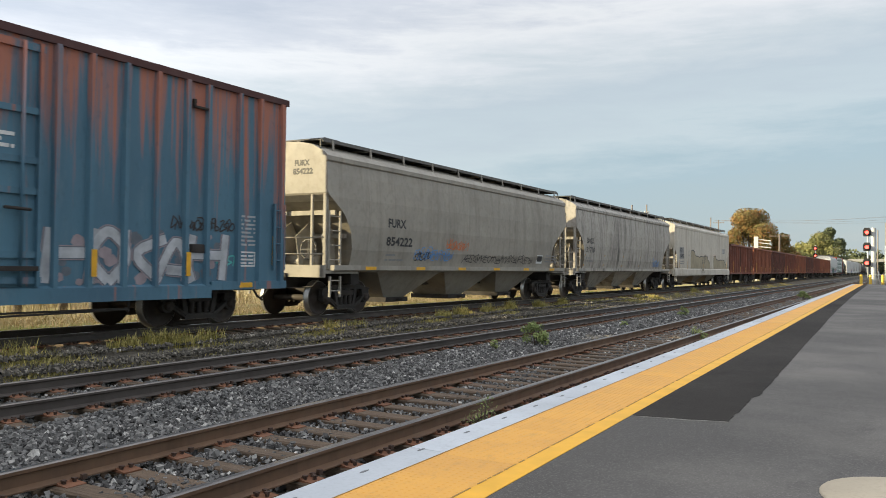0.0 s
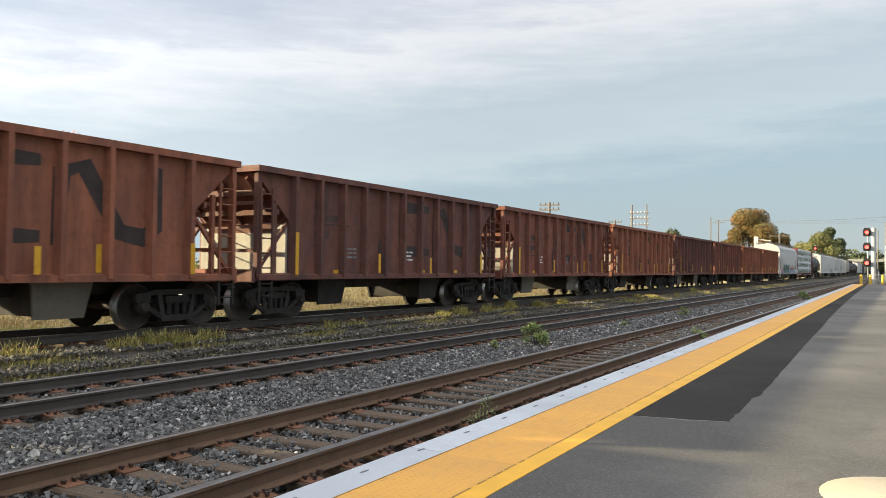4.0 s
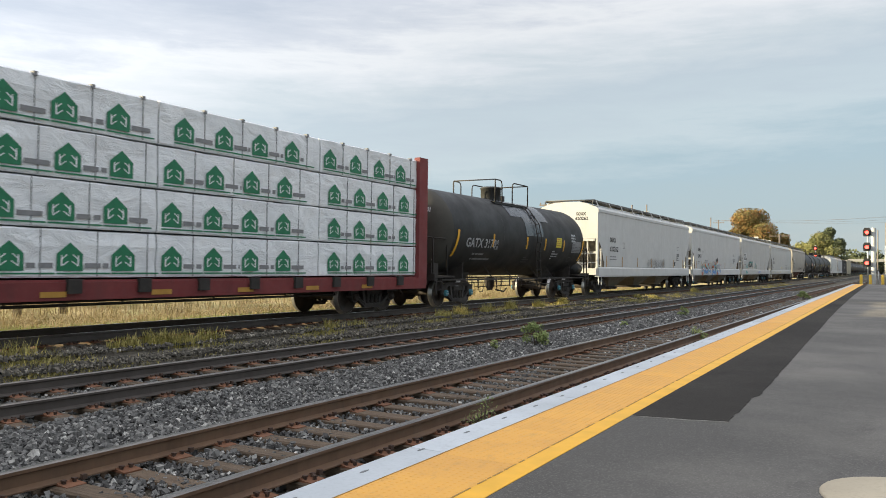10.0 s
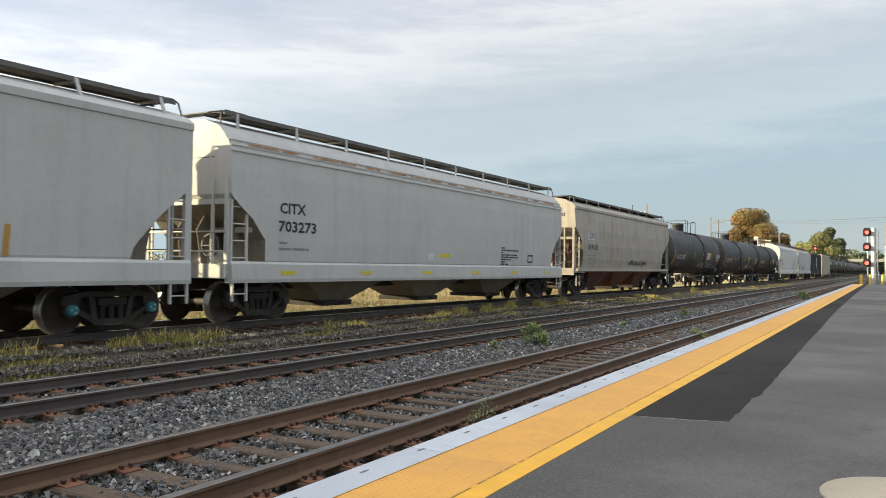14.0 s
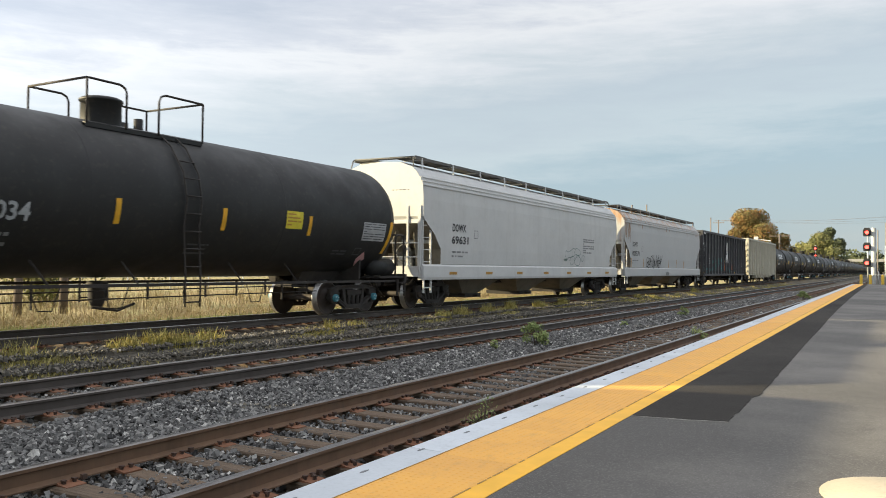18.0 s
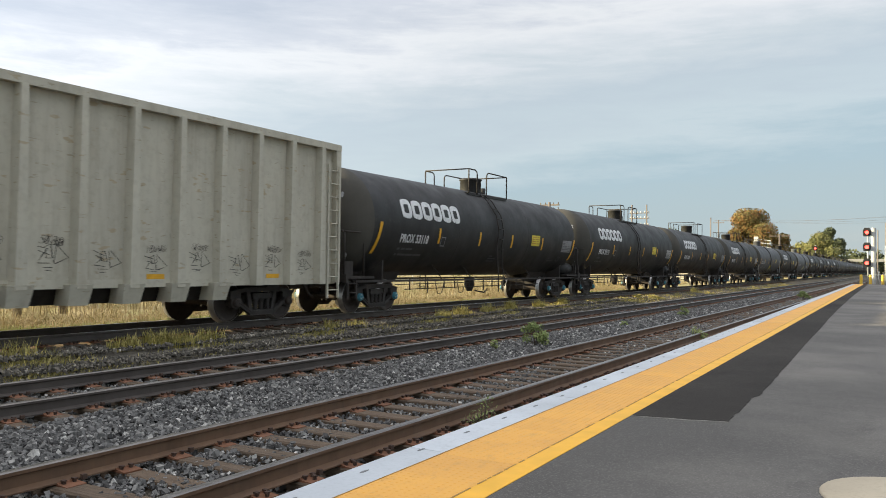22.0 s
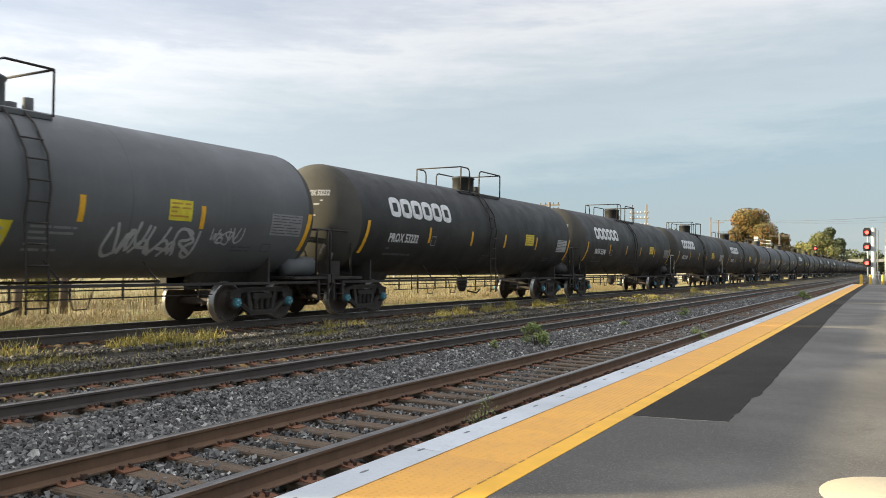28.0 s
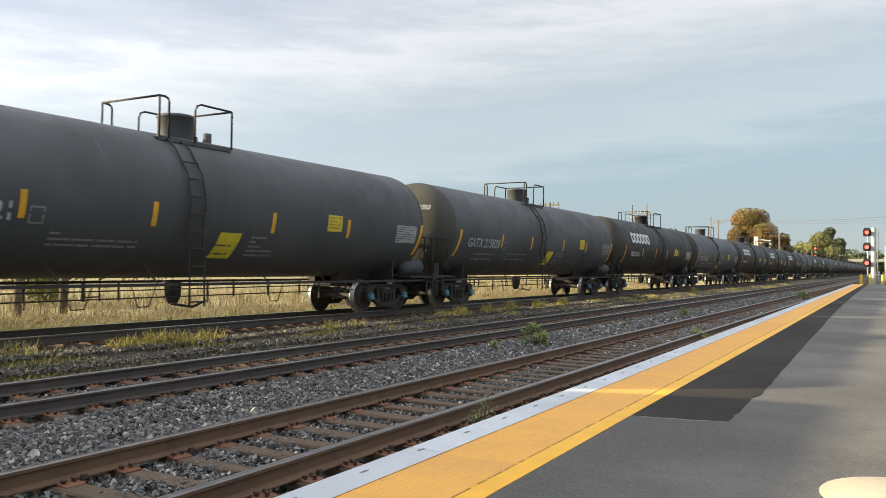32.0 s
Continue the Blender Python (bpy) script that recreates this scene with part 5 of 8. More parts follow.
def covered_hopper(name, front, rear, mat, label, style, mark="", number="", ink=None, pockets=3, sill_mat=None, pocket_mat=None, reflect=None, sill_marks=None, caps=None, seed=1, end_mark=True, board=None, my=1.6, mz=(2.55, 2.12), msize=0.25):
    w, half = begin(name, front, rear, label, "hopper wagon", "covered hopper wagons")
    sill_mat, pocket_mat, board = sill_mat or mat, GRIMED_SHADED if pocket_mat in (WHITE, WHITE_B, LIGHT, CREAM) else pocket_mat or mat, board or GRATING
    ink = ink or INK
    r = random.Random(seed)
    back = None
    if style == "round":
        prof = [(1.30, 1.15), (1.42, 1.32), (1.52, 1.75), (1.575, 2.4), (1.575, 3.1), (1.53, 3.7), (1.49, 4.0), (1.53, 4.04), (1.53, 4.15), (1.40, 4.27), (1.0, 4.47), (0.6, 4.55), (0.0, 4.58)]
        cut = lambda z: float(np.interp(z, [1.15, 1.75, 2.2, 2.7, 3.15, 3.2], [1.12, 1.12, 1.02, 0.68, 0.03, 0.0]))
        back = lambda z: float(np.interp(z, [1.15, 1.95, 2.3, 3.15, 3.2], [1.55, 1.55, 1.42, 0.03, 0.0]))
        top, rb_x, rb_z = 4.58, 0.86, 4.61
        surf = lambda z: float(np.interp(z, [p[1] for p in prof[:7]], [p[0] for p in prof[:7]]))
    elif style == "flat":
        prof = [(1.50, 1.34), (1.53, 1.45), (1.545, 2.4), (1.545, 4.06), (1.575, 4.08), (1.575, 4.21), (1.46, 4.31), (1.0, 4.49), (0.6, 4.57), (0.0, 4.60)]
        cut = lambda z: float(np.interp(z, [1.34, 1.6, 2.35, 2.72, 2.8], [1.06, 1.02, 0.58, 0.10, 0.0]))
        back = lambda z: float(np.interp(z, [1.34, 1.65, 2.3, 2.82, 2.88], [1.50, 1.42, 0.78, 0.12, 0.0]))
        top, rb_x, rb_z = 4.60, 0.88, 4.665
        surf = lambda z: float(np.interp(z, [0.9, 1.37, 1.41] + [p[1] for p in prof[1:4]], [1.62, 1.60, 1.55] + [p[0] for p in prof[1:4]]))
    else:
        prof = [(1.50, 1.34), (1.56, 1.42), (1.58, 1.9), (1.585, 2.7), (1.575, 3.4), (1.55, 3.80), (1.555, 3.83), (1.53, 3.95), (1.50, 3.96), (1.475, 4.07), (1.44, 4.08), (1.38, 4.18), (1.2, 4.39), (0.75, 4.56), (0.0, 4.61)]
        cut = lambda z: float(np.interp(z, [1.34, 1.9, 2.05, 2.35, 2.62, 2.84, 3.8, 4.55], [1.16, 1.13, 0.98, 0.72, 0.32, 0.05, 0.03, 0.0]))
        top, rb_x, rb_z = 4.61, 0.80, 4.73
        surf = lambda z: float(np.interp(z, [0.9, 1.37, 1.41] + [p[1] for p in prof[1:6]], [1.62, 1.60, 1.565] + [p[0] for p in prof[1:6]]))
    # end slopes take a browner slot: grime plus the overhang's shade as colour
    part("body", shell_geo(half, prof, cut, back, 3.1 if style == "round" else 2.79), [mat, GRIMED_SHADED], w)
    side = Side(w, surf)
    # vertical plate seams and the eave angle
    for k in range(1, 9):
        y = -half + 2 * half * k / 9.0
        g = Geo()
        zz = [1.5, 2.4, 3.1, 3.85] if style != "round" else [1.4, 1.75, 2.4, 3.1, 3.9]
        v = []
        for z in zz:
            v += [(surf(z) + 0.004, y - 0.018, z), (surf(z) + 0.004, y + 0.018, z)]
        g.add(v, [(2 * i, 2 * i + 1, 2 * i + 3, 2 * i + 2) for i in range(len(zz) - 1)])
        part("seam", g, mat, w)
    if style == "big":
        for x, z in ((1.548, 3.84), (1.522, 3.96), (1.466, 4.08)):
            g = Geo()
            g.prism([(x - 0.03, z - 0.02), (x + 0.028, z - 0.02), (x + 0.028, z + 0.012), (x - 0.03, z + 0.03)], "y", -half + 0.04, half - 0.04)
            both_ways("eave_rib", g, mat, w)
    # side sills
    g = Geo()
    lo, hi = (1.18, 1.34) if style == "round" else (0.98, 1.38)
    if style == "round":
        g.prism([(1.30, lo), (1.56, lo), (1.60, lo + 0.03), (1.60, hi), (1.36, hi)], "y", -half + 0.25, half - 0.25)
    else:
        g.prism([(1.40, lo - 0.06), (1.60, lo - 0.06), (1.615, lo + 0.02), (1.60, hi - 0.04), (1.54, hi + 0.02), (1.40, hi)], "y", -half + 0.05, half - 0.05)
    both_ways("side_sill", g, sill_mat, w)
    # centre sill, end platforms, corner posts
    g = Geo()
    g.box(-0.28, 0.28, -half - 0.1, half + 0.1, 0.72, 1.12)
    part("centre_sill", g, UNDER, w)
    for s in (-1, 1):
        g = Geo()
        y0, y1 = sorted((s * half, s * (half - 1.45)))
        g.box(-1.5, 1.5, y0, y1, 1.12, 1.20)
        g.box(-1.5, 1.5, s * half - 0.06, s * half + 0.02, 1.02, 1.34)
        g.prism([(-0.5, 1.2), (0.5, 1.2), (0.32, 1.75), (-0.32, 1.75)], "y", s * (half - 1.0) - 0.03, s * (half - 1.0) + 0.03)
        part("end_platform", g, sill_mat, w)
        for x in (-1.45, 1.45):
            p = Geo()
            if style == "flat":
                p.box(*sorted((x, x * 1.0645)), *sorted((s * (half - 0.17), s * (half - 0.003))), 1.25, 4.04)
            else:
                p.bar((x, s * (half - 0.06), 1.3), (x, s * (half - 0.06), 3.2), 0.10, 0.10)
            p.bar((x * 0.7, s * (half - 0.05), 1.3), (x * 0.7, s * (half - 0.05), 3.2), 0.06, 0.06)
            part("corner_post", p, sill_mat, w)
        edge = back if back and s > 0 else cut
        for x in (-0.95, -0.32, 0.32, 0.95):
            p = Geo()
            rows = [(s * (half - edge(z)), z) for z in (1.36, 1.6, 1.9, 2.2, 2.5)]
            reach = (0.42 if abs(x) < 0.5 else 0.72) if style != "round" or s < 0 else 0.16 if x < 0 else 0.5
            p.prism(rows + [(s * (half - reach + 0.18), 2.1), (s * (half - reach), 1.20), (s * (half - edge(1.36)), 1.20)], "x", x - 0.012, x + 0.012)
            part("slope_gusset", p, pocket_mat, w)
        for z in (2.15, 2.75):
            p = Geo()
            p.bar((-1.40, s * (half - edge(z) + 0.05), z - 0.03), (1.40, s * (half - edge(z) + 0.05), z - 0.03), 0.10, 0.12)
            part("slope_beam", p, sill_mat, w)
        bolster = Geo()
        bolster.box(-1.35, 1.35, s * (half - 1.5) - 0.18, s * (half - 1.5) + 0.18, 0.82, 1.18)
        part("body_bolster", bolster, UNDER, w)
    # ladders, steps and rails at the four corners
    for s in (-1, 1):
        lad = ladder_geo(1.52, s * (half - 0.10), s * (half - 0.58), 1.25, 2.75, 4)
        both_ways("ladder", lad, sill_mat, w)
        st = ladder_geo(1.56, s * (half - 0.12), s * (half - 0.55), 0.52, 1.05, 2)
        both_ways("step", st, sill_mat, w)
        rail = Geo()
        rail.tube([(1.45, s * (half - 0.02), 2.05), (-1.45, s * (half - 0.02), 2.05)], 0.018, 5)
        rail.tube([(1.45, s * (half - 0.02), 1.62), (-1.45, s * (half - 0.02), 1.62)], 0.018, 5)
        part("end_rail", rail, sill_mat, w)
    # running boards of open grating on bearers, held by brackets along the eaves
    for s in (-1, 1):
        g = Geo()
        inner, outer = s * (rb_x - 0.30), s * (rb_x + 0.36)
        rim = [(outer, rb_z - 0.06), (outer, rb_z + 0.03), (outer - s * 0.03, rb_z + 0.03), (outer - s * 0.03, rb_z + 0.014), (inner, rb_z + 0.014), (inner, rb_z - 0.05), (inner + s * 0.03, rb_z - 0.05), (inner + s * 0.03, rb_z - 0.008), (outer - s * 0.03, rb_z - 0.008), (outer - s * 0.03, rb_z - 0.06)]
        g.prism(rim, "y", -half + 0.20, half - 0.20)
        part("running_board", g, board, w)
        count = 10
        foot = 1.43 if style == "flat" else rb_x + 0.40
        br = shared("bracket:%s%s%d" % (mat.name, style, s), lambda: Geo().bar((s * foot, 0, top - 0.38), (s * (rb_x + 0.36), 0, rb_z + 0.01), 0.07, 0.03).bar((s * (rb_x - 0.3), 0, rb_z - 0.05), (s * (rb_x + 0.36), 0, rb_z - 0.05), 0.05, 0.05), mat)
        for i in range(count):
            part("bracket", br, None, w, "", (0, -half + 0.6 + (2 * half - 1.2) * i / (count - 1), 0))
    for s in (-1, 1):
        g = Geo()
        g.box(-rb_x, rb_x, s * (half - 0.30) - 0.25, s * (half - 0.30) + 0.05, rb_z - 0.025, rb_z - 0.010)
        for x in (-rb_x - 0.34, rb_x + 0.34):
            g.tube([(x, s * (half - 0.9), rb_z + 0.03), (x, s * (half - 0.26), rb_z + 0.04), (x, s * (half - 0.12), rb_z - 0.02), (x * 1.04, s * (half - 0.06), rb_z - 0.30)], 0.020, 5)
        g.tube([(-rb_x - 0.34, s * (half - 0.2), rb_z + 0.02), (rb_x + 0.34, s * (half - 0.2), rb_z + 0.02)], 0.018, 5)
        part("end_walk", g, board, w)
    for i in range(5):
        g = Geo()
        y = -half + 2 * half * (i + 0.5) / 5
        g.box(-0.42, 0.42, y - 1.3, y + 1.3, top - 0.06, top + 0.04, 0, 0.03)
        part("roof_hatch", g, mat, w)
    # discharge pockets
    run = 2 * half - 5.2
    for i in range(pockets):
        y = -run / 2 + run * (i + 0.5) / pockets
        a, b = run / pockets * 0.5, 0.55
        g = Geo()
        up = [(-1.32, y - a), (1.32, y - a), (1.32, y + a), (-1.32, y + a)]
        dn = [(-0.62, y - b), (0.62, y - b), (0.62, y + b), (-0.62, y + b)]
        v = [(x, yy, 1.25) for x, yy in up] + [(x, yy, 0.36) for x, yy in dn]
        g.add(v, [(0, 1, 2, 3), (7, 6, 5, 4)] + [(j, j + 4, (j + 1) % 4 + 4, (j + 1) % 4) for j in range(4)])
        part("discharge_pocket", g, pocket_mat, w)
        g = Geo()
        g.box(-0.75, 0.75, y - 0.62, y + 0.62, 0.24, 0.38)
        g.tube([(-0.95, y, 0.31), (0.95, y, 0.31)], 0.035, 8)
        part("outlet_gate", g, UNDER, w)
    g = Geo()
    g.lathe([(-0.55, 0.0), (-0.52, 0.2), (0.52, 0.2), (0.55, 0.0)], 14, "x", (0.2, -half + 0.75, 1.45))
    part("air_reservoir", g, mat, w)
    g = Geo()
    ring = [(0.75 + 0.26 * math.cos(t), -half + 0.25, 1.75 + 0.26 * math.sin(t)) for t in [k * math.pi / 8 for k in range(17)]]
    g.tube(ring, 0.02, 5)
    for t in (0, 1.57, 3.14, 4.71):
        g.bar((0.75, -half + 0.25, 1.75), (0.75 + 0.26 * math.cos(t), -half + 0.25, 1.75 + 0.26 * math.sin(t)), 0.03, 0.02)
    part("brake_wheel", g, board, w)
    add_couplers(w, -half - 0.1, half + 0.1)
    for s in (-1, 1):
        add_bogie(w, s * (half - 1.5), None, caps)
    # markings
    if mark:
        side.text(mark, -half + my, mz[0], msize, ink, 0.24 * len(mark))
        side.text(number, -half + my - 0.04, mz[1], msize, ink, 0.235 * len(number))
        side.bars(-half + my, mz[1] - 0.30, 1.1, 2, 0.14, 0.055, FAINT, seed)
    if mark and end_mark:
        pts, faces = letters(mark, 0.15, 0.50)
        p2, f2 = letters(number, 0.15, 0.66)
        g = Geo()
        zc = 3.92
        yy = -(half - cut(zc - 0.3)) - 0.002
        g.add([(0.45 + a, yy, zc + b) for a, b in pts], faces)
        g.add([(0.40 + a, yy, zc - 0.22 + b) for a, b in p2], f2)
        part("end_lettering", g, ink, w)
    if reflect:
        strip_marks(side, [-half + v for v in reflect[1]], reflect[2], reflect[3], reflect[0], 0.10, 0.06)
    if sill_marks:
        sill = Side(w, lambda z: 1.617 if style != "round" else 1.602)
        for i in range(sill_marks[1]):
            y = -half + 1.9 + (2 * half - 3.6) * i / (sill_marks[1] - 1)
            sill.quad(y - 0.26, y + 0.26, sill_marks[2], sill_marks[2] + 0.09, sill_marks[0], "reflector_strip")
    side.half = half
    return w, half, side


def furx():
    w, h, s = covered_hopper("covered_hopper", 16.33, 33.15, PALE, "aged pale grey covered hopper wagon with faint graffiti", "round", "FURX", "854222", reflect=None, sill_marks=(YELLOW, 6, 1.22), pocket_mat=PALE, seed=2, my=2.76, mz=(2.44, 1.92))
    s.tag(-h + 4.3, -h + 6.5, 1.52, 1.87, SKYBLUE, 0.03, 3, 7, label="faint blue spray tag")
    s.tag(-h + 4.3, -h + 5.2, 1.52, 1.85, INK, 0.025, 4, 4)
    s.tag(-h + 6.2, -h + 7.5, 1.86, 2.19, ORANGE, 0.03, 5, 6, label="faint red spray tag")
    s.tag(-h + 7.4, -h + 13.2, 1.48, 1.78, SMUDGE, 0.024, 6, 16, label="dark spray tag")
    s.quad(-h + 13.7, -h + 14.3, 1.50, 1.84, CHALK, "notice_panel", 0.005)
    s.quad(-h + 13.76, -h + 14.24, 1.58, 1.80, INK, "notice_panel", 0.009)
    s.bars(-h + 14.6, 1.80, 1.3, 3, 0.12, 0.05, FAINT, 33)
    covered_hopper("covered_hopper", 34.5, 51.5, PALE_B, "grey covered hopper wagon with sooty streaks", "round", "BNGX", "31710", pocket_mat=PALE_B, reflect=(OCHRE, (1.2, 4.05, 7.15, 10.3, 13.3), 1.45, 2.0), seed=3, my=1.36, mz=(2.51, 2.09))[2].tag(4.5, 5.9, 1.45, 1.95, SKYBLUE, 0.035, 8, 6, label="blue spray tag")
    w, h, s = covered_hopper("covered_hopper", 52.75, 71.9, CREAM, "cream grey covered hopper wagon with old overpainted graffiti", "flat", "AEX", "15892", reflect=(OCHRE, (1.3, 3.6, 8.8), 1.40, 1.95), pocket_mat=CREAM, seed=4, my=1.5, mz=(2.5, 2.14))
    s.quad(-h + 1.4, -h + 2.6, 2.05, 2.82, FAINT, "number_panel", 0.003)
    s.stencil(-h + 4.0, -h + 4.5, 2.28, 2.62, 0.03, FAINT)
    for a, b, c, seed in ((4.7, 11.3, 1.25, 5), (12.6, 17.9, 1.0, 9)):
        r = random.Random(seed)
        g = Geo()
        k = 40
        up = []
        for i in range(k + 1):
            q = i / k
            rise = float(np.interp(q, [0, 0.02, 0.10, 0.18, 0.22, 0.45, 0.5, 0.85, 0.87, 0.92, 1], [0.5, 0.98, 1.0, 0.97, 0.74, 0.66, 0.70, 0.74, 0.48, 0.50, 0.28]))
            up.append((-h + a + (b - a) * q, 1.42 + c * (rise + 0.03 * r.uniform(-1, 1))))
        v = [s.place(y, 1.41, 0.005) for y, z in up] + [s.place(y, z, 0.005) for y, z in up]
        g.add(v, [(i, i + 1, k + 2 + i, k + 1 + i) for i in range(k)])
        part("stain", g, OLD, w, "brownish buffed-out patch")
        line = Geo()
        s.ribbon(line, fine(rounded(up), 0.05), 0.05, 0.009)
        part("graffiti_outline", line, INK, w)
    s.form(FORMS["A"], -h + 8.0, -h + 8.8, 1.0, 2.25, 0.10, (INK, INK, OLD), (), 0.035, 0.0, 0.25, 0.018, "black outlined graffiti letter", 25)
    s.form(FORMS["P"], -h + 9.0, -h + 9.55, 1.55, 2.45, 0.10, (INK, INK, OLD), (), 0.035, 0.0, 0.15, 0.018, "black outlined graffiti letter", 26)
    s.tag(-h + 13.6, -h + 16.6, 1.5, 1.95, SMUDGE, 0.03, 29, 6)
    s.quad(-h + 16.2, -h + 17.2, 2.65, 3.05, FAINT, "data_panel", 0.004)
    s.bars(-h + 16.25, 2.98, 0.9, 5, 0.075, 0.03, CHALK, 12, off=0.008)


def later_hoppers():
    # the big grey one with two full graffiti pieces
    w, h, s = covered_hopper("covered_hopper", 190.62, 210.05, LIGHT, "light grey covered hopper wagon with colourful graffiti", "big", "NCIX", "7514", reflect=(OCHRE, (1.25, 10.2, 17.2), 1.45, 2.3), pocket_mat=LIGHT, seed=5, my=1.7, mz=(2.67, 2.18))
    s.flames(-h + 3.0, -h + 9.5, 1.05, 2.32, 13, (PINE, GOLD, GOLD, ROSE), 71)
    s.puffs(-h + 3.4, -h + 9.3, 1.1, 1.75, 26, 0.30, (PINE,), 72, off=0.011)
    for i, form in enumerate("CARNB"):
        a = -h + 3.25 + 1.22 * i
        s.form(FORMS[form], a, a + 1.42, 0.98, 2.12, 0.36, (CHALKMINT, INK, TEALDARK, PINE, PINE), (0.30, 0.62), 0.03, 0.035, 0.10, 0.019 + 0.001 * i, "dark green graffiti letter with a pale edge", 73 + i)
    s.puffs(-h + 7.4, -h + 9.5, 1.0, 1.25, 9, 0.16, (MINT, ROSE, PURPLE), 78, off=0.034)
    s.puffs(-h + 9.9, -h + 16.0, 1.15, 2.05, 46, 0.22, (MINT, PALEMINT), 79)
    for i, form in enumerate("SPOTS"):
        a = -h + 10.55 + 0.93 * i
        s.form(FORMS[form], a - 0.06, a + 1.14, 0.97, 2.10 - 0.05 * (i % 2), 0.37, (INK, CREAMSPRAY, PURPLE, ROSE, CREAMSPRAY), (0.38, 0.74), 0.032, 0.0, 0.06, 0.015 + 0.001 * i, "pink, cream and purple graffiti letter with a black edge", 80 + i)
    s.flames(-h + 0.9, -h + 3.3, 0.97, 1.75, 4, (MAGENTA, MAGENTA, ROSE), 85)
    s.puffs(-h + 1.1, -h + 3.0, 1.05, 1.2, 12, 0.13, (TEAL, MINT), 86, off=0.010)
    s.tag(-h + 9.75, -h + 10.4, 1.72, 2.05, INK, 0.05, 87, 3)
    s.tag(-h + 9.8, -h + 10.35, 1.0, 1.22, INK, 0.035, 88, 3)
    s.tag(-h + 15.7, -h + 16.2, 1.08, 1.32, INK, 0.04, 89, 2)
    s.tag(-h + 16.6, -h + 17.6, 1.06, 1.24, SMUDGE, 0.03, 90, 4)
    s.quad(-h + 16.75, -h + 17.35, 1.62, 1.95, INK, "stencil_panel", 0.009)
    s.tag(-h + 16.3, -h + 17.3, 1.55, 2.05, INK, 0.05, 74, 4)
    s.bars(-h + 16.3, 2.72, 1.3, 7, 0.09, 0.05, INK, 4)
    s.stencil(-h + 2.75, -h + 3.05, 2.42, 2.68, 0.025, FAINT)
    w, h, s = covered_hopper("covered_hopper", 249.8, 269.1, WHITE, "off-white covered hopper wagon, nearly clean", "flat", "SOXX", "620262", reflect=(OCHRE, (1.38, 3.98, 6.85, 9.7, 12.4, 15.0, 17.55), 1.42, 1.95), pocket_mat=WHITE, seed=6, my=1.92, mz=(2.67, 2.21))
    s.tag(-h + 8.8, -h + 12.8, 1.42, 1.95, FAINT, 0.025, 81, 9)
    s.stencil(-h + 4.1, -h + 4.4, 2.40, 2.70, 0.025, FAINT)
    s.quad(-h + 15.12, -h + 15.62, 1.50, 1.84, CHALK, "notice_panel", 0.004)
    s.quad(-h + 15.18, -h + 15.56, 1.55, 1.80, INK, "notice_panel", 0.008)
    s.bars(-h + 15.9, 2.76, 0.6, 3, 0.11, 0.035, FAINT, 31)
    s.bars(-h + 15.85, 2.30, 0.65, 7, 0.066, 0.036, DUST, 32)
    w, h, s = covered_hopper("covered_hopper", 270.2, 289.6, WHITE, "off-white covered hopper wagon with blue and orange graffiti", "flat", "DOWX", "60413", reflect=(OCHRE, (1.4, 12.25, 15.1, 17.65), 1.42, 1.95), pocket_mat=WHITE, caps=(CAP, BOLT), seed=7, my=1.9, mz=(2.67, 2.21))
    s.puffs(-h + 3.0, -h + 9.8, 1.0, 1.75, 80, 0.17, (SKYBLUE, PALEMINT, ORANGE, SILVER, CHALK, SKYBLUE), 82)
    for i, form in enumerate("KSAMEXH"):
        a = -h + 3.0 + 0.96 * i
        s.form(FORMS[form], a - 0.1, a + 1.2, 1.02, 2.0 + 0.1 * (i % 2), 0.19, (INK if i % 3 else BOXLINE, CHALK, SKYBLUE, (SILVER, ORANGE, PALEMINT)[i % 3], (CREAMSPRAY, SILVER, ORANGE)[i % 3]), (0.3, 0.68), 0.016, 0.0, 0.16, 0.016 + 0.001 * i, "blue, orange and pale graffiti letter", 83 + i)
    s.puffs(-h + 8.6, -h + 9.3, 2.02, 2.2, 6, 0.15, (INK,), 91, off=0.022)
    s.bars(-h + 16.0, 2.72, 0.6, 3, 0.11, 0.035, FAINT, 5)
    s.bars(-h + 16.0, 2.26, 0.8, 7, 0.066, 0.036, DUST, 6)
    s.bars(-h + 10.3, 1.72, 1.8, 2, 0.07, 0.04, ROSE, 7)
    s.quad(-h + 16.3, -h + 16.4, 1.50, 1.60, PLACARD, "placard")
    s.stencil(-h + 3.4, -h + 3.7, 2.46, 2.72, 0.03, FAINT)
    w, h, s = covered_hopper("covered_hopper", 290.65, 309.1, WHITE_B, "dusty white covered hopper wagon with teal graffiti tags", "flat", "TILX", "586516", reflect=(OCHRE, (1.3, 3.8, 6.35, 9.1, 11.95, 14.5), 1.42, 1.95), pocket_mat=WHITE_B, caps=(CAP, BOLT), seed=8, my=1.5, mz=(2.62, 2.29))
    s.quad(-h + 1.42, -h + 2.75, 2.2, 2.92, CHALK, "number_panel", 0.003)
    for i, form in enumerate("ASCUPS"):
        a = -h + 4.0 + 0.40 * i
        s.form(FORMS[form], a, a + 0.50, 1.60, 2.22, 0.12, (INK, INK, INK, PINE, TEAL), (0.4, 0.75), 0.02, 0.0, 0.08, 0.012 + 0.001 * i, "dark teal graffiti letter", 84 + i)
    s.tag(-h + 2.6, -h + 3.6, 1.5, 1.98, MINT, 0.035, 85, 7)
    s.tag(-h + 7.75, -h + 8.9, 1.5, 2.0, TEAL, 0.035, 86, 6)
    sill = Side(w, lambda z: 1.617)
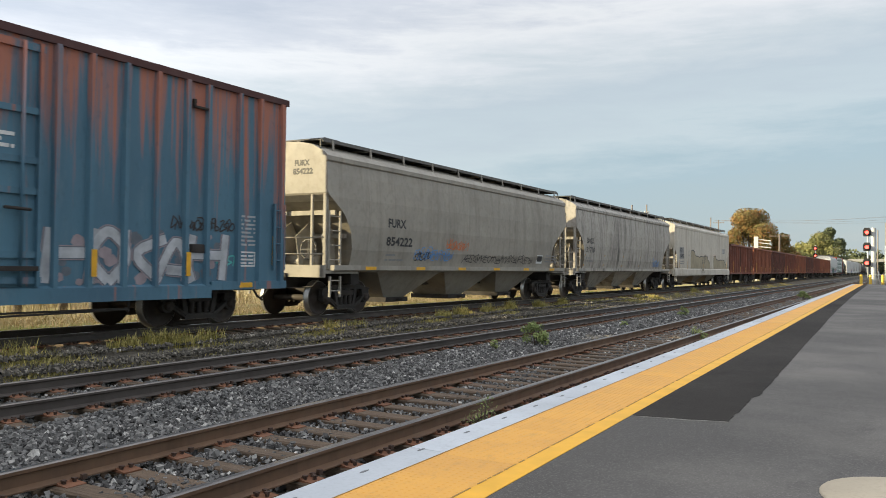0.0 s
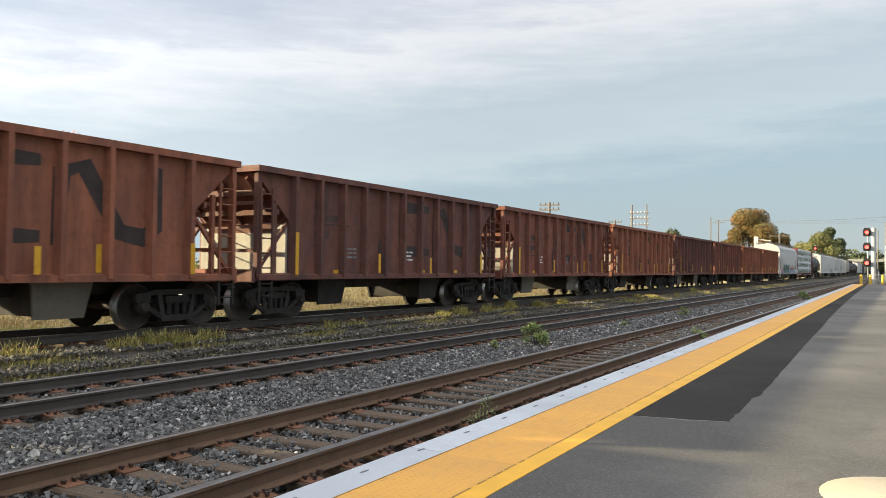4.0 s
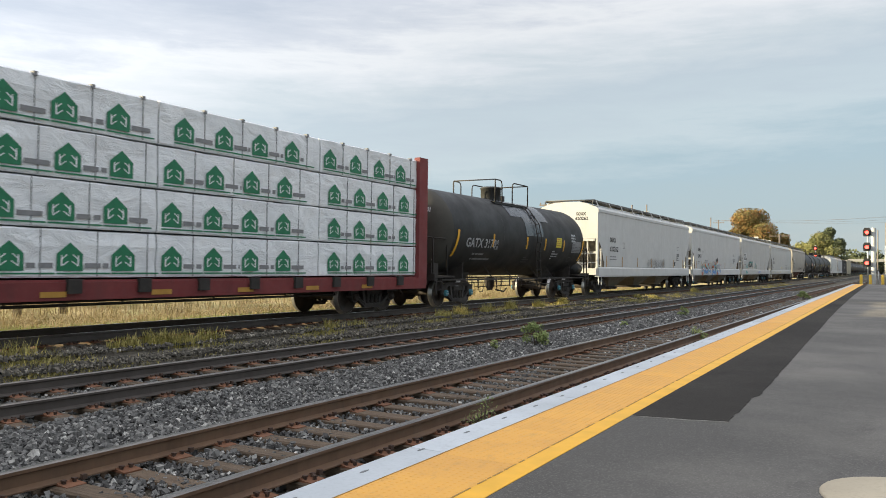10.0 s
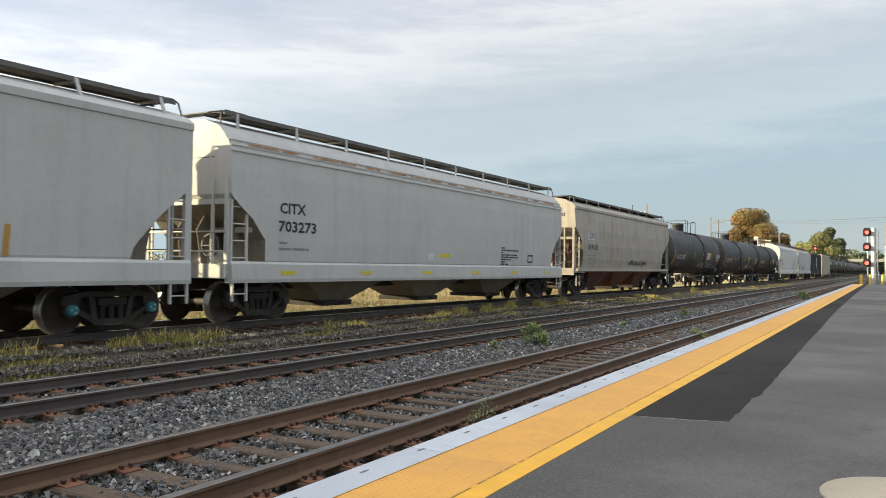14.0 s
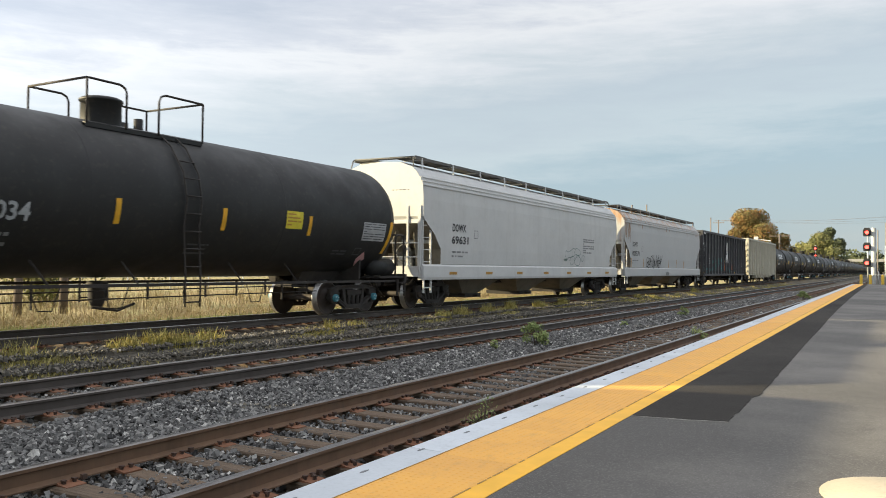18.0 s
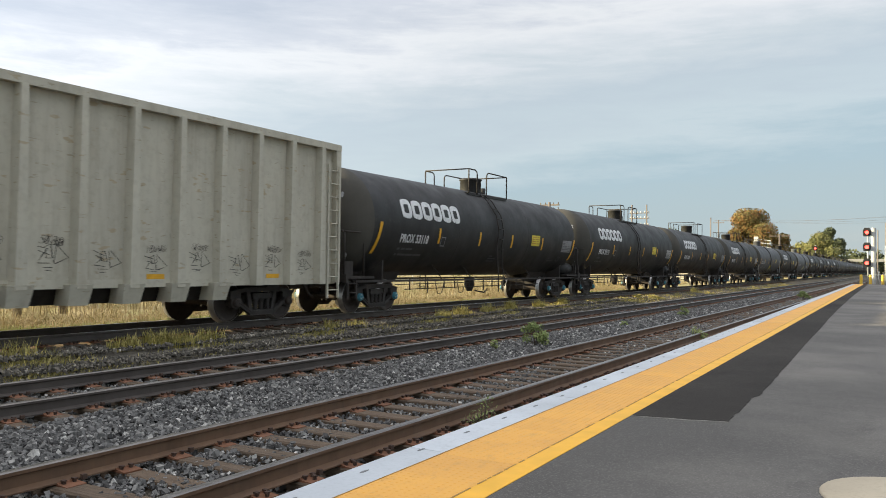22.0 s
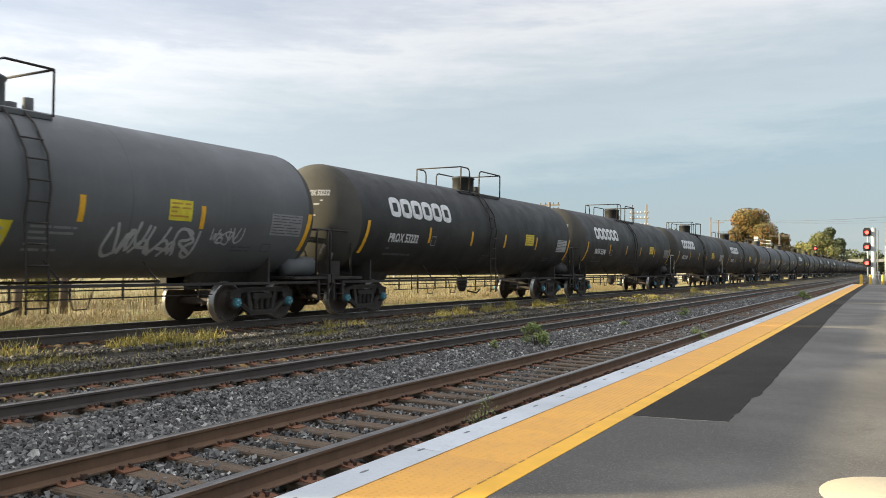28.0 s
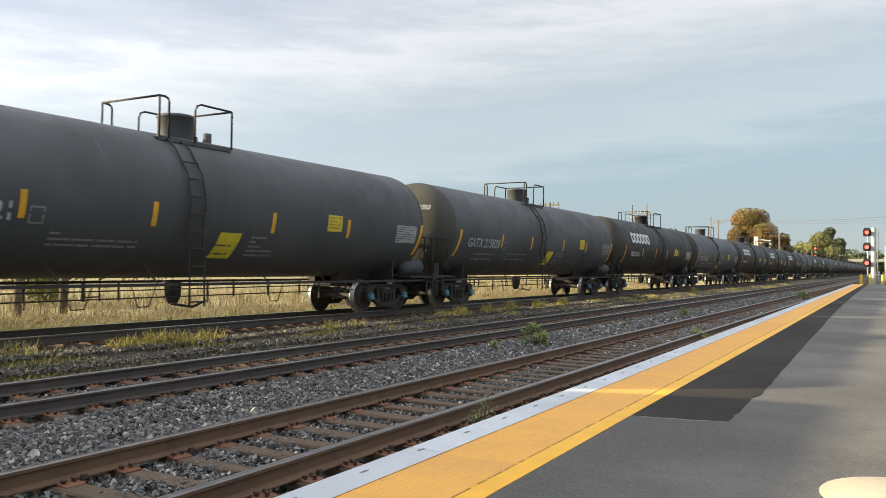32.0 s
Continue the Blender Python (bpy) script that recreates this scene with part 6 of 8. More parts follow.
    sill.tag(-h + 1.9, -h + 2.9, 1.0, 1.32, TEAL, 0.04, 87, 6)
    sill.tag(-h + 9.6, -h + 10.3, 1.02, 1.28, PURPLE, 0.04, 88, 4)
    sill.tag(-h + 10.4, -h + 11.1, 1.02, 1.30, SKYBLUE, 0.05, 89, 4)
    w, h, s = covered_hopper("covered_hopper", 310.15, 329.9, WHITE_B, "dusty white covered hopper wagon with a rusty eave", "big", "CITX", "703273", pocket_mat=WHITE_B, sill_marks=(PLACARD, 6, 1.10), seed=9)
    for k in range(16):
        r = random.Random(k)
        y = -h + 0.6 + k * 1.15
        e = Side(w, lambda z: float(np.interp(z, [3.8, 3.95, 4.07, 4.18], [1.56, 1.545, 1.49, 1.40])))
        e.quad(y, y + r.uniform(0.5, 1.1), 3.97 + r.uniform(0, 0.03), 4.05, RUST_STREAK, "rust_streak", 0.012)
    s.bars(-h + 13.7, 2.02, 1.5, 8, 0.085, 0.05, INK, 9)
    s.stencil(-h + 16.1, -h + 16.6, 1.52, 1.83, 0.06, INK)
    s.quad(-h + 9.2, -h + 9.9, 1.62, 1.74, PLACARD, "placard")
    s.quad(-h + 8.5, -h + 8.8, 1.55, 1.75, CHALK, "placard")
    w, h, s = covered_hopper("covered_hopper", 331.65, 348.5, TAN, "tan grey rounded covered hopper wagon", "round", "CEFX", "319103", pocket_mat=BROWN_B, seed=10, my=1.66, mz=(2.73, 2.22))
    s.quad(-h + 1.6, -h + 2.6, 2.68, 2.98, CHALK, "number_panel", 0.003)
    s.tag(-h + 8.3, -h + 11.8, 1.5, 1.8, INK, 0.03, 91, 10)
    w, h, s = covered_hopper("covered_hopper", 403.2, 422.6, WHITE, "off-white covered hopper wagon with green line graffiti", "big", "DOWX", "69631", pocket_mat=WHITE, sill_marks=(OCHRE, 7, 1.08), seed=11, my=1.86, mz=(2.49, 2.09))
    # rounded bubble letters in a single thin line
    g = Geo()
    for line in ("1.0 3.1 0.3 4.0 0.15 6.5 0.3 8.6 1.0 7.6 2.2 7.9 3.4 9.3 4.5 9.9 5.0 9.0 4.6 7.0 4.4 5.4", "1.0 3.1 1.7 4.9 2.9 4.6 3.4 5.2 4.4 5.6", "4.7 9.2 5.8 9.95 7.2 9.3 8.0 7.6 7.7 6.4 6.6 6.0 5.2 6.8 5.0 5.4",
                 "3.3 5.4 2.4 3.6 2.6 1.2 3.4 0.5 4.4 1.6 4.8 3.3 4.5 5.2 3.9 5.6 3.3 5.4", "4.8 3.3 5.0 1.4 6.0 0.2 7.2 0.5 7.9 2.4 7.9 4.6 6.8 5.3 5.6 4.9 4.8 3.3", "5.4 5.4 6.2 6.2 7.2 5.6", "8.5 5.0 9.2 6.4 9.9 5.4 9.7 3.6 8.8 2.6 8.4 3.8 8.5 5.0"):
        q = [float(v) for v in line.split()]
        s.ribbon(g, rounded([(-h + 12.05 + 0.245 * a, 1.42 + 0.081 * b) for a, b in zip(q[::2], q[1::2])]), 0.022, 0.007)
    part("graffiti_outline", g, PINE, w, "thin green outline of bubble letters")
    s.tag(-h + 11.92, -h + 12.25, 1.62, 1.78, PINE, 0.016, 92, 3, label="small green scribble")
    s.bars(-h + 14.3, 2.62, 1.5, 7, 0.10, 0.06, FAINT, 10)
    s.stencil(-h + 3.4, -h + 3.7, 2.3, 2.58, 0.025, FAINT)
    w, h, s = covered_hopper("covered_hopper", 423.95, 442.4, RUSTED, "white covered hopper wagon with rust along its roof and end", "big", "DGWX", "020370", reflect=(OCHRE, (1.25, 3.65, 9.4, 11.4, 13.4), 1.42, 1.92), pocket_mat=WHITE_B, seed=12, my=1.46, mz=(2.57, 2.07))
    s.tag(-h + 4.1, -h + 7.4, 1.42, 2.1, INK, 0.045, 93, 6, label="black looping graffiti tag")
    r = random.Random(5)
    for k in range(34):
        # rust runs under the eave, longest at the leading corner
        y = -h + (0.15 + 1.0 * r.random() ** 1.4 if k < 14 else 0.6 + 17.0 * r.random())
        z, drop = 3.86 + r.uniform(-0.05, 0.06), r.uniform(0.35, 1.1) if k < 14 else r.uniform(0.06, 0.35)
        g = Geo()
        s.ribbon(g, [(y + 0.012 * r.uniform(-1, 1), z - drop * q / 4) for q in range(5)], r.uniform(0.025, 0.09), 0.006 + 0.0002 * k)
        part("rust_streak", g, RUST_STREAK, w)
    s.tag(-h + 8.5, -h + 9.2, 0.95, 1.2, INK, 0.03, 94, 3)
    s.stencil(-h + 3.2, -h + 3.5, 2.3, 2.6, 0.025, FAINT)


RUST_STREAK = paint("rust_streaks", (0.29, 0.15, 0.065), (0.46, 0.40, 0.32), 0.9, 0.8, streaks=1.3)

# ---------------------------------------------------------------- open hoppers in oxide brown


def open_hopper(front, rear, mat, label, seed, logo=True, grey_bogies=False):
    w, half = begin("open_hopper", front, rear, label, "hopper wagon", "brown open hopper wagons")
    r = random.Random(seed)
    top, lo = 3.60, 1.04
    prof = [(1.38, lo), (1.50, lo + 0.01), (1.50, top - 0.16), (1.38, top - 0.16)]
    cut = lambda z: float(np.interp(z, [lo, 2.38, 3.40, top], [1.24, 1.24, 0.12, 0.08]))
    # the tub: outer skin, inner skin and floor, open above
    g = Geo()
    rows = [(1.40, lo), (1.44, lo + 0.02), (1.44, 2.38), (1.44, 3.40), (1.44, top - 0.05), (1.38, top - 0.05), (1.38, 3.38), (1.38, 2.5), (0.4, 1.5)]
    for k in (-1, 1):
        for x, z in rows:
            g.v.append((x, k * (half - cut(z)), z))
    n = len(rows)
    for k in (-1, 1):
        for x, z in rows:
            g.v.append((-x, k * (half - cut(z)), z))
    for i in range(n - 1):
        g.f.append((i, n + i, n + i + 1, i + 1)[::-1])
        g.f.append((2 * n + i, 3 * n + i, 3 * n + i + 1, 2 * n + i + 1))
        for a, flip in ((0, False), (n, True)):
            if i < 4 or i > 4:
                q = (a + i, a + i + 1, 2 * n + a + i + 1, 2 * n + a + i)
                g.f.append(q[::-1] if flip else q)
    g.f.append((n - 1, 2 * n - 1, 4 * n - 1, 3 * n - 1))
    g.f.append((0, 2 * n, 3 * n, n))
    g.s, g.k = [0] * len(g.f), [False] * len(g.f)
    part("tub", g, mat, w)
    g = Geo()
    for s in (-1, 1):
        g.box(*sorted((s * 1.37, s * 1.60)), -half, half, top - 0.14, top, 0, 0.0)
        g.box(*sorted((-1.57, 1.57)), *sorted((s * half, s * (half - 0.14))), top - 0.14, top)
    part("top_chord", g, mat, w)
    g = Geo()
    g.prism([(1.40, lo - 0.06), (1.56, lo - 0.06), (1.56, lo + 0.06), (1.40, lo + 0.10)], "y", -half + 0.1, half - 0.1)
    both_ways("side_sill", g, mat, w)
    stake = shared("side_stake:" + mat.name, lambda: Geo().prism([(1.438, -0.10), (1.60, -0.05), (1.60, 0.05), (1.438, 0.10)], "z", lo, top - 0.13), mat)
    count = 11
    for i in range(count):
        y = -(half - 1.36) + 2 * (half - 1.36) * i / (count - 1)
        part("side_stake", stake, None, w, "", (0, y, 0))
        part("side_stake", stake, None, w, "", pose(0, y, 0, 0, 0, 180))
    for s in (-1, 1):
        for x in (-1.46, 1.46):
            p = Geo()
            p.bar((x, s * (half - 0.12), lo), (x, s * (half - 0.12), top - 0.1), 0.12, 0.12)
            part("corner_post", p, mat, w)
            p = Geo()
            p.bar((x * 0.99, s * (half - 0.70), lo), (x * 0.99, s * (half - 0.70), 2.8), 0.09, 0.09)
            part("end_post", p, mat, w)
            p = Geo()
            p.bar((x * 0.97, s * (half - 0.15), lo + 0.1), (x * 0.97, s * (half - 1.15), 2.3), 0.07, 0.07)
            part("end_brace", p, mat, w)
        lad = ladder_geo(1.53, s * (half - 0.16), s * (half - 0.55), 1.05, 3.1, 6)
        both_ways("ladder", lad, mat, w)
        st = ladder_geo(1.52, s * (half - 0.14), s * (half - 0.55), 0.45, 1.0, 2)
        both_ways("step", st, UNDER, w)
        e = Geo()
        e.box(-1.5, 1.5, s * half - 0.08, s * half + 0.02, 0.92, 1.22)
        y0, y1 = sorted((s * half, s * (half - 1.2)))
        e.box(-1.45, 1.45, y0, y1, 0.95, 1.03)
        part("end_platform", e, mat, w)
        e = Geo()
        for k in range(3):
            z = 1.65 + 0.55 * k
            e.bar((-1.44, s * (half - 0.10 - 0.02 * k), z), (1.44, s * (half - 0.10 - 0.02 * k), z), 0.06, 0.08)
        part("end_rail", e, mat, w)
        for k in range(5):
            q = 0.06 + 0.22 * k
            e = Geo()
            yy, zz = half - (0.14 + 1.08 * q), 3.36 - 0.98 * q
            x = -1.1 + 0.55 * k
            if k % 2:
                e.bar((-1.42, s * (yy + 0.05), zz - 0.07), (1.42, s * (yy + 0.05), zz - 0.07), 0.07, 0.13)
            else:
                e.bar((x, s * (half - 0.12), 3.33), (x, s * (half - 1.16), 2.34), 0.06, 0.10)
            part("slope_rib", e, mat, w)
        e = Geo()
        e.box(-1.40, -0.45, *sorted((s * (half - 1.16), s * (half - 1.22))), 1.03, 2.30)
        e.box(-0.30, 1.40, *sorted((s * (half - 1.16), s * (half - 1.22))), 1.03, 2.30)
        part("end_panel", e, TAN, w, "pale steel panel under the end slope")
    # centre sill and three pairs of side-dumping chutes
    g = Geo()
    g.box(-0.3, 0.3, -half - 0.1, half + 0.1, 0.70, 1.04)
    part("centre_sill", g, UNDER, w)
    for y in (-2.75, 2.35):
        g = Geo()
        g.prism([(-0.98, 1.05), (0.98, 1.05), (0.88, 0.36), (-0.88, 0.36)], "y", y - 0.46, y + 0.46)
        part("chute", g, UNDER, w)
        for s in (-1, 1):
            g = Geo()
            g.add([(s * 1.06, y - 0.62, 0.98), (s * 1.06, y + 0.62, 0.98), (s * 0.96, y + 0.50, 0.30), (s * 0.96, y - 0.50, 0.30),
                   (s * 1.00, y - 0.62, 0.98), (s * 1.00, y + 0.62, 0.98), (s * 0.90, y + 0.50, 0.30), (s * 0.90, y - 0.50, 0.30)],
                  [(0, 1, 2, 3), (7, 6, 5, 4), (0, 4, 5, 1), (1, 5, 6, 2), (2, 6, 7, 3), (3, 7, 4, 0)])
            if abs(y) > 1:
                part("chute_door", g, GRIMED_SHADED if seed % 2 else UNDER, w, "scuffed grey steel chute door")
    add_couplers(w, -half - 0.1, half + 0.1)
    for s in (-1, 1):
        add_bogie(w, s * (half - 1.25), NEWFRAME if grey_bogies else None)
    side = Side(w, lambda z: 1.442)
    out = Side(w, lambda z: 1.602)
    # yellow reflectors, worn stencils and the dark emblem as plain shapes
    for y, z0, z1 in ((-half + 1.36, 1.10, 2.12), (half - 1.36, 1.12, 1.75), (-half + 4.90, 1.15, 1.67), (-half + 7.72, 1.12, 1.60)):
        out.quad(y - 0.06, y + 0.06, z0, z1, YELLOW, "reflector_strip", 0.006)
    if seed % 3 != 1:
        for k in range(4):
            y = -half + 3.0 + 2.1 * k
            side.quad(y, y + 0.42, 1.10, 1.22, YELLOW, "reflector_strip")
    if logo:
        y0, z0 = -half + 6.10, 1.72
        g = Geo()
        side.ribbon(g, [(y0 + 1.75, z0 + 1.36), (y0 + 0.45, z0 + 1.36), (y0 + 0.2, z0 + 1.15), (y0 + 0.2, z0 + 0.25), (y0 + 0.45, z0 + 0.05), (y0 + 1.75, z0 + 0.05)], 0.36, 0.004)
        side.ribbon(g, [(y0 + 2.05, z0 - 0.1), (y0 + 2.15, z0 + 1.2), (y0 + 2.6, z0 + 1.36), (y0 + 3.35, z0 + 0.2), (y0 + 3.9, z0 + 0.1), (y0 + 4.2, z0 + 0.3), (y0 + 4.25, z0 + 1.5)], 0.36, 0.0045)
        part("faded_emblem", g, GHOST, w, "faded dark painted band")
    side.bars(-half + 2.2, 2.75, 1.6, 2, 0.30, 0.17, WORNINK, seed)
    side.bars(-half + 2.2, 2.02, 1.5, 1, 0.28, 0.20, WORNINK, seed + 1)
    side.bars(-half + 2.2, 2.35, 1.6, 2, 0.55, 0.05, WORNINK, seed + 9)
    side.quad(-half + 5.05, -half + 5.52, 1.27, 1.60, SMUDGE, "stencil_panel")
    side.quad(-half + 5.05, -half + 5.52, 1.66, 2.03, SMUDGE, "stencil_panel")
    side.bars(-half + 3.4, 1.75, 0.6, 3, 0.11, 0.05, CHALK if seed % 2 else FAINT, seed + 2)
    side.bars(-half + 6.3, 1.72, 0.6, 3, 0.11, 0.05, CHALK if seed % 3 else FAINT, seed + 3)
    for y in (3.52, 9.03):
        if seed % 3 != 2:
            side.quad(-half + y - 0.06, -half + y + 0.06, 1.15, 1.67, YELLOW, "reflector_strip", 0.007)
    side.half = half
    return w, half, side


def brown_rake():
    paints = (BROWN, BROWN_C, BROWN_B, BROWN, BROWN_C, BROWN_B, BROWN, BROWN_C, BROWN_C)
    for k in range(9):
        f = 72.55 + 13.065 * k
        text = ("rusty oxide-brown open hopper wagon with a faded dark emblem", "orange-brown open hopper wagon with worn paint", "dark brown open hopper wagon with worn stencils")[k % 3]
        if k == 0:
            text = "rusty brown open hopper wagon with white and blue graffiti"
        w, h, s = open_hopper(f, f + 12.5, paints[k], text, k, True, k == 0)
        if k == 8:
            s.tag(-h + 8.0, -h + 9.6, 1.35, 2.2, PINKGREY, 0.05, 68, 5, off=0.014, label="pale spray tag")
            for q in (3.32, 5.28, 7.24, 9.2):
                Side(w, lambda z: 1.602).quad(-h + q - 0.06, -h + q + 0.06, 1.12, 1.70, YELLOW, "reflector_strip", 0.008)
        if k == 0:
            s.puffs(-h + 2.75, -h + 4.75, 1.15, 2.1, 26, 0.22, (CHALK, PALEBLUE), 61)
            for i, form in enumerate("SEBP"):
                a, up = -h + 3.0 + 0.85 * (i % 2), 1.08 + 0.52 * (i // 2)
                s.form(FORMS[form], a, a + 0.80, up, up + 0.58, 0.10, (SKYBLUE, CHALK, CHALK, PALEBLUE), (0.5,), 0.03, 0.0, 0.05, 0.012 + 0.001 * i, "white and blue bubble letter", 61 + i)
            s.puffs(-h + 2.2, -h + 2.75, 1.15, 1.7, 7, 0.14, (SKYBLUE,), 66)


# ---------------------------------------------------------------- gondolas, box wagon, lumber wagon


def tapered_stake(z0, z1, face=1.535):
    """A pressed side post, broad at the foot and slim at the top."""
    g = Geo()
    for z, k in ((z0, 1.25), (z1, 0.75)):
        g.v += [(1.398, -0.105 * k, z), (face, -0.085 * k, z), (face, 0.085 * k, z), (1.398, 0.105 * k, z)]
    g.f = [(3, 2, 1, 0), (4, 5, 6, 7), (0, 1, 5, 4), (1, 2, 6, 5), (2, 3, 7, 6)]
    g.s, g.k = [0] * 5, [False] * 5
    return g


def gondola(front, rear, mat, label, stakes, tub, mark, number, ink, seed, top=4.28, first=1.85, last=None):
    last = first if last is None else last
    w, half = begin("gondola", front, rear, label, "gondola wagon", "high-sided gondola wagons")
    lo = 1.0
    # walls with thickness, floor inside
    for s in (-1, 1):
        g = Geo()
        g.box(*sorted((s * 1.34, s * 1.40)), -half + 0.05, half - 0.05, lo, top - 0.1)
        part("side_wall", g, mat, w)
        g = Geo()
        g.box(-1.335, 1.335, *sorted((s * (half - 0.11), s * (half - 0.052))), lo, top - 0.1)
        part("end_wall", g, mat, w)
    g = Geo()
    g.box(-1.335, 1.335, -half + 0.12, half - 0.12, lo, lo + 0.08)
    part("floor_plate", g, mat, w)
    g = Geo()
    for s in (-1, 1):
        g.box(*sorted((s * 1.33, s * 1.56)), -half - 0.02, half + 0.02, top - 0.16, top)
        g.box(-1.552, 1.552, *sorted((s * (half + 0.04), s * (half - 0.16))), top - 0.154, top - 0.006)
    part("top_chord", g, mat, w)
    stake = shared("side_stake:g" + mat.name, lambda: tapered_stake(lo - (0.14 if tub else 0.0), top - 0.15, 1.60 if tub else 1.535), mat)
    for i in range(stakes):
        y = -half + first + (2 * half - first - last) * i / (stakes - 1)
        part("side_stake", stake, None, w, "", (0, y, 0))
        part("side_stake", stake, None, w, "", pose(0, y, 0, 0, 0, 180))
    for s in (-1, 1):
        for i in range(6):
            z = lo + 0.25 + 0.52 * i
            e = Geo()
            e.prism([(s * (half - 0.06), z - 0.11), (s * (half + 0.13), z - 0.08), (s * (half + 0.13), z + 0.08), (s * (half - 0.06), z + 0.11)], "x", -1.4, 1.4)
            part("end_rib", e, mat, w)
        for x in (-1.46, 1.46):
            p = Geo()
            p.box(x - 0.09, x + 0.09, *sorted((s * (half - 0.16), s * (half + 0.03))), lo - 0.1, top - 0.1)
            part("corner_post", p, mat, w)
        lad = ladder_geo(1.57, s * (half - 0.08), s * (half - 0.52), 0.5, 3.9 if tub else 3.2, 10 if tub else 8)
        both_ways("ladder", lad, mat, w)
        b = Geo()
        b.box(-1.35, 1.35, s * (half - 2.3) - 0.2, s * (half - 2.3) + 0.2, 0.80, lo)
        part("body_bolster", b, UNDER, w)
    g = Geo()
    g.box(-0.3, 0.3, -half - 0.15, half + 0.15, 0.70, 1.0)
    part("centre_sill", g, UNDER, w)
    g = Geo()
    edge = 1.415 if tub else 1.56
    g.prism([(1.36, lo - 0.14), (edge, lo - 0.14), (edge, lo + 0.02), (1.36, lo + 0.02)], "y", -half, half)
    both_ways("side_sill", g, mat, w)
    if tub:
        g = Geo()
        g.prism([(-1.22, lo), (1.22, lo), (1.0, 0.56), (-1.0, 0.56)], "y", -half + 4.2, half - 4.2)
        part("lower_tub", g, UNDER, w)
        pitch = (2 * half - first - last) / (stakes - 1)
        for i in range(3, stakes - 3):
            y = -half + first + pitch * i
            for s in (-1, 1):
                p = Geo()
                p.add([(s * 1.605, y - 0.24, lo - 0.06), (s * 1.605, y + 0.24, lo - 0.06), (s * 1.50, y + 0.20, 0.56), (s * 1.50, y - 0.20, 0.56), (s * 1.25, y - 0.24, lo - 0.06), (s * 1.25, y + 0.24, lo - 0.06), (s * 1.1, y + 0.20, 0.56), (s * 1.1, y - 0.20, 0.56)],
                      [(0, 1, 2, 3), (7, 6, 5, 4), (0, 4, 5, 1), (2, 6, 7, 3), (1, 5, 6, 2), (0, 3, 7, 4)])
                part("tub_stake", p, mat, w)
    else:
        for y in (-2.0, 2.2):
            g = Geo()
            g.prism([(-0.9, 0.98), (0.9, 0.98), (0.5, 0.45), (-0.5, 0.45)], "y", y - 0.35, y + 0.35)
            part("brake_gear", g, UNDER, w)
    g = Geo()
    g.tube([(0.75, -half + 3.6, 0.62), (0.75, 0, 0.58), (0.75, half - 3.6, 0.62)], 0.03, 5)
    part("brake_rod", g, UNDER, w)
    add_couplers(w, -half - 0.2, half + 0.2)
    for s in (-1, 1):
        add_bogie(w, s * (half - 2.35))
    side = Side(w, lambda z: 1.402)
    out = Side(w, lambda z: 1.537)
    side.text(mark, -half + 0.48, 3.14, 0.31, ink, 0.80)
    side.text(number, -half + 0.48, 2.70, 0.31, ink, 0.80)
    side.bars(-half + 1.2, 1.55, 0.8, 2, 0.14, 0.06, FAINT, seed)
    side.half, out.half = half, half
    return w, half, side, out


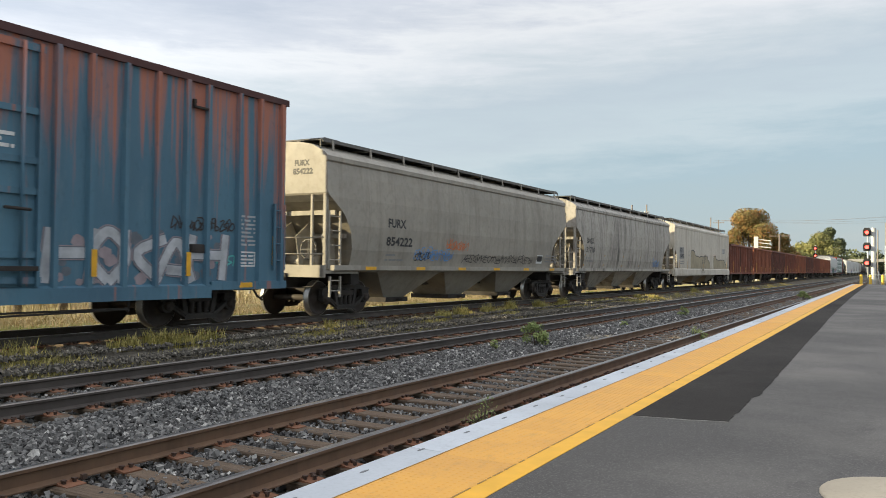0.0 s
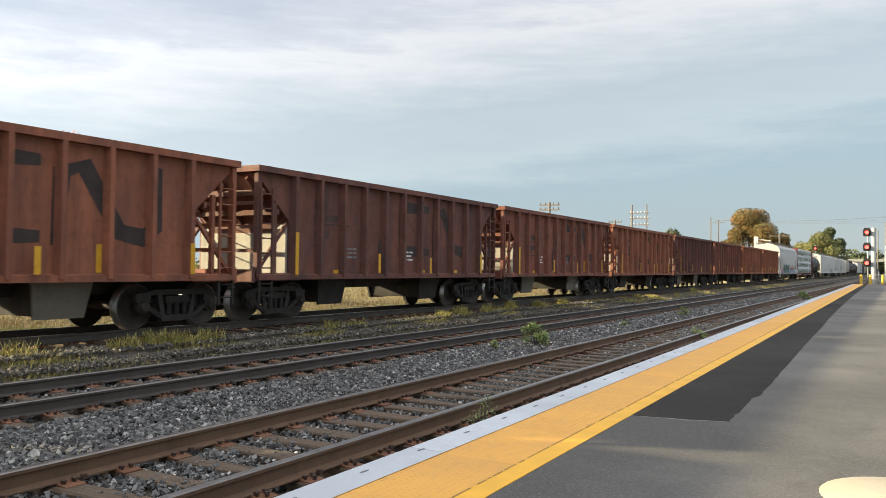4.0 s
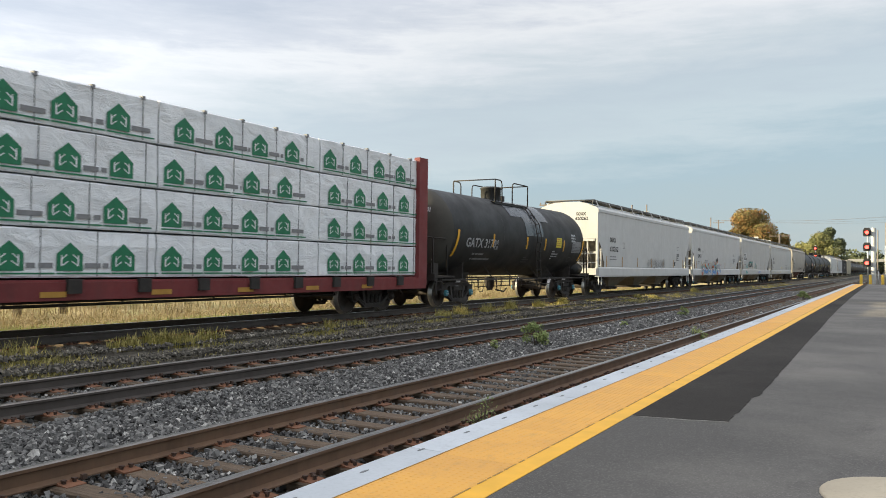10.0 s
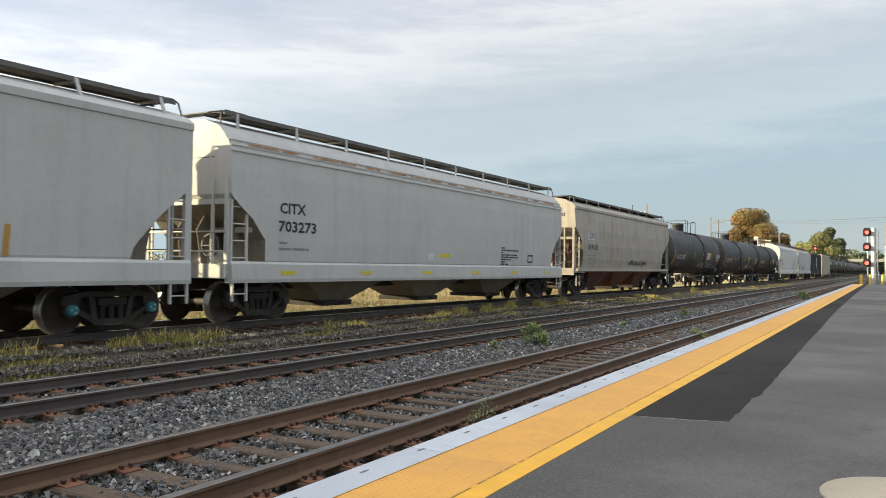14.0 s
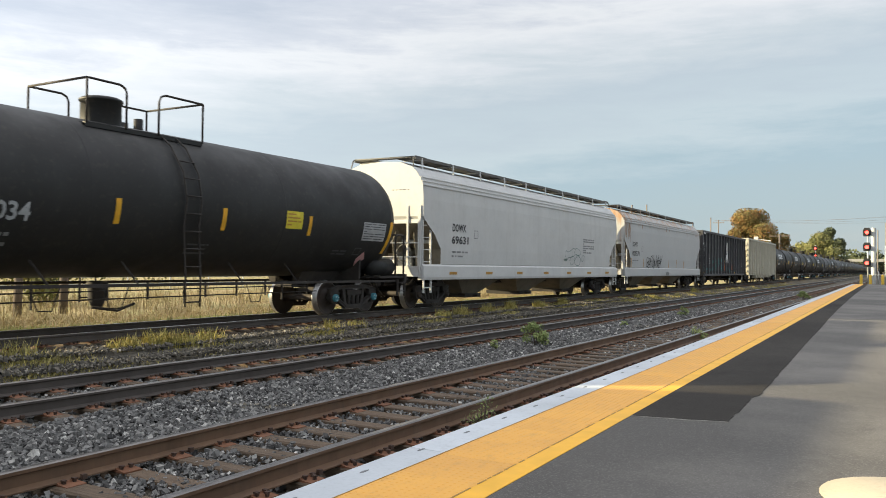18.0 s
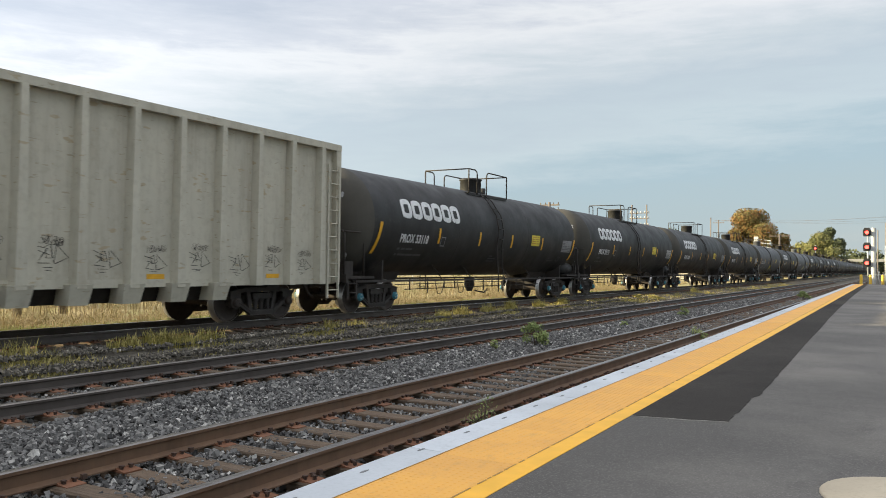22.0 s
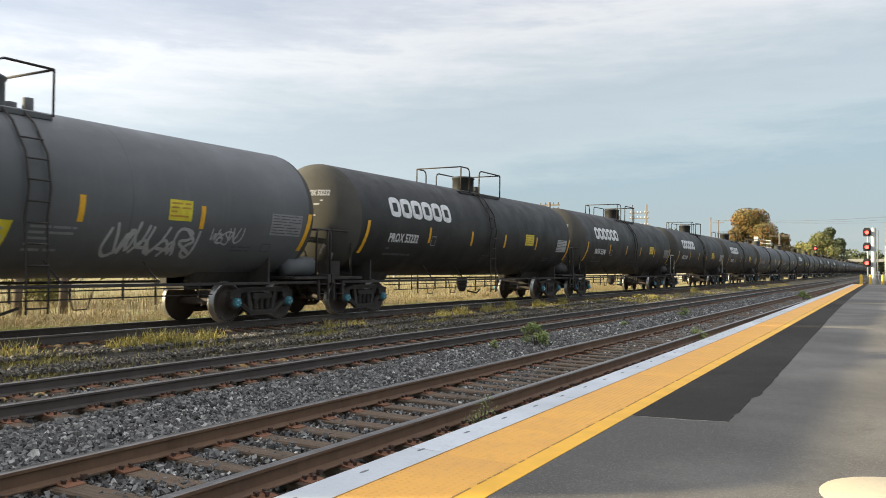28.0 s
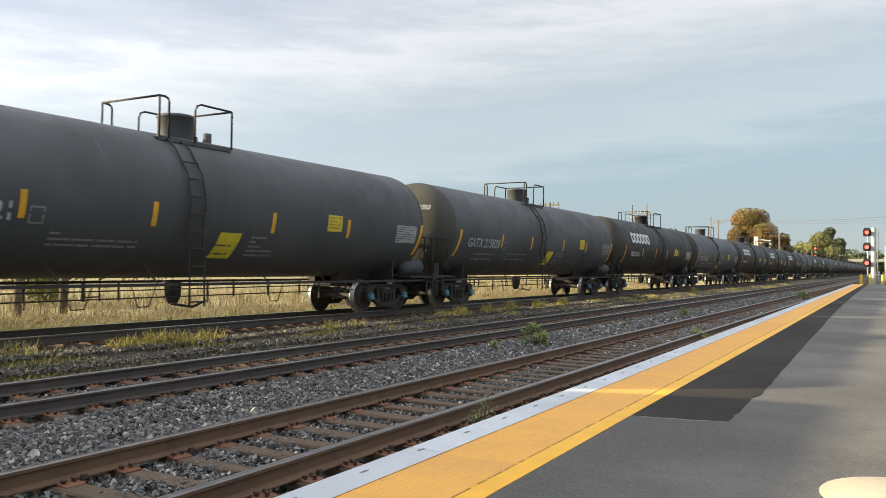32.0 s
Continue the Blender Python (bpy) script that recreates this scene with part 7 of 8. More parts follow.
def gondolas():
    w, h, s, o = gondola(443.7, 462.65, COALBLACK, "charcoal high-sided gondola wagon with teal graffiti", 15, False, "AIMX", "20196", CHALK, 1, 4.28, 1.2, 1.15)
    s.stencil(-h + 1.8, -h + 2.08, 3.12, 3.38, 0.03, FAINT)
    for i, (a, b) in enumerate(((3.80, 4.55), (4.98, 5.73), (6.17, 6.90), (7.36, 8.10))):
        s.form(FORMS["KBPS"[i]], -h + a, -h + b, 1.12, 2.32, 0.24, (INK, MINT, TEAL, TEAL, MINT), (0.3, 0.75), 0.02, 0.025, 0.04, 0.008, "teal graffiti letter", 101 + i)
    for y in (8.92, 12.45):
        g = Geo()
        for rr, slot, off in ((0.40, 0, 0.006), (0.20, 1, 0.009), (0.16, 2, 0.012)):
            g.add([s.place(-h + y + rr * math.cos(t), 1.55 + rr * 1.1 * math.sin(t), off) for t in [k * math.pi / 10 for k in range(20)]], [tuple(range(20))], slot)
        part("graffiti_disc", g, [ORANGE, TEAL, CHALK], w, "orange and teal graffiti disc")
        s.tag(-h + y - 0.3, -h + y + 0.3, 1.98, 2.25, GOLD, 0.06, 7, 3)
    for i, y in enumerate((0.6, 1.7, 3.0, 10.0, 11.2, 14.0)):
        s.tag(-h + y, -h + y + 0.5, 1.12, 1.5, TEAL, 0.05, 130 + i, 2)
    # the white emblem as plain slabs
    g = Geo()
    for ring in ([(12.35, 2.72), (12.62, 2.72), (12.80, 3.35), (13.05, 3.35), (13.05, 2.95), (13.3, 2.95), (13.3, 3.65), (12.65, 3.65)],
                 [(12.95, 2.55), (13.35, 2.55), (13.35, 2.68), (13.25, 2.68), (13.25, 2.82), (13.35, 2.82), (13.35, 2.92), (12.95, 2.92)],
                 [(12.05, 1.95), (12.35, 1.95), (12.42, 2.35), (12.85, 2.05), (13.25, 2.35), (13.35, 1.95), (13.75, 1.95), (13.45, 2.62), (12.3, 2.62)]):
        g.add([s.place(-h + 9.0 + (y - 12.05) * 0.72, z - 0.02, 0.140) for y, z in ring], [tuple(range(len(ring)))])
    part("emblem", g, CHALK, w, "white painted emblem of plain slabs")
    for y in (0.7, 2.75, 11.0, 13.8, 16.8):
        s.quad(-h + y, -h + y + 0.42, 1.05, 1.17, YELLOW, "reflector_strip")
    s.quad(-h + 0.7, -h + 1.15, 1.18, 1.30, YELLOW, "reflector_strip")
    s.bars(-h + 2.8, 2.15, 0.5, 4, 0.12, 0.08, CHALK, 3)
    s.bars(-h + 17.3, 1.9, 0.5, 3, 0.12, 0.05, CHALK, 4)
    g = Geo()
    g.bar((1.585, -h + 0.1, 4.10), (1.585, -h + 0.75, 4.05), 0.03, 0.10)
    part("grab_iron", g, CHALK, w, "white grab iron")
    w, h, s, o = gondola(464.55, 484.0, BEIGE, "beige high-sided gondola wagon with ribbed sides", 16, True, "AIMX", "15023", INK, 2, 4.46, 1.6, 0.75)
    s.stencil(-h + 2.6, -h + 2.85, 2.85, 3.2, 0.025, FAINT)
    for i in range(15):
        # scratchy black scribbles, one to a panel between the posts, each with a pointed end
        r = random.Random(150 + i)
        y, z, k = -h + 1.98 + 1.14 * i, 1.20 + r.uniform(-0.02, 0.14), r.uniform(0.8, 1.1)
        g = Geo()
        for line in ([(0.0, 0.30), (0.20, 0.24), (0.10, 0.13), (0.02, 0.04), (0.26, 0.02)], [(0.14, 0.28), (0.24, 0.32), (0.28, 0.12), (0.16, 0.12), (0.14, 0.26)], [(0.34, 0.33), (0.58, 0.10), (0.36, 0.0), (0.32, 0.03), (0.34, 0.33)],
                     [(0.02, 0.22), (0.24, 0.15)], [(0.10, -0.04), (0.30, -0.05)], [(0.14, -0.09), (0.27, -0.09)]):
            s.ribbon(g, [(y + a * k + r.uniform(-0.03, 0.03), z + b * k + r.uniform(-0.02, 0.02)) for a, b in line], 0.017, 0.004)
        part("graffiti_tag", g, INK, w, "scratchy black scribble")
        if i % 3:
            s.tag(y + 0.04, y + 0.48, z + 0.34, z + 0.50, SMUDGE, 0.008, 180 + i, 3)
    for i in (0, 2, 4, 7, 10, 13):
        s.quad(-h + 2.02 + 1.14 * i, -h + 2.46 + 1.14 * i, 1.01, 1.12, YELLOW, "reflector_strip", 0.009)
    s.quad(-h + 2.62, -h + 2.95, 1.75, 2.05, CHALK, "notice_panel", 0.004)


def box_wagon():
    w, half = begin("box_wagon", -3.2, 14.75, "rust-streaked blue box wagon with white graffiti", "box wagon", "")
    lo, top = 0.62, 5.30
    g = Geo()
    g.prism([(-1.50, lo + 0.25), (1.50, lo + 0.25), (1.50, top - 0.18), (1.44, top - 0.06), (0, top + 0.08), (-1.44, top - 0.06), (-1.50, top - 0.18)], "y", -half, half)
    part("body", g, BOXBLUE, w)
    g = Geo()
    g.prism([(1.46, top - 0.20), (1.57, top - 0.20), (1.57, top - 0.06), (0.0, top + 0.14), (-1.57, top - 0.06), (-1.57, top - 0.20), (-1.46, top - 0.20), (0, top + 0.06)], "y", -half - 0.03, half + 0.03)
    part("roof", g, MAROON, w)
    g = Geo()
    g.prism([(1.40, lo), (1.58, lo), (1.58, lo + 0.26), (1.50, lo + 0.30), (1.40, lo + 0.30)], "y", -half + 2.4, 6.6)
    g.prism([(1.40, lo + 0.16), (1.58, lo + 0.16), (1.58, lo + 0.34), (1.40, lo + 0.34)], "y", 6.6, half)
    both_ways("side_sill", g, BOXBLUE, w)
    stake = shared("side_stake:box", lambda: Geo().prism([(1.498, -0.075), (1.59, -0.045), (1.59, 0.045), (1.498, 0.075)], "z", lo + 0.25, top - 0.19), BOXBLUE)
    for y in (2.98, 3.66, 4.41, 5.15, 5.90, 6.48, 7.40, 8.07, 8.80, -2.1, -3.0, -4.0, -5.2, -6.4, -7.6):
        part("side_stake", stake, None, w, "", (0, y, 0))
    for s in (-1, 1):
        for i in range(5):
            e = Geo()
            z = 1.3 + 0.8 * i
            e.prism([(s * half, z - 0.2), (s * (half + 0.06), z), (s * half, z + 0.2)], "x", -1.4, 1.4)
            part("end_rib", e, BOXBLUE, w)
    side = Side(w, lambda z: 1.502)
    g = Geo()
    g.box(1.50, 1.60, 6.05, 6.42, 4.56, 4.60)
    g.box(1.50, 1.56, 6.05, 6.12, 4.60, 4.74)
    part("roof_bracket", g, UNDER, w)
    g = Geo()
    g.box(1.50, 1.545, 6.02, 6.42, 1.56, 1.74)
    g.box(1.50, 1.57, 6.05, 6.14, 1.60, 1.72)
    part("route_board", g, UNDER, w)
    # the plug door with its frame, bars and lock rods
    d = Geo()
    d.box(1.50, 1.55, -1.55, 2.70, lo + 0.3, top - 0.28)
    door = part("door", d, BOXBLUE, w, "blue plug door with rust marks")
    for z in (1.02, 1.45, 2.51, 3.03, 3.86, 4.93):
        b = Geo()
        b.bar((1.57, -1.55, z), (1.57, 2.70, z), 0.06, 0.11)
        part("door_bar", b, BOXBLUE, door)
    for y in (2.62, -1.47):
        b = Geo()
        b.bar((1.57, y, lo + 0.3), (1.57, y, top - 0.28), 0.06, 0.14)
        part("door_frame", b, BOXBLUE, door)
    for y in (2.30, 0.9, -0.5):
        b = Geo()
        b.tube([(1.64, y, lo + 0.3), (1.64, y, top - 0.3)], 0.032, 6)
        part("lock_rod", b, BOXBLUE, door)
    b = Geo()
    b.tube([(1.64, 2.0, 2.22), (1.66, 2.45, 2.20)], 0.03, 6)
    b.box(1.60, 1.68, 1.6, 2.6, 1.18, 1.26)
    part("door_handle", b, UNDER, door)
    side.puffs(2.75, 6.9, 0.98, 1.9, 36, 0.13, (PINKGREY, BOXLINE), 110)
    for i, form in enumerate("HOKAH"):
        a = 2.72 + 0.80 * i
        side.form(FORMS[form], a - 0.05, a + 1.08, 0.88, 2.04 + 0.05 * (i % 2), 0.19, (BOXLINE, PINKGREY, SPRAYGREY, SPRAYGREY), (0.5,), 0.018, 0.02, 0.12, 0.010 + 0.001 * i, "silver graffiti letter on the blue side", 111 + i)
    side.tag(5.54, 7.2, 2.02, 2.30, SMUDGE, 0.03, 112, 7)
    side.tag(6.74, 7.2, 1.30, 1.67, MINT, 0.035, 113, 2)
    out = Side(w, lambda z: 1.605)
    strip_marks(out, (3.72, 5.93), 1.08, 1.57, YELLOW, 0.12)
    strip_marks(side, (8.60,), 1.30, 2.0, YELLOW, 0.10)
    Side(w, lambda z: 1.582).quad(7.42, 7.82, lo + 0.20, lo + 0.31, YELLOW, "reflector_strip")
    side.bars(7.45, 2.38, 0.52, 8, 0.09, 0.045, SILVER, 3)
    side.stencil(7.45, 7.98, 1.28, 1.62, 0.035, CHALK)
    side.bars(7.52, 1.50, 0.40, 3, 0.08, 0.04, CHALK, 4)
    Side(w, lambda z: 1.552).bars(1.45, 3.40, 0.75, 3, 0.10, 0.065, CHALK, 5)
    g = Geo()
    g.box(-0.3, 0.3, -half - 0.2, half + 0.2, 0.70, 1.0)
    part("centre_sill", g, UNDER, w)
    lad = ladder_geo(1.56, half - 0.08, half - 0.42, 1.2, 2.75, 4)
    part("ladder", lad, BOXBLUE, w)
    g = Geo()
    g.tube([(1.45, -half + 3, 0.50), (1.45, 4.6, 0.47)], 0.02, 5)
    g.tube([(1.45, -half + 3, 0.36), (1.45, 4.6, 0.45)], 0.02, 5)
    g.bar((1.45, 4.6, 0.40), (1.45, 4.6, 0.64), 0.04, 0.04)
    part("brake_rod", g, UNDER, w)
    add_couplers(w, -half - 0.3, half + 0.3)
    for s in (-1, 1):
        add_bogie(w, s * (half - 2.2))


def lumber_wagon():
    front, rear = 210.75, 233.75
    w, half = begin("centre_beam_wagon", front, rear, "red centre-beam flat wagon with tall end bulkheads", "flat wagon", "")
    g = Geo()
    g.box(-1.42, 1.42, -half + 0.1, half - 0.1, 0.92, 1.02)
    part("deck", g, DECKRED, w)
    g = Geo()
    g.prism([(1.30, 0.66), (1.50, 0.66), (1.52, 0.98), (1.30, 0.98)], "y", -half + 0.05, half - 0.05)
    both_ways("side_sill", g, DECKRED, w)
    g = Geo()
    g.box(-0.12, 0.12, -half + 0.3, half - 0.3, 1.0, 4.45)
    part("centre_beam", g, DECKRED, w)
    for s in (-1, 1):
        y = s * (half - 0.25)
        g = Geo()
        g.box(-1.45, 1.45, y - 0.06, y + 0.06, 1.0, 4.62)
        part("bulkhead", g, DECKORANGE, w, "orange-red steel bulkhead")
        for x in (-1.40, 1.40):
            p = Geo()
            p.box(x - 0.10, x + 0.10, y - 0.24, y + 0.24, 0.75, 4.66)
            part("bulkhead_post", p, DECKRED, w)
        for i in range(5):
            z = 1.35 + 0.78 * i
            p = Geo()
            p.box(-1.32, 1.32, *sorted((y + s * 0.06, y + s * 0.26)), z - 0.10, z + 0.10)
            part("bulkhead_rib", p, DECKORANGE, w)
        lad = ladder_geo(1.20, y + s * 0.10, y + s * 0.28, 1.0, 4.4, 9)
        both_ways("ladder", lad, DECKORANGE, w)
        b = Geo()
        b.box(-1.3, 1.3, s * (half - 2.3) - 0.2, s * (half - 2.3) + 0.2, 0.70, 0.92)
        part("body_bolster", b, UNDER, w)
    for i in range(14):
        y = -half + 1.6 + (2 * half - 3.2) * i / 13
        if 2.4 < y + half < 5.2:
            continue
        p = Geo()
        p.box(1.50, 1.58, y - 0.14, y + 0.14, 0.78, 1.04)
        part("strap_winch", p, UNDER, w)
    side = Side(w, lambda z: 1.522)
    for i in range(7):
        y = -half + 5.4 + 2.35 * i
        side.quad(y, y + 0.5, 0.72, 0.82, OCHRE, "reflector_strip")
    side.quad(-half + 0.2, -half + 1.5, 0.66, 0.86, OCHRE, "reflector_strip", 0.03)
    side.text("AOK", -half + 2.55, 0.72, 0.20, CHALK, 0.6)
    side.text("29235", -half + 3.9, 0.72, 0.20, CHALK, 0.95)
    Side(w, lambda z: 1.50).stencil(-half + 0.10, -half + 0.40, 2.95, 3.25, 0.03, CHALK)
    pts, faces = letters("AOK 29235", 0.17, 1.05)
    g = Geo()
    g.add([(0.1 + a, -half - 0.02 - 0.0, 3.75 + b) for a, b in pts], faces)
    part("end_lettering", g, CHALK, w)
    g = Geo()
    g.tube([(1.0, -half + 4, 0.55), (1.0, half - 4, 0.55)], 0.03, 5)
    for i in range(6):
        y = -half + 5 + 2.4 * i
        g.bar((1.0, y, 0.55), (1.0, y, 0.95), 0.04, 0.04)
    part("brake_rod", g, UNDER, w)
    g = Geo()
    g.box(-0.3, 0.3, -half - 0.2, half + 0.2, 0.55, 0.92)
    part("centre_sill", g, UNDER, w)
    add_couplers(w, -half - 0.2, half + 0.2)
    for s in (-1, 1):
        add_bogie(w, s * (half - 2.3))
    # wrapped lumber: five stacks of four tiers on each side of the beam
    mid = (front + rear) / 2
    lengths = [(-half + 0.52, -half + 4.66), (-half + 4.70, -half + 9.0), (-half + 9.04, -half + 12.64), (-half + 12.68, -half + 17.78), (-half + 17.82, half - 0.50)]
    r = random.Random(4)
    for a, b in lengths:
        for t in range(4):
            z0 = 1.06 + 0.885 * t
            for s in (1, -1):
                n = max(3, int((b - a) / 0.25))
                g = Geo()
                # sheet drawn over the load, sagging a little between the boards
                rows = [(0.16, 0.0), (1.36, 0.0), (1.375, 0.03), (1.372, 0.30), (1.378, 0.58), (1.37, 0.825), (1.33, 0.855), (0.16, 0.86)]
                for i in range(n + 1):
                    y = a + (b - a) * i / n
                    for j, (x, z) in enumerate(rows):
                        jig = 0.034 * noise.noise(Vector((y * 1.7 + z * 2.0, z * 3.0, t * 5.0 + s))) if 1 < j < 7 else 0.0
                        g.v.append((s * (x + jig), y, z + 0.3 * jig))
                m = len(rows)
                for i in range(n):
                    for j in range(m):
                        q = (i * m + j, i * m + (j + 1) % m, (i + 1) * m + (j + 1) % m, (i + 1) * m + j)
                        g.f.append(q[::-1] if s > 0 else q)
                g.f += [tuple(range(m)), tuple(range(n * m, n * m + m))[::-1]]
                g.s, g.k = [0] * len(g.f), [False] * len(g.f)
                ob = thing("lumber_pack", g, WRAP, "bundle of lumber in white wrapping with green marks", "lumber", (TRAIN_X, mid, TRAIN_Z + z0), "lumber on the flat wagon")
                TRAIN.append((ob, mid))
                if s < 0:
                    continue
                face = Side(ob, lambda z: 1.392)
                k = a + r.uniform(0.05, 0.40)
                while k + 0.56 < b:
                    mark = Geo()
                    mark.add([face.place(k + y, z, 0.004) for y, z in ((0, 0.12), (0.52, 0.12), (0.52, 0.42), (0.26, 0.63), (0, 0.42))], [tuple(range(5))])
                    for side in (-1, 1):
                        for line in ([(0.165, 0.40), (0.165, 0.31), (0.165, 0.20)], [(0.16, 0.21), (0.04, 0.29)], [(0.16, 0.33), (0.06, 0.41)]):
                            face.ribbon(mark, [(k + 0.26 + side * y, z) for y, z in line], 0.034, 0.007, 1)
                    part("printed_mark", mark, [WRAPGREEN, WRAP], ob, "green printed house shape with white strokes")
                    band = Geo()
                    band.add([face.place(k + y, z, 0.004) for y, z in ((0.0, 0.06), (1.10, 0.06), (1.10, 0.09), (0.0, 0.09))], [(0, 1, 2, 3)])
                    part("printed_band", band, WRAPGREEN, ob)
                    if k + 1.15 < b:
                        face.w = ob
                        face.bars(k + 0.56, 0.17, 0.50, 1, 0.1, 0.09, FAINT, int(k * 10))
                    strap = Geo()
                    strap.box(1.378, 1.397, k + 0.82, k + 0.828, 0.02, 0.85)
                    if t == 3:
                        strap.box(1.30, 1.405, k + 0.785, k + 0.865, 0.80, 0.875)
                    part("strap", strap, FAINT, ob)
                    k += 1.13


# ---------------------------------------------------------------- tank wagons


def tank_wagon(front, rear, mat, label, mark="", number="", emblem=False, caps=None, R=1.57, zc=2.60, seed=1, hatch=0.0, rail=(-1.45, 1.6, 0.6, 1.5), rung=1.4, end_caps=True, extra=None, group="tank wagons", shell_inset=0.34, reflect=None, pink=False):
    w, half = begin("tank_wagon", front, rear, label, "tank wagon", group)
    bog = 2.0 if emblem else 2.2
    sh = half - shell_inset
    # shell with dished heads
    prof = [(-sh, 0.0)]
    d = 0.78
    for i in range(1, 11):
        t = i / 10 * math.pi / 2
        prof.append((-sh + d * (1 - math.cos(t)), R * math.sin(t) ** 0.92))
    prof = prof + [(-sh + d + (2 * sh - 2 * d) * k / 6, R) for k in range(1, 6)] + [(-a, r) for a, r in prof[1:][::-1]] + [(sh, 0.0)]
    g = Geo()
    g.lathe(prof[10:-10], 48, "y", (0, 0, zc))
    part("shell", g, mat, w)
    # the heads have their own grey, apart from the shell's paint
    for rows in (prof[:11], prof[-11:]):
        g = Geo()
        g.lathe(rows, 48, "y", (0, 0, zc))
        part("head", g, TANKHEAD, w, "plain grey dished tank head")
    for y in (-0.33 * sh, 0.33 * sh):
        g = Geo()
        g.lathe([(y - 0.02, R), (y - 0.012, R + 0.002), (y + 0.012, R + 0.002), (y + 0.02, R)], 48, "y", (0, 0, zc))
        part("weld_seam", g, mat, w)
    surf = lambda z: math.sqrt(max(R * R - (z - zc) ** 2, 0.01))
    side = Side(w, surf)
    # top fittings: manway, platform and railing
    top = zc + R
    g = Geo()
    g.lathe([(top - 0.1, 0.40), (top + 0.42, 0.40), (top + 0.44, 0.43), (top + 0.48, 0.43), (top + 0.52, 0.36), (top + 0.53, 0.0)], 24, "z", (0, hatch, 0))
    part("manway", g, mat, w)
    g = Geo()
    g.lathe([(top - 0.05, 0.10), (top + 0.22, 0.10), (top + 0.24, 0.0)], 10, "z", (0.1, hatch + 0.85, 0))
    g.lathe([(top - 0.05, 0.14), (top + 0.15, 0.14), (top + 0.17, 0.0)], 10, "z", (-0.25, hatch + 0.7, 0))
    part("valve", g, mat, w)
    y0, y1 = hatch + rail[0], hatch + rail[1]
    for s in (-1, 1):
        plat = Geo()
        plat.prism([(s * 0.48, top - 0.17), (s * 0.89, top - 0.17), (s * 0.89, top - 0.26), (s * 0.86, top - 0.26), (s * 0.86, top - 0.20), (s * 0.48, top - 0.20)][:: s], "y", y0, y1)
        part("top_platform", plat, mat, w)
    for y in (y0 + 0.1, hatch, y1 - 0.1):
        plat = Geo()
        plat.bar((-0.86, y, top - 0.23), (0.86, y, top - 0.23), 0.06, 0.06)
        part("platform_bearer", plat, mat, w)
    hi = top + 0.66
    for s in (-1, 1):
        x = s * 0.90
        for a, b, k in ((y0, y0 + rail[2], 1), (y1, y1 - rail[3], -1)):
            g = Geo()
            c = min(0.16, 0.4 * abs(b - a))
            g.tube([(x, a, top - 0.2), (x, a, hi - 0.02), (x, a + 0.03 * k, hi), (x, b - c * k, hi), (x, b - 0.3 * c * k, hi - 0.3 * c), (x, b, hi - c), (x, b, top - 0.2)], 0.024, 6)
            part("railing", g, UNDER, w)
    for y in (y0, y1):
        g = Geo()
        g.tube([(-0.9, y, hi), (0.9, y, hi)], 0.024, 6)
        part("railing", g, UNDER, w)
    # ladder down the side, following the shell
    for s in (1, -1):
        g = Geo()
        yl = hatch + rung
        zs = [top - 0.2, zc + 1.15, zc + 0.6, zc, zc - 0.5]
        for dy in (-0.2, 0.2):
            pts = [(s * (surf(z) + 0.09 if z < top - 0.3 else 0.88), yl + dy, z) for z in zs] + [(s * (R + 0.08), yl + dy, 1.0), (s * (R + 0.08), yl + dy, 0.45)]
            g.tube(pts, 0.022, 5)
        for k in range(9):
            z = 0.55 + 0.36 * k
            x = surf(z) + 0.09 if z > zc else R + 0.08
            g.tube([(s * x, yl - 0.2, z), (s * x, yl + 0.2, z)], 0.016, 5)
        part("ladder", g, UNDER, w)
    # sill pipe along the bottom, saddles, stub sills
    for s in (-1, 1):
        g = Geo()
        g.bar((s * 1.30, -half + 0.5, 0.90), (s * 1.30, half - 0.5, 0.90), 0.10, 0.06)
        part("side_rail", g, UNDER, w)
    g = Geo()
    for s in (-1, 1):
        yb = s * (half - bog)
        g = Geo()
        g.prism([(-0.45, 0.86), (0.45, 0.86), (0.65, 1.20), (-0.65, 1.20)], "y", *sorted((s * (half - 1.0), s * (half - 3.9))))
        part("shell_cradle", g, UNDER, w)
        g = Geo()
        g.prism([(-1.25, 0.86), (1.25, 0.86), (1.26, 1.50), (1.02, 1.30), (0.6, 1.13), (-0.6, 1.13), (-1.02, 1.30), (-1.26, 1.50)], "y", yb - 0.03, yb + 0.03)
        part("saddle", g, UNDER, w)
        g = Geo()
        y0, y1 = sorted((s * (half + 0.05), s * (half - 3.9)))
        g.box(-0.28, 0.28, y0, y1, 0.74, 1.05)
        y0, y1 = sorted((s * (half - 0.05), s * (half - 1.4)))
        g.box(-1.38, 1.38, y0, y1, 0.98, 1.04)
        g.box(-1.42, 1.42, *sorted((s * (half - 0.02), s * (half - 0.14))), 0.88, 1.10)
        part("stub_sill", g, UNDER, w)
        g = Geo()
        g.tube([(1.32, s * (half - 0.06), 1.05), (1.32, s * (half - 0.06), 2.20), (1.26, s * (half - 0.06), 2.27), (-1.26, s * (half - 0.06), 2.27), (-1.32, s * (half - 0.06), 2.20), (-1.32, s * (half - 0.06), 1.05)], 0.028, 6)
        gone = 0.92 if s < 0 else 0.55
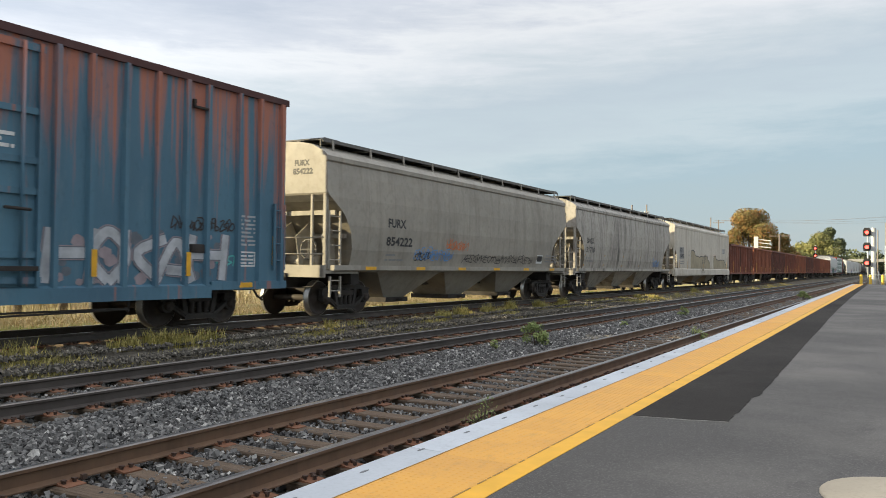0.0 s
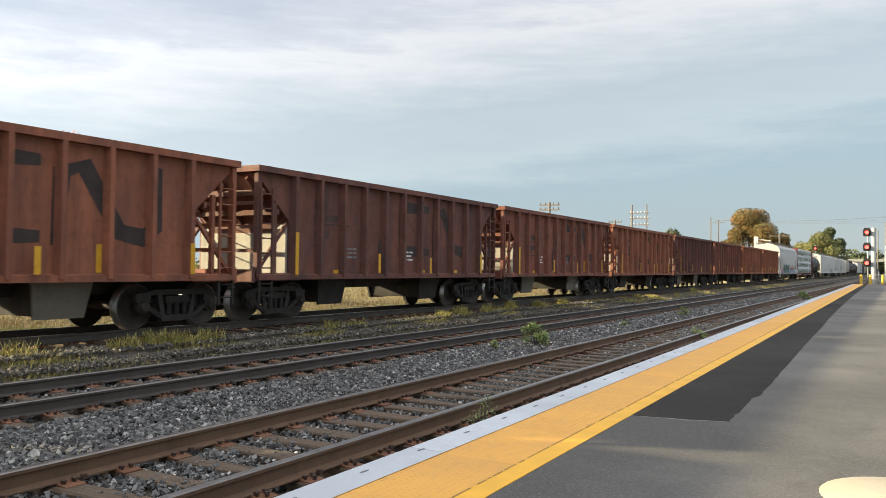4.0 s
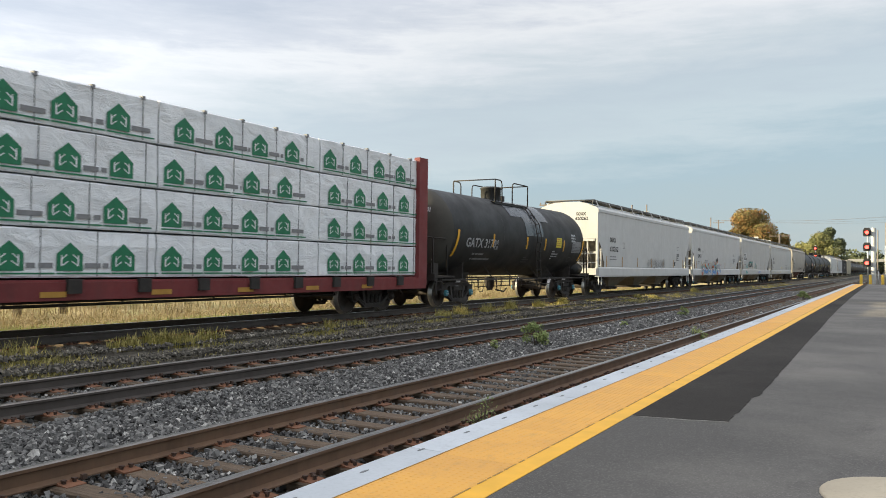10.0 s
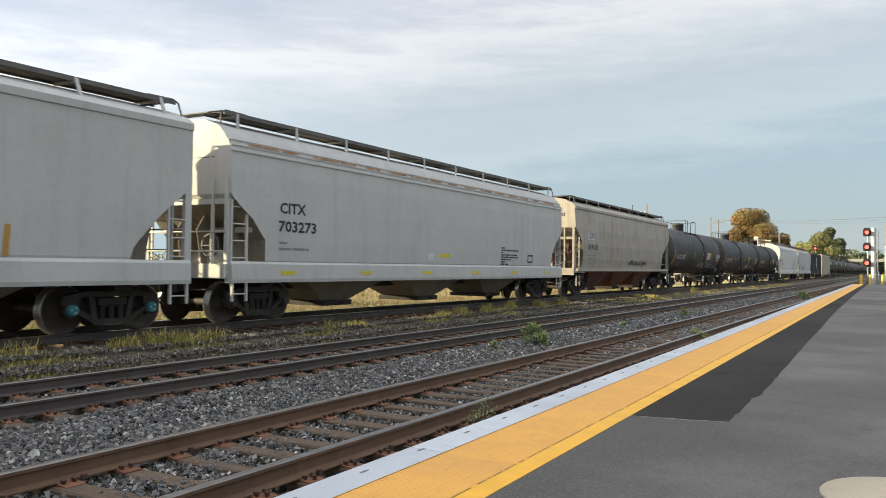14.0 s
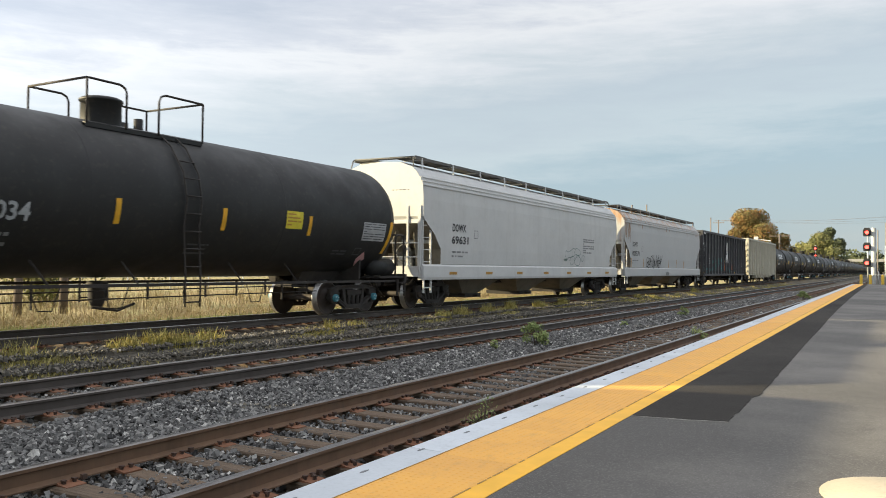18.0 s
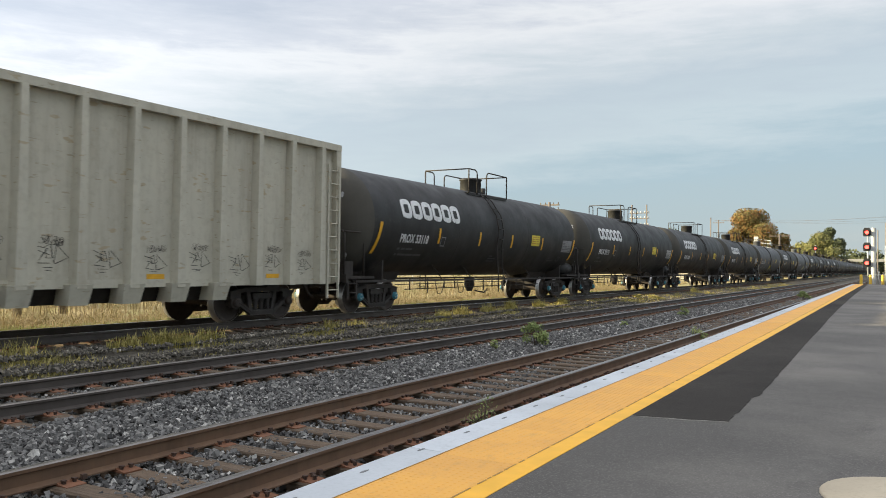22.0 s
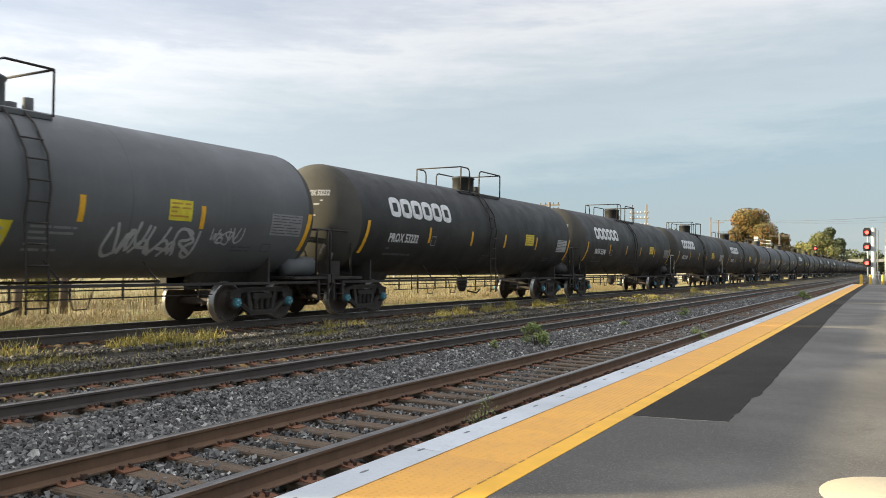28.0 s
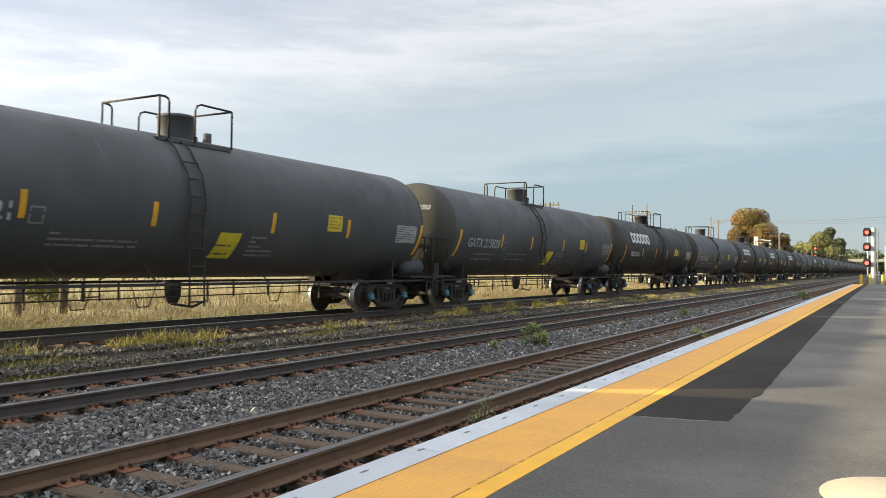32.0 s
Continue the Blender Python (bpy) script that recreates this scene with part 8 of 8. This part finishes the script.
        g.tube([(1.32, s * (half - 0.06), 2.25), (1.34, s * (half - gone + 0.12), 2.25), (1.35, s * (half - gone + 0.03), 2.21), (1.35, s * (half - gone), 2.12), (1.35, s * (half - gone), 1.05)], 0.028, 6)
        part("end_railing", g, GALV if seed % 5 == 0 else UNDER, w)
        st = ladder_geo(1.40, s * (half - 0.12), s * (half - 0.5), 0.45, 0.95, 2)
        both_ways("step", st, UNDER, w)
        for k in (0.18, 0.42):
            g = Geo()
            g.bar((1.06, s * sh * k - 0.14, 1.36), (1.30, s * sh * k + 0.06, 0.93), 0.05, 0.03)
            part("brace", g, UNDER, w)
    # brake gear and pipes hung below
    g = Geo()
    for x, z in ((0.95, 0.62), (0.6, 0.76)):
        g.tube([(x, -half + 3.7, z), (x, half - 3.7, z + 0.04)], 0.014, 5)
    for k in range(11):
        y = -half + 4.1 + (2 * half - 8.2) * k / 10 + 0.12 * (k % 3 - 1)
        g.bar((0.95, y, 0.60 - 0.12 * (k % 4 == 1)), (0.95, y, 0.95), 0.035, 0.035)
    for y in (-3.1, -1.6, 2.3):
        g.tube([(0.95, y - 0.32, 0.92), (0.95, y - 0.14, 0.45), (0.95, y + 0.14, 0.45), (0.95, y + 0.32, 0.92)], 0.016, 4)
    part("train_pipe", g, UNDER, w)
    g = Geo()
    g.lathe([(0.42, 0.10), (0.60, 0.18), (0.95, 0.2)], 12, "z", (0, hatch, 0))
    g.tube([(0.5, hatch - 0.5, 0.46), (0.62, hatch, 0.38), (0.5, hatch + 0.5, 0.5)], 0.03, 5)
    part("bottom_outlet", g, UNDER, w)
    g = Geo()
    g.lathe([(-0.55, 0.0), (-0.50, 0.25), (0.50, 0.25), (0.55, 0.0)], 16, "y", (0.95, half - 0.85, 1.30))
    part("air_reservoir", g, mat, w)
    g = Geo()
    g.box(0.75, 1.15, -half + 0.25, -half + 0.7, 1.04, 1.45)
    g.tube([(0.2 + 0.27 * math.cos(t), -half + 0.12, 1.55 + 0.27 * math.sin(t)) for t in [k * math.pi / 8 for k in range(17)]], 0.02, 5)
    g.tube([(0.2, -half + 0.12, 1.55), (0.2, -half + 0.3, 1.1)], 0.025, 5)
    part("hand_brake", g, UNDER, w)
    add_couplers(w, -half - 0.02, half + 0.02)
    for s in (-1, 1):
        add_bogie(w, s * (half - bog), None, caps or (CAP, BOLT))
    # markings
    seen = reflect or (0.268, 0.268, 0.426, 0.574, 0.738)
    for q in seen:
        side.quad(-half + 2 * half * q - 0.06, -half + 2 * half * q + 0.06, 2.06, 2.54, YELLOW, "reflector_strip", 0.006, 0, cells=4)
    for y in (-sh + d + 0.20, sh - d - 0.12):
        side.quad(y - 0.07, y + 0.07, 1.68, 2.58, YELLOW, "reflector_strip", 0.012, 0.16 if y < 0 else 0.16, cells=8)
    if emblem:
        # the maker's mark as six plain white rings
        for i in range(6):
            g = Geo()
            y = -half + 2.56 + i * 0.603
            side.ribbon(g, fine([(y + 0.22, 2.83), (y + 0.09, 2.86), (y + 0.075, 2.95), (y + 0.075, 3.13), (y + 0.09, 3.22), (y + 0.22, 3.25), (y + 0.40, 3.25), (y + 0.47, 3.22), (y + 0.485, 3.13), (y + 0.485, 2.95), (y + 0.47, 2.86), (y + 0.40, 2.83), (y + 0.22, 2.83)], 0.08), 0.155, 0.006, 0, True)
            part("emblem_block", g, CHALK, w, "white painted block")
    if mark:
        y = -half + (2.54 if emblem else 2.75)
        z = 2.04 if emblem else 1.98
        side.text(mark + " " + number, y - (0 if emblem else 0.7), z + (0 if emblem else 0.05), 0.25 if emblem else 0.31, CHALK if emblem else SILVER, 1.61 if emblem else 2.48)
        side.bars(y, z - 0.22, 1.5, 2, 0.17, 0.06, DUST if emblem else FAINT, seed)
    side.stencil(-half + 2 * half * seen[1] + 0.14, -half + 2 * half * seen[1] + 0.42, 1.98, 2.28, 0.03, FAINT)
    y = -half + 2 * half * seen[4]
    side.quad(y - (1.12 if emblem else 0.90), y - 0.30, 2.20, 2.62, PLACARD, "placard", 0.006, 0, cells=3, label="yellow notice panel")
    side.bars(y - (1.08 if emblem else 0.86), 2.53, 0.72 if emblem else 0.5, 4, 0.085, 0.035, OCHRE, seed + 5, off=0.009)
    side.quad(half - 2.46, half - 1.38, 2.02, 2.52, FAINT if seed % 2 else SILVER, "data_panel", 0.006, 0, cells=4)
    side.bars(half - 2.42, 2.46, 1.0, 7, 0.066, 0.022, DUST, seed + 6, off=0.009)
    side.stencil(sh - d - 1.45, sh - d - 1.15, 1.62, 1.82, 0.025, DUST)
    side.bars(sh - d - 2.4, 1.70, 0.6, 2, 0.08, 0.035, DUST, seed + 7)
    side.bars(-half + 2 * half * 0.49, 1.72, 0.6, 3, 0.09, 0.035, DUST, seed + 8)
    pts, faces = letters((mark or "GATX") + " " + (number or "21"), 0.15, 0.75)
    g = Geo()
    zz = zc + 0.62
    fy = lambda x, z: -sh + d * (1 - math.sqrt(max(0.0, 1 - min(1.0, math.hypot(x, z - zc) / R) ** 2))) - 0.02
    g.add([(0.15 + a, fy(0.15 + a, zz + b), zz + b) for a, b in pts], faces)
    r = random.Random(seed)
    for i in range(5):
        z = zz - 0.16 - 0.10 * i
        a, b = 0.05 + r.uniform(0, 0.1), 0.05 + r.uniform(0.35, 0.7)
        g.add([(a, fy(a, z), z), (b, fy(b, z), z), (b, fy(b, z + 0.04), z + 0.04), (a, fy(a, z + 0.04), z + 0.04)], [(0, 1, 2, 3)])
    zz = zc - 0.95
    g.add([(a + 0.75, fy(a + 0.75, zz + b) - 0.004, zz + b) for a, b in ((-0.2, 0), (0, -0.28), (0.2, 0), (0, 0.28))], [(0, 1, 2, 3)])
    part("end_lettering", g, SILVER, w)
    if pink:
        y = sh - d - 0.95
        g = Geo()
        g.add([side.place(y + a, 1.52 + b, 0.01) for a, b in ((-0.2, 0), (0, -0.2), (0.2, 0), (0, 0.2))], [(0, 1, 2, 3)])
        part("diamond_placard", g, PINK, w, "pink and white diamond placard")
    side.half = half
    return w, half, side


def early_tanks():
    w, h, s = tank_wagon(234.35, 248.95, TANKBLACK, "short black tank wagon with a shiny banded middle", "GATX", "31701", False, None, 1.50, 2.51, 1, -0.45, rung=1.3, reflect=(0.284, 0.284, 0.49, 0.618, 0.762))
    g = Geo()
    for ya, yb, low in ((-1.36, -0.28, 0.55), (-0.28, 1.45, 0.05), (1.45, 2.3, 0.5)):
        arc = [low + (math.pi - 2 * low) * k / 40 for k in range(41)]
        g.add([(1.512 * math.cos(a), y, 2.51 + 1.512 * math.sin(a)) for a in arc for y in (ya, yb)], [(2 * k, 2 * k + 2, 2 * k + 3, 2 * k + 1) for k in range(40)], 0, True)
    part("glossy_band", g, TANKSHINE, w, "glossy grey sheet over the tank")
    s.bars(h - 4.7, 2.0, 0.7, 4, 0.10, 0.05, SILVER, 9)
    s.bars(h - 2.6, 2.75, 0.5, 3, 0.13, 0.08, SILVER, 10)
    w, h, s = tank_wagon(348.8, 366.15, TANKDARK, "charcoal tank wagon with white line graffiti and a red placard", "GATX", "20941", False, None, 1.57, 2.60, 2, 0.0, pink=True, reflect=(0.25, 0.25, 0.42, 0.58, 0.745))
    s.tag(h - 8.2, h - 3.4, 1.45, 2.05, SILVER, 0.035, 161, 9, label="white line graffiti")
    s.quad(h - 5.9, h - 5.0, 2.10, 2.60, PINK, "placard", 0.012, cells=3)
    w, h, s = tank_wagon(366.15, 386.0, TANKDARK, "long charcoal tank wagon with white lettering", "TCBX", "305778", False, None, 1.57, 2.60, 3, -0.15, rung=-1.0, pink=True, reflect=(0.24, 0.24, 0.386, 0.565, 0.716))
    s.tag(h - 4.4, h - 3.2, 1.40, 1.95, SILVER, 0.035, 162, 4)
    s.quad(h - 6.9, h - 6.3, 1.30, 1.85, PLACARD, "placard", 0.01, 0.12, cells=3)
    s.bars(-h + 6.2, 2.34, 0.95, 2, 0.10, 0.05, SILVER, 41)
    s.bars(-h + 6.0, 1.98, 0.8, 1, 0.10, 0.04, FAINT, 42)
    s.bars(-h + 11.1, 2.46, 0.5, 2, 0.09, 0.035, SILVER, 43)
    s.bars(-h + 11.0, 1.98, 0.6, 4, 0.085, 0.035, FAINT, 44)
    s.bars(-h + 13.6, 2.06, 0.8, 3, 0.085, 0.035, SILVER, 45)
    s.tag(-h + 10.6, -h + 11.35, 1.40, 1.75, SILVER, 0.07, 163, 4)
    s.tag(-h + 14.4, -h + 15.2, 1.45, 1.68, TEAL, 0.04, 164, 3)
    s.quad(-h + 13.75, -h + 14.35, 1.50, 1.76, PINK, "placard", 0.01, 0.1, cells=3)
    tank_wagon(386.0, 402.6, TANKBLACK, "black tank wagon with white lettering and a red placard", "ETCX", "102034", False, None, 1.57, 2.60, 4, -1.3, rail=(-1.0, 1.9, 0.9, 1.2), rung=1.0, pink=True, reflect=(0.2, 0.2, 0.376, 0.54, 0.715))


TURNED = (3, 10)   # wagons that run the other way round


def tank_rake():
    kinds = "PPPPGPGPPPPGGPGPPPGPPGPPPPGPPPGPPGPPP"
    numbers = {0: "53118", 1: "53191", 2: "53001", 3: "53214", 4: "215809", 5: "53238", 6: "215808", 7: "53232", 8: "53246", 9: "53031", 10: "53234", 11: "215821", 12: "215828", 13: "53116", 15: "53207"}
    y = 484.46
    spare = {}
    for i, k in enumerate(kinds):
        length = 17.92 if k == "P" else 18.6
        if i < 14:
            if k == "P":
                w, h, s = tank_wagon(y, y + length, TANKBLACK, "black tank wagon with a row of white blocks", "PROX", numbers[i], True, None, seed=i + 1, hatch=-0.95 if i in TURNED else 0.84, rail=(-1.3, 1.85, 1.75, 0.65) if i in TURNED else (-1.85, 1.3, 0.65, 1.75), rung=0.84 if i in TURNED else -0.7)
            else:
                late = i == 6
                w, h, s = tank_wagon(y, y + length, TANKMID if late else TANKGREY, "dark grey tank wagon with worn white lettering", "GATX", numbers[i], False, None, seed=i + 1, hatch=0.88 if late else 0.0, rail=(-1.25, 0.82, 0.25, 1.1), rung=0.09 if late else -0.85, zc=2.585, reflect=(0.253, 0.253, 0.40, 0.60 if late else 0.585, 0.754 if late else 0.742))
                s.quad(-h + 9.2, -h + 9.85, 1.46, 2.02, PLACARD, "placard", 0.01, 0.14, cells=3)
                s.bars(-h + 10.25, 1.92, 0.9, 5, 0.10, 0.045, FAINT, 20 + i)
                s.bars(-h + 5.3, 1.82, 1.9, 3, 0.10, 0.04, FAINT, 40 + i)
                if i == 6:
                    s.tag(h - 6.9, h - 4.7, 1.45, 2.12, SILVER, 0.065, 171, 7, label="white graffiti strokes")
                    s.tag(h - 4.3, h - 3.5, 1.75, 2.1, SILVER, 0.04, 173, 3)
                    s.tag(h - 10.3, h - 9.0, 1.45, 2.05, SILVER, 0.06, 172, 3)
                    w["label"] = "dark grey tank wagon with white graffiti"
            spare[k] = w
        else:
            w = copy_thing(spare[k], Matrix.Translation((TRAIN_X, y + length / 2, TRAIN_Z)))
            TRAIN.append((w, y + length / 2))
            for o in w.children_recursive:
                if o.name.startswith("wheelset"):
                    WHEELSETS[-1 if o.location.y < 0 else 1].append(o)
        y += length


furx()
box_wagon()
brown_rake()
later_hoppers()
lumber_wagon()
gondolas()
early_tanks()
tank_rake()

# ---------------------------------------------------------------- ballast, weeds and tracks, piece by piece

scatter_stones("ballast", [
    (-8.35, -5.95, 3.0, 22, -0.235, 34000, 0.026, 0.052), (-8.3, -6.0, 20, 75, -0.235, 14000, 0.05, 0.085),
    (-5.75, -4.35, 2.5, 22, -0.228, 13000, 0.018, 0.042), (-5.75, -4.35, 20, 60, -0.225, 9000, 0.035, 0.07), (-10.1, -8.7, 30, 70, -0.258, 6000, 0.04, 0.075), (-4.25, -3.45, 2.5, 24, -0.27, 5500, 0.018, 0.042),
    (-10.1, -8.7, 5, 34, -0.262, 8500, 0.022, 0.048), (-10.6, -10.2, 5, 40, -0.27, 4000, 0.022, 0.05),
    (-6.2, -5.85, 2.5, 24, -0.255, 3000, 0.02, 0.045)], STONE, "grey crushed stone ballast between the tracks")
scatter_stones("cinder_ballast", [(-11.9, -10.5, 3, 40, -0.245, 26000, 0.025, 0.055), (-12.3, -11.5, 3, 45, -0.13, 12000, 0.025, 0.05), (-12.75, -12.2, 3, 45, -0.01, 9000, 0.025, 0.05), (-12.6, -10.5, 35, 80, -0.20, 12000, 0.045, 0.08), (-13.4, -12.6, 2, 60, 0.0, 6000, 0.025, 0.05), (-14.9, -13.5, 2, 60, 0.01, 4000, 0.03, 0.05), (-16.6, -15.0, 2, 50, -0.02, 3000, 0.03, 0.05)], CINDER, "dark cinder ballast beside the train")
# clumps of taller weeds along the shoulder of the train's track: place and number of blades
TUFTS = ((-12.75, 8.2, 90), (-12.5, 10.1, 330), (-12.6, 11.0, 260), (-12.4, 11.4, 240), (-12.55, 12.3, 160), (-12.4, 16.3, 150), (-12.45, 17.4, 140), (-12.4, 22.0, 260), (-12.45, 23.3, 300), (-12.6, 25.4, 260),
         (-12.6, 27.5, 300), (-12.55, 30.0, 320), (-12.55, 32.7, 360), (-12.45, 43.6, 420), (-12.6, 58.2, 420))
scatter_blades("weeds", [(x - 0.16, x + 0.16, y - 0.32, y + 0.32, n, 0.12, 0.34, 0.9, 0.6) for x, y, n in TUFTS] + [(-12.6, -11.3, 4, 60, 6000, 0.03, 0.10, 1.6, 1.0), (-12.75, -11.9, 4, 48, 3200, 0.05, 0.17, 1.2, 1.6), (-12.8, -11.0, 3, 42, 15000, 0.02, 0.055, 1.5, 0.7), (-12.5, -11.2, 40, 110, 3200, 0.08, 0.24, 0.9, 2.6), (-11.4, -10.6, 5, 50, 1500, 0.03, 0.08, 1.0, 1.2)], WEED, "yellow-green weeds along the train's track", "weeds")
scatter_blades("field_grass", [(-24, -18.4, 2, 75, 44000, 0.15, 0.36, 1.6, 0.35), (-40, -23, 0, 110, 26000, 0.3, 0.6, 1.2, 0.5), (-70, -40, 10, 160, 6000, 0.6, 1.1, 0.5, 0.5)], STRAW, "tall dry straw-coloured grass on the field")
scatter_blades("verge_grass", [(-20.0, -17.0, 2, 75, 30000, 0.08, 0.27, 1.0, 0.9)], GREENGRASS, "green grass along the far side of the track")

build_track("near_track", NEAR_X, NEAR_Z, 1.0, 62.0, 135.0, 0.545, TIES, PLATES, ANCHOR, [RAIL, HEAD], "worn railway track on wooden ties beside the platform", 1.95)
build_track("middle_track", MID_X, MID_Z, 1.0, 62.0, 135.0, 0.545, TIES, PLATES, ANCHOR, [RAIL_MID, HEAD], "second railway track with rusty tie plates", 2.2)
build_track("train_track", TRAIN_X, TRAIN_Z, 1.0, 30.0, 120.0, 0.545, TIES, PLATES, ANCHOR, [RAIL_MID, HEAD], "dark railway track under the passing train", 2.0)


# ---------------------------------------------------------------- the train runs


def motions():
    for ob, mid in TRAIN:
        walk(ob, [(t, pose(TRAIN_X, mid - SPEED * t, ob.location.z)) for t in (0.0, 16.0, 32.0)])
    # all wheelsets roll alike, so those at the same end of a bogie share one set of keys
    turn = math.degrees(SPEED / RADIUS / FPS)
    for k in (-1, 1):
        first = WHEELSETS[k][0]
        walk(first, [(i / FPS, pose(0, k * AXLE, RADIUS, turn * i)) for i in range(32 * FPS + 1)])
        keys = first.animation_data
        for other in WHEELSETS[k][1:]:
            other.rotation_mode = "QUATERNION"
            own = other.animation_data_create()
            own.action = keys.action
            own.action_slot = keys.action_slot


motions()
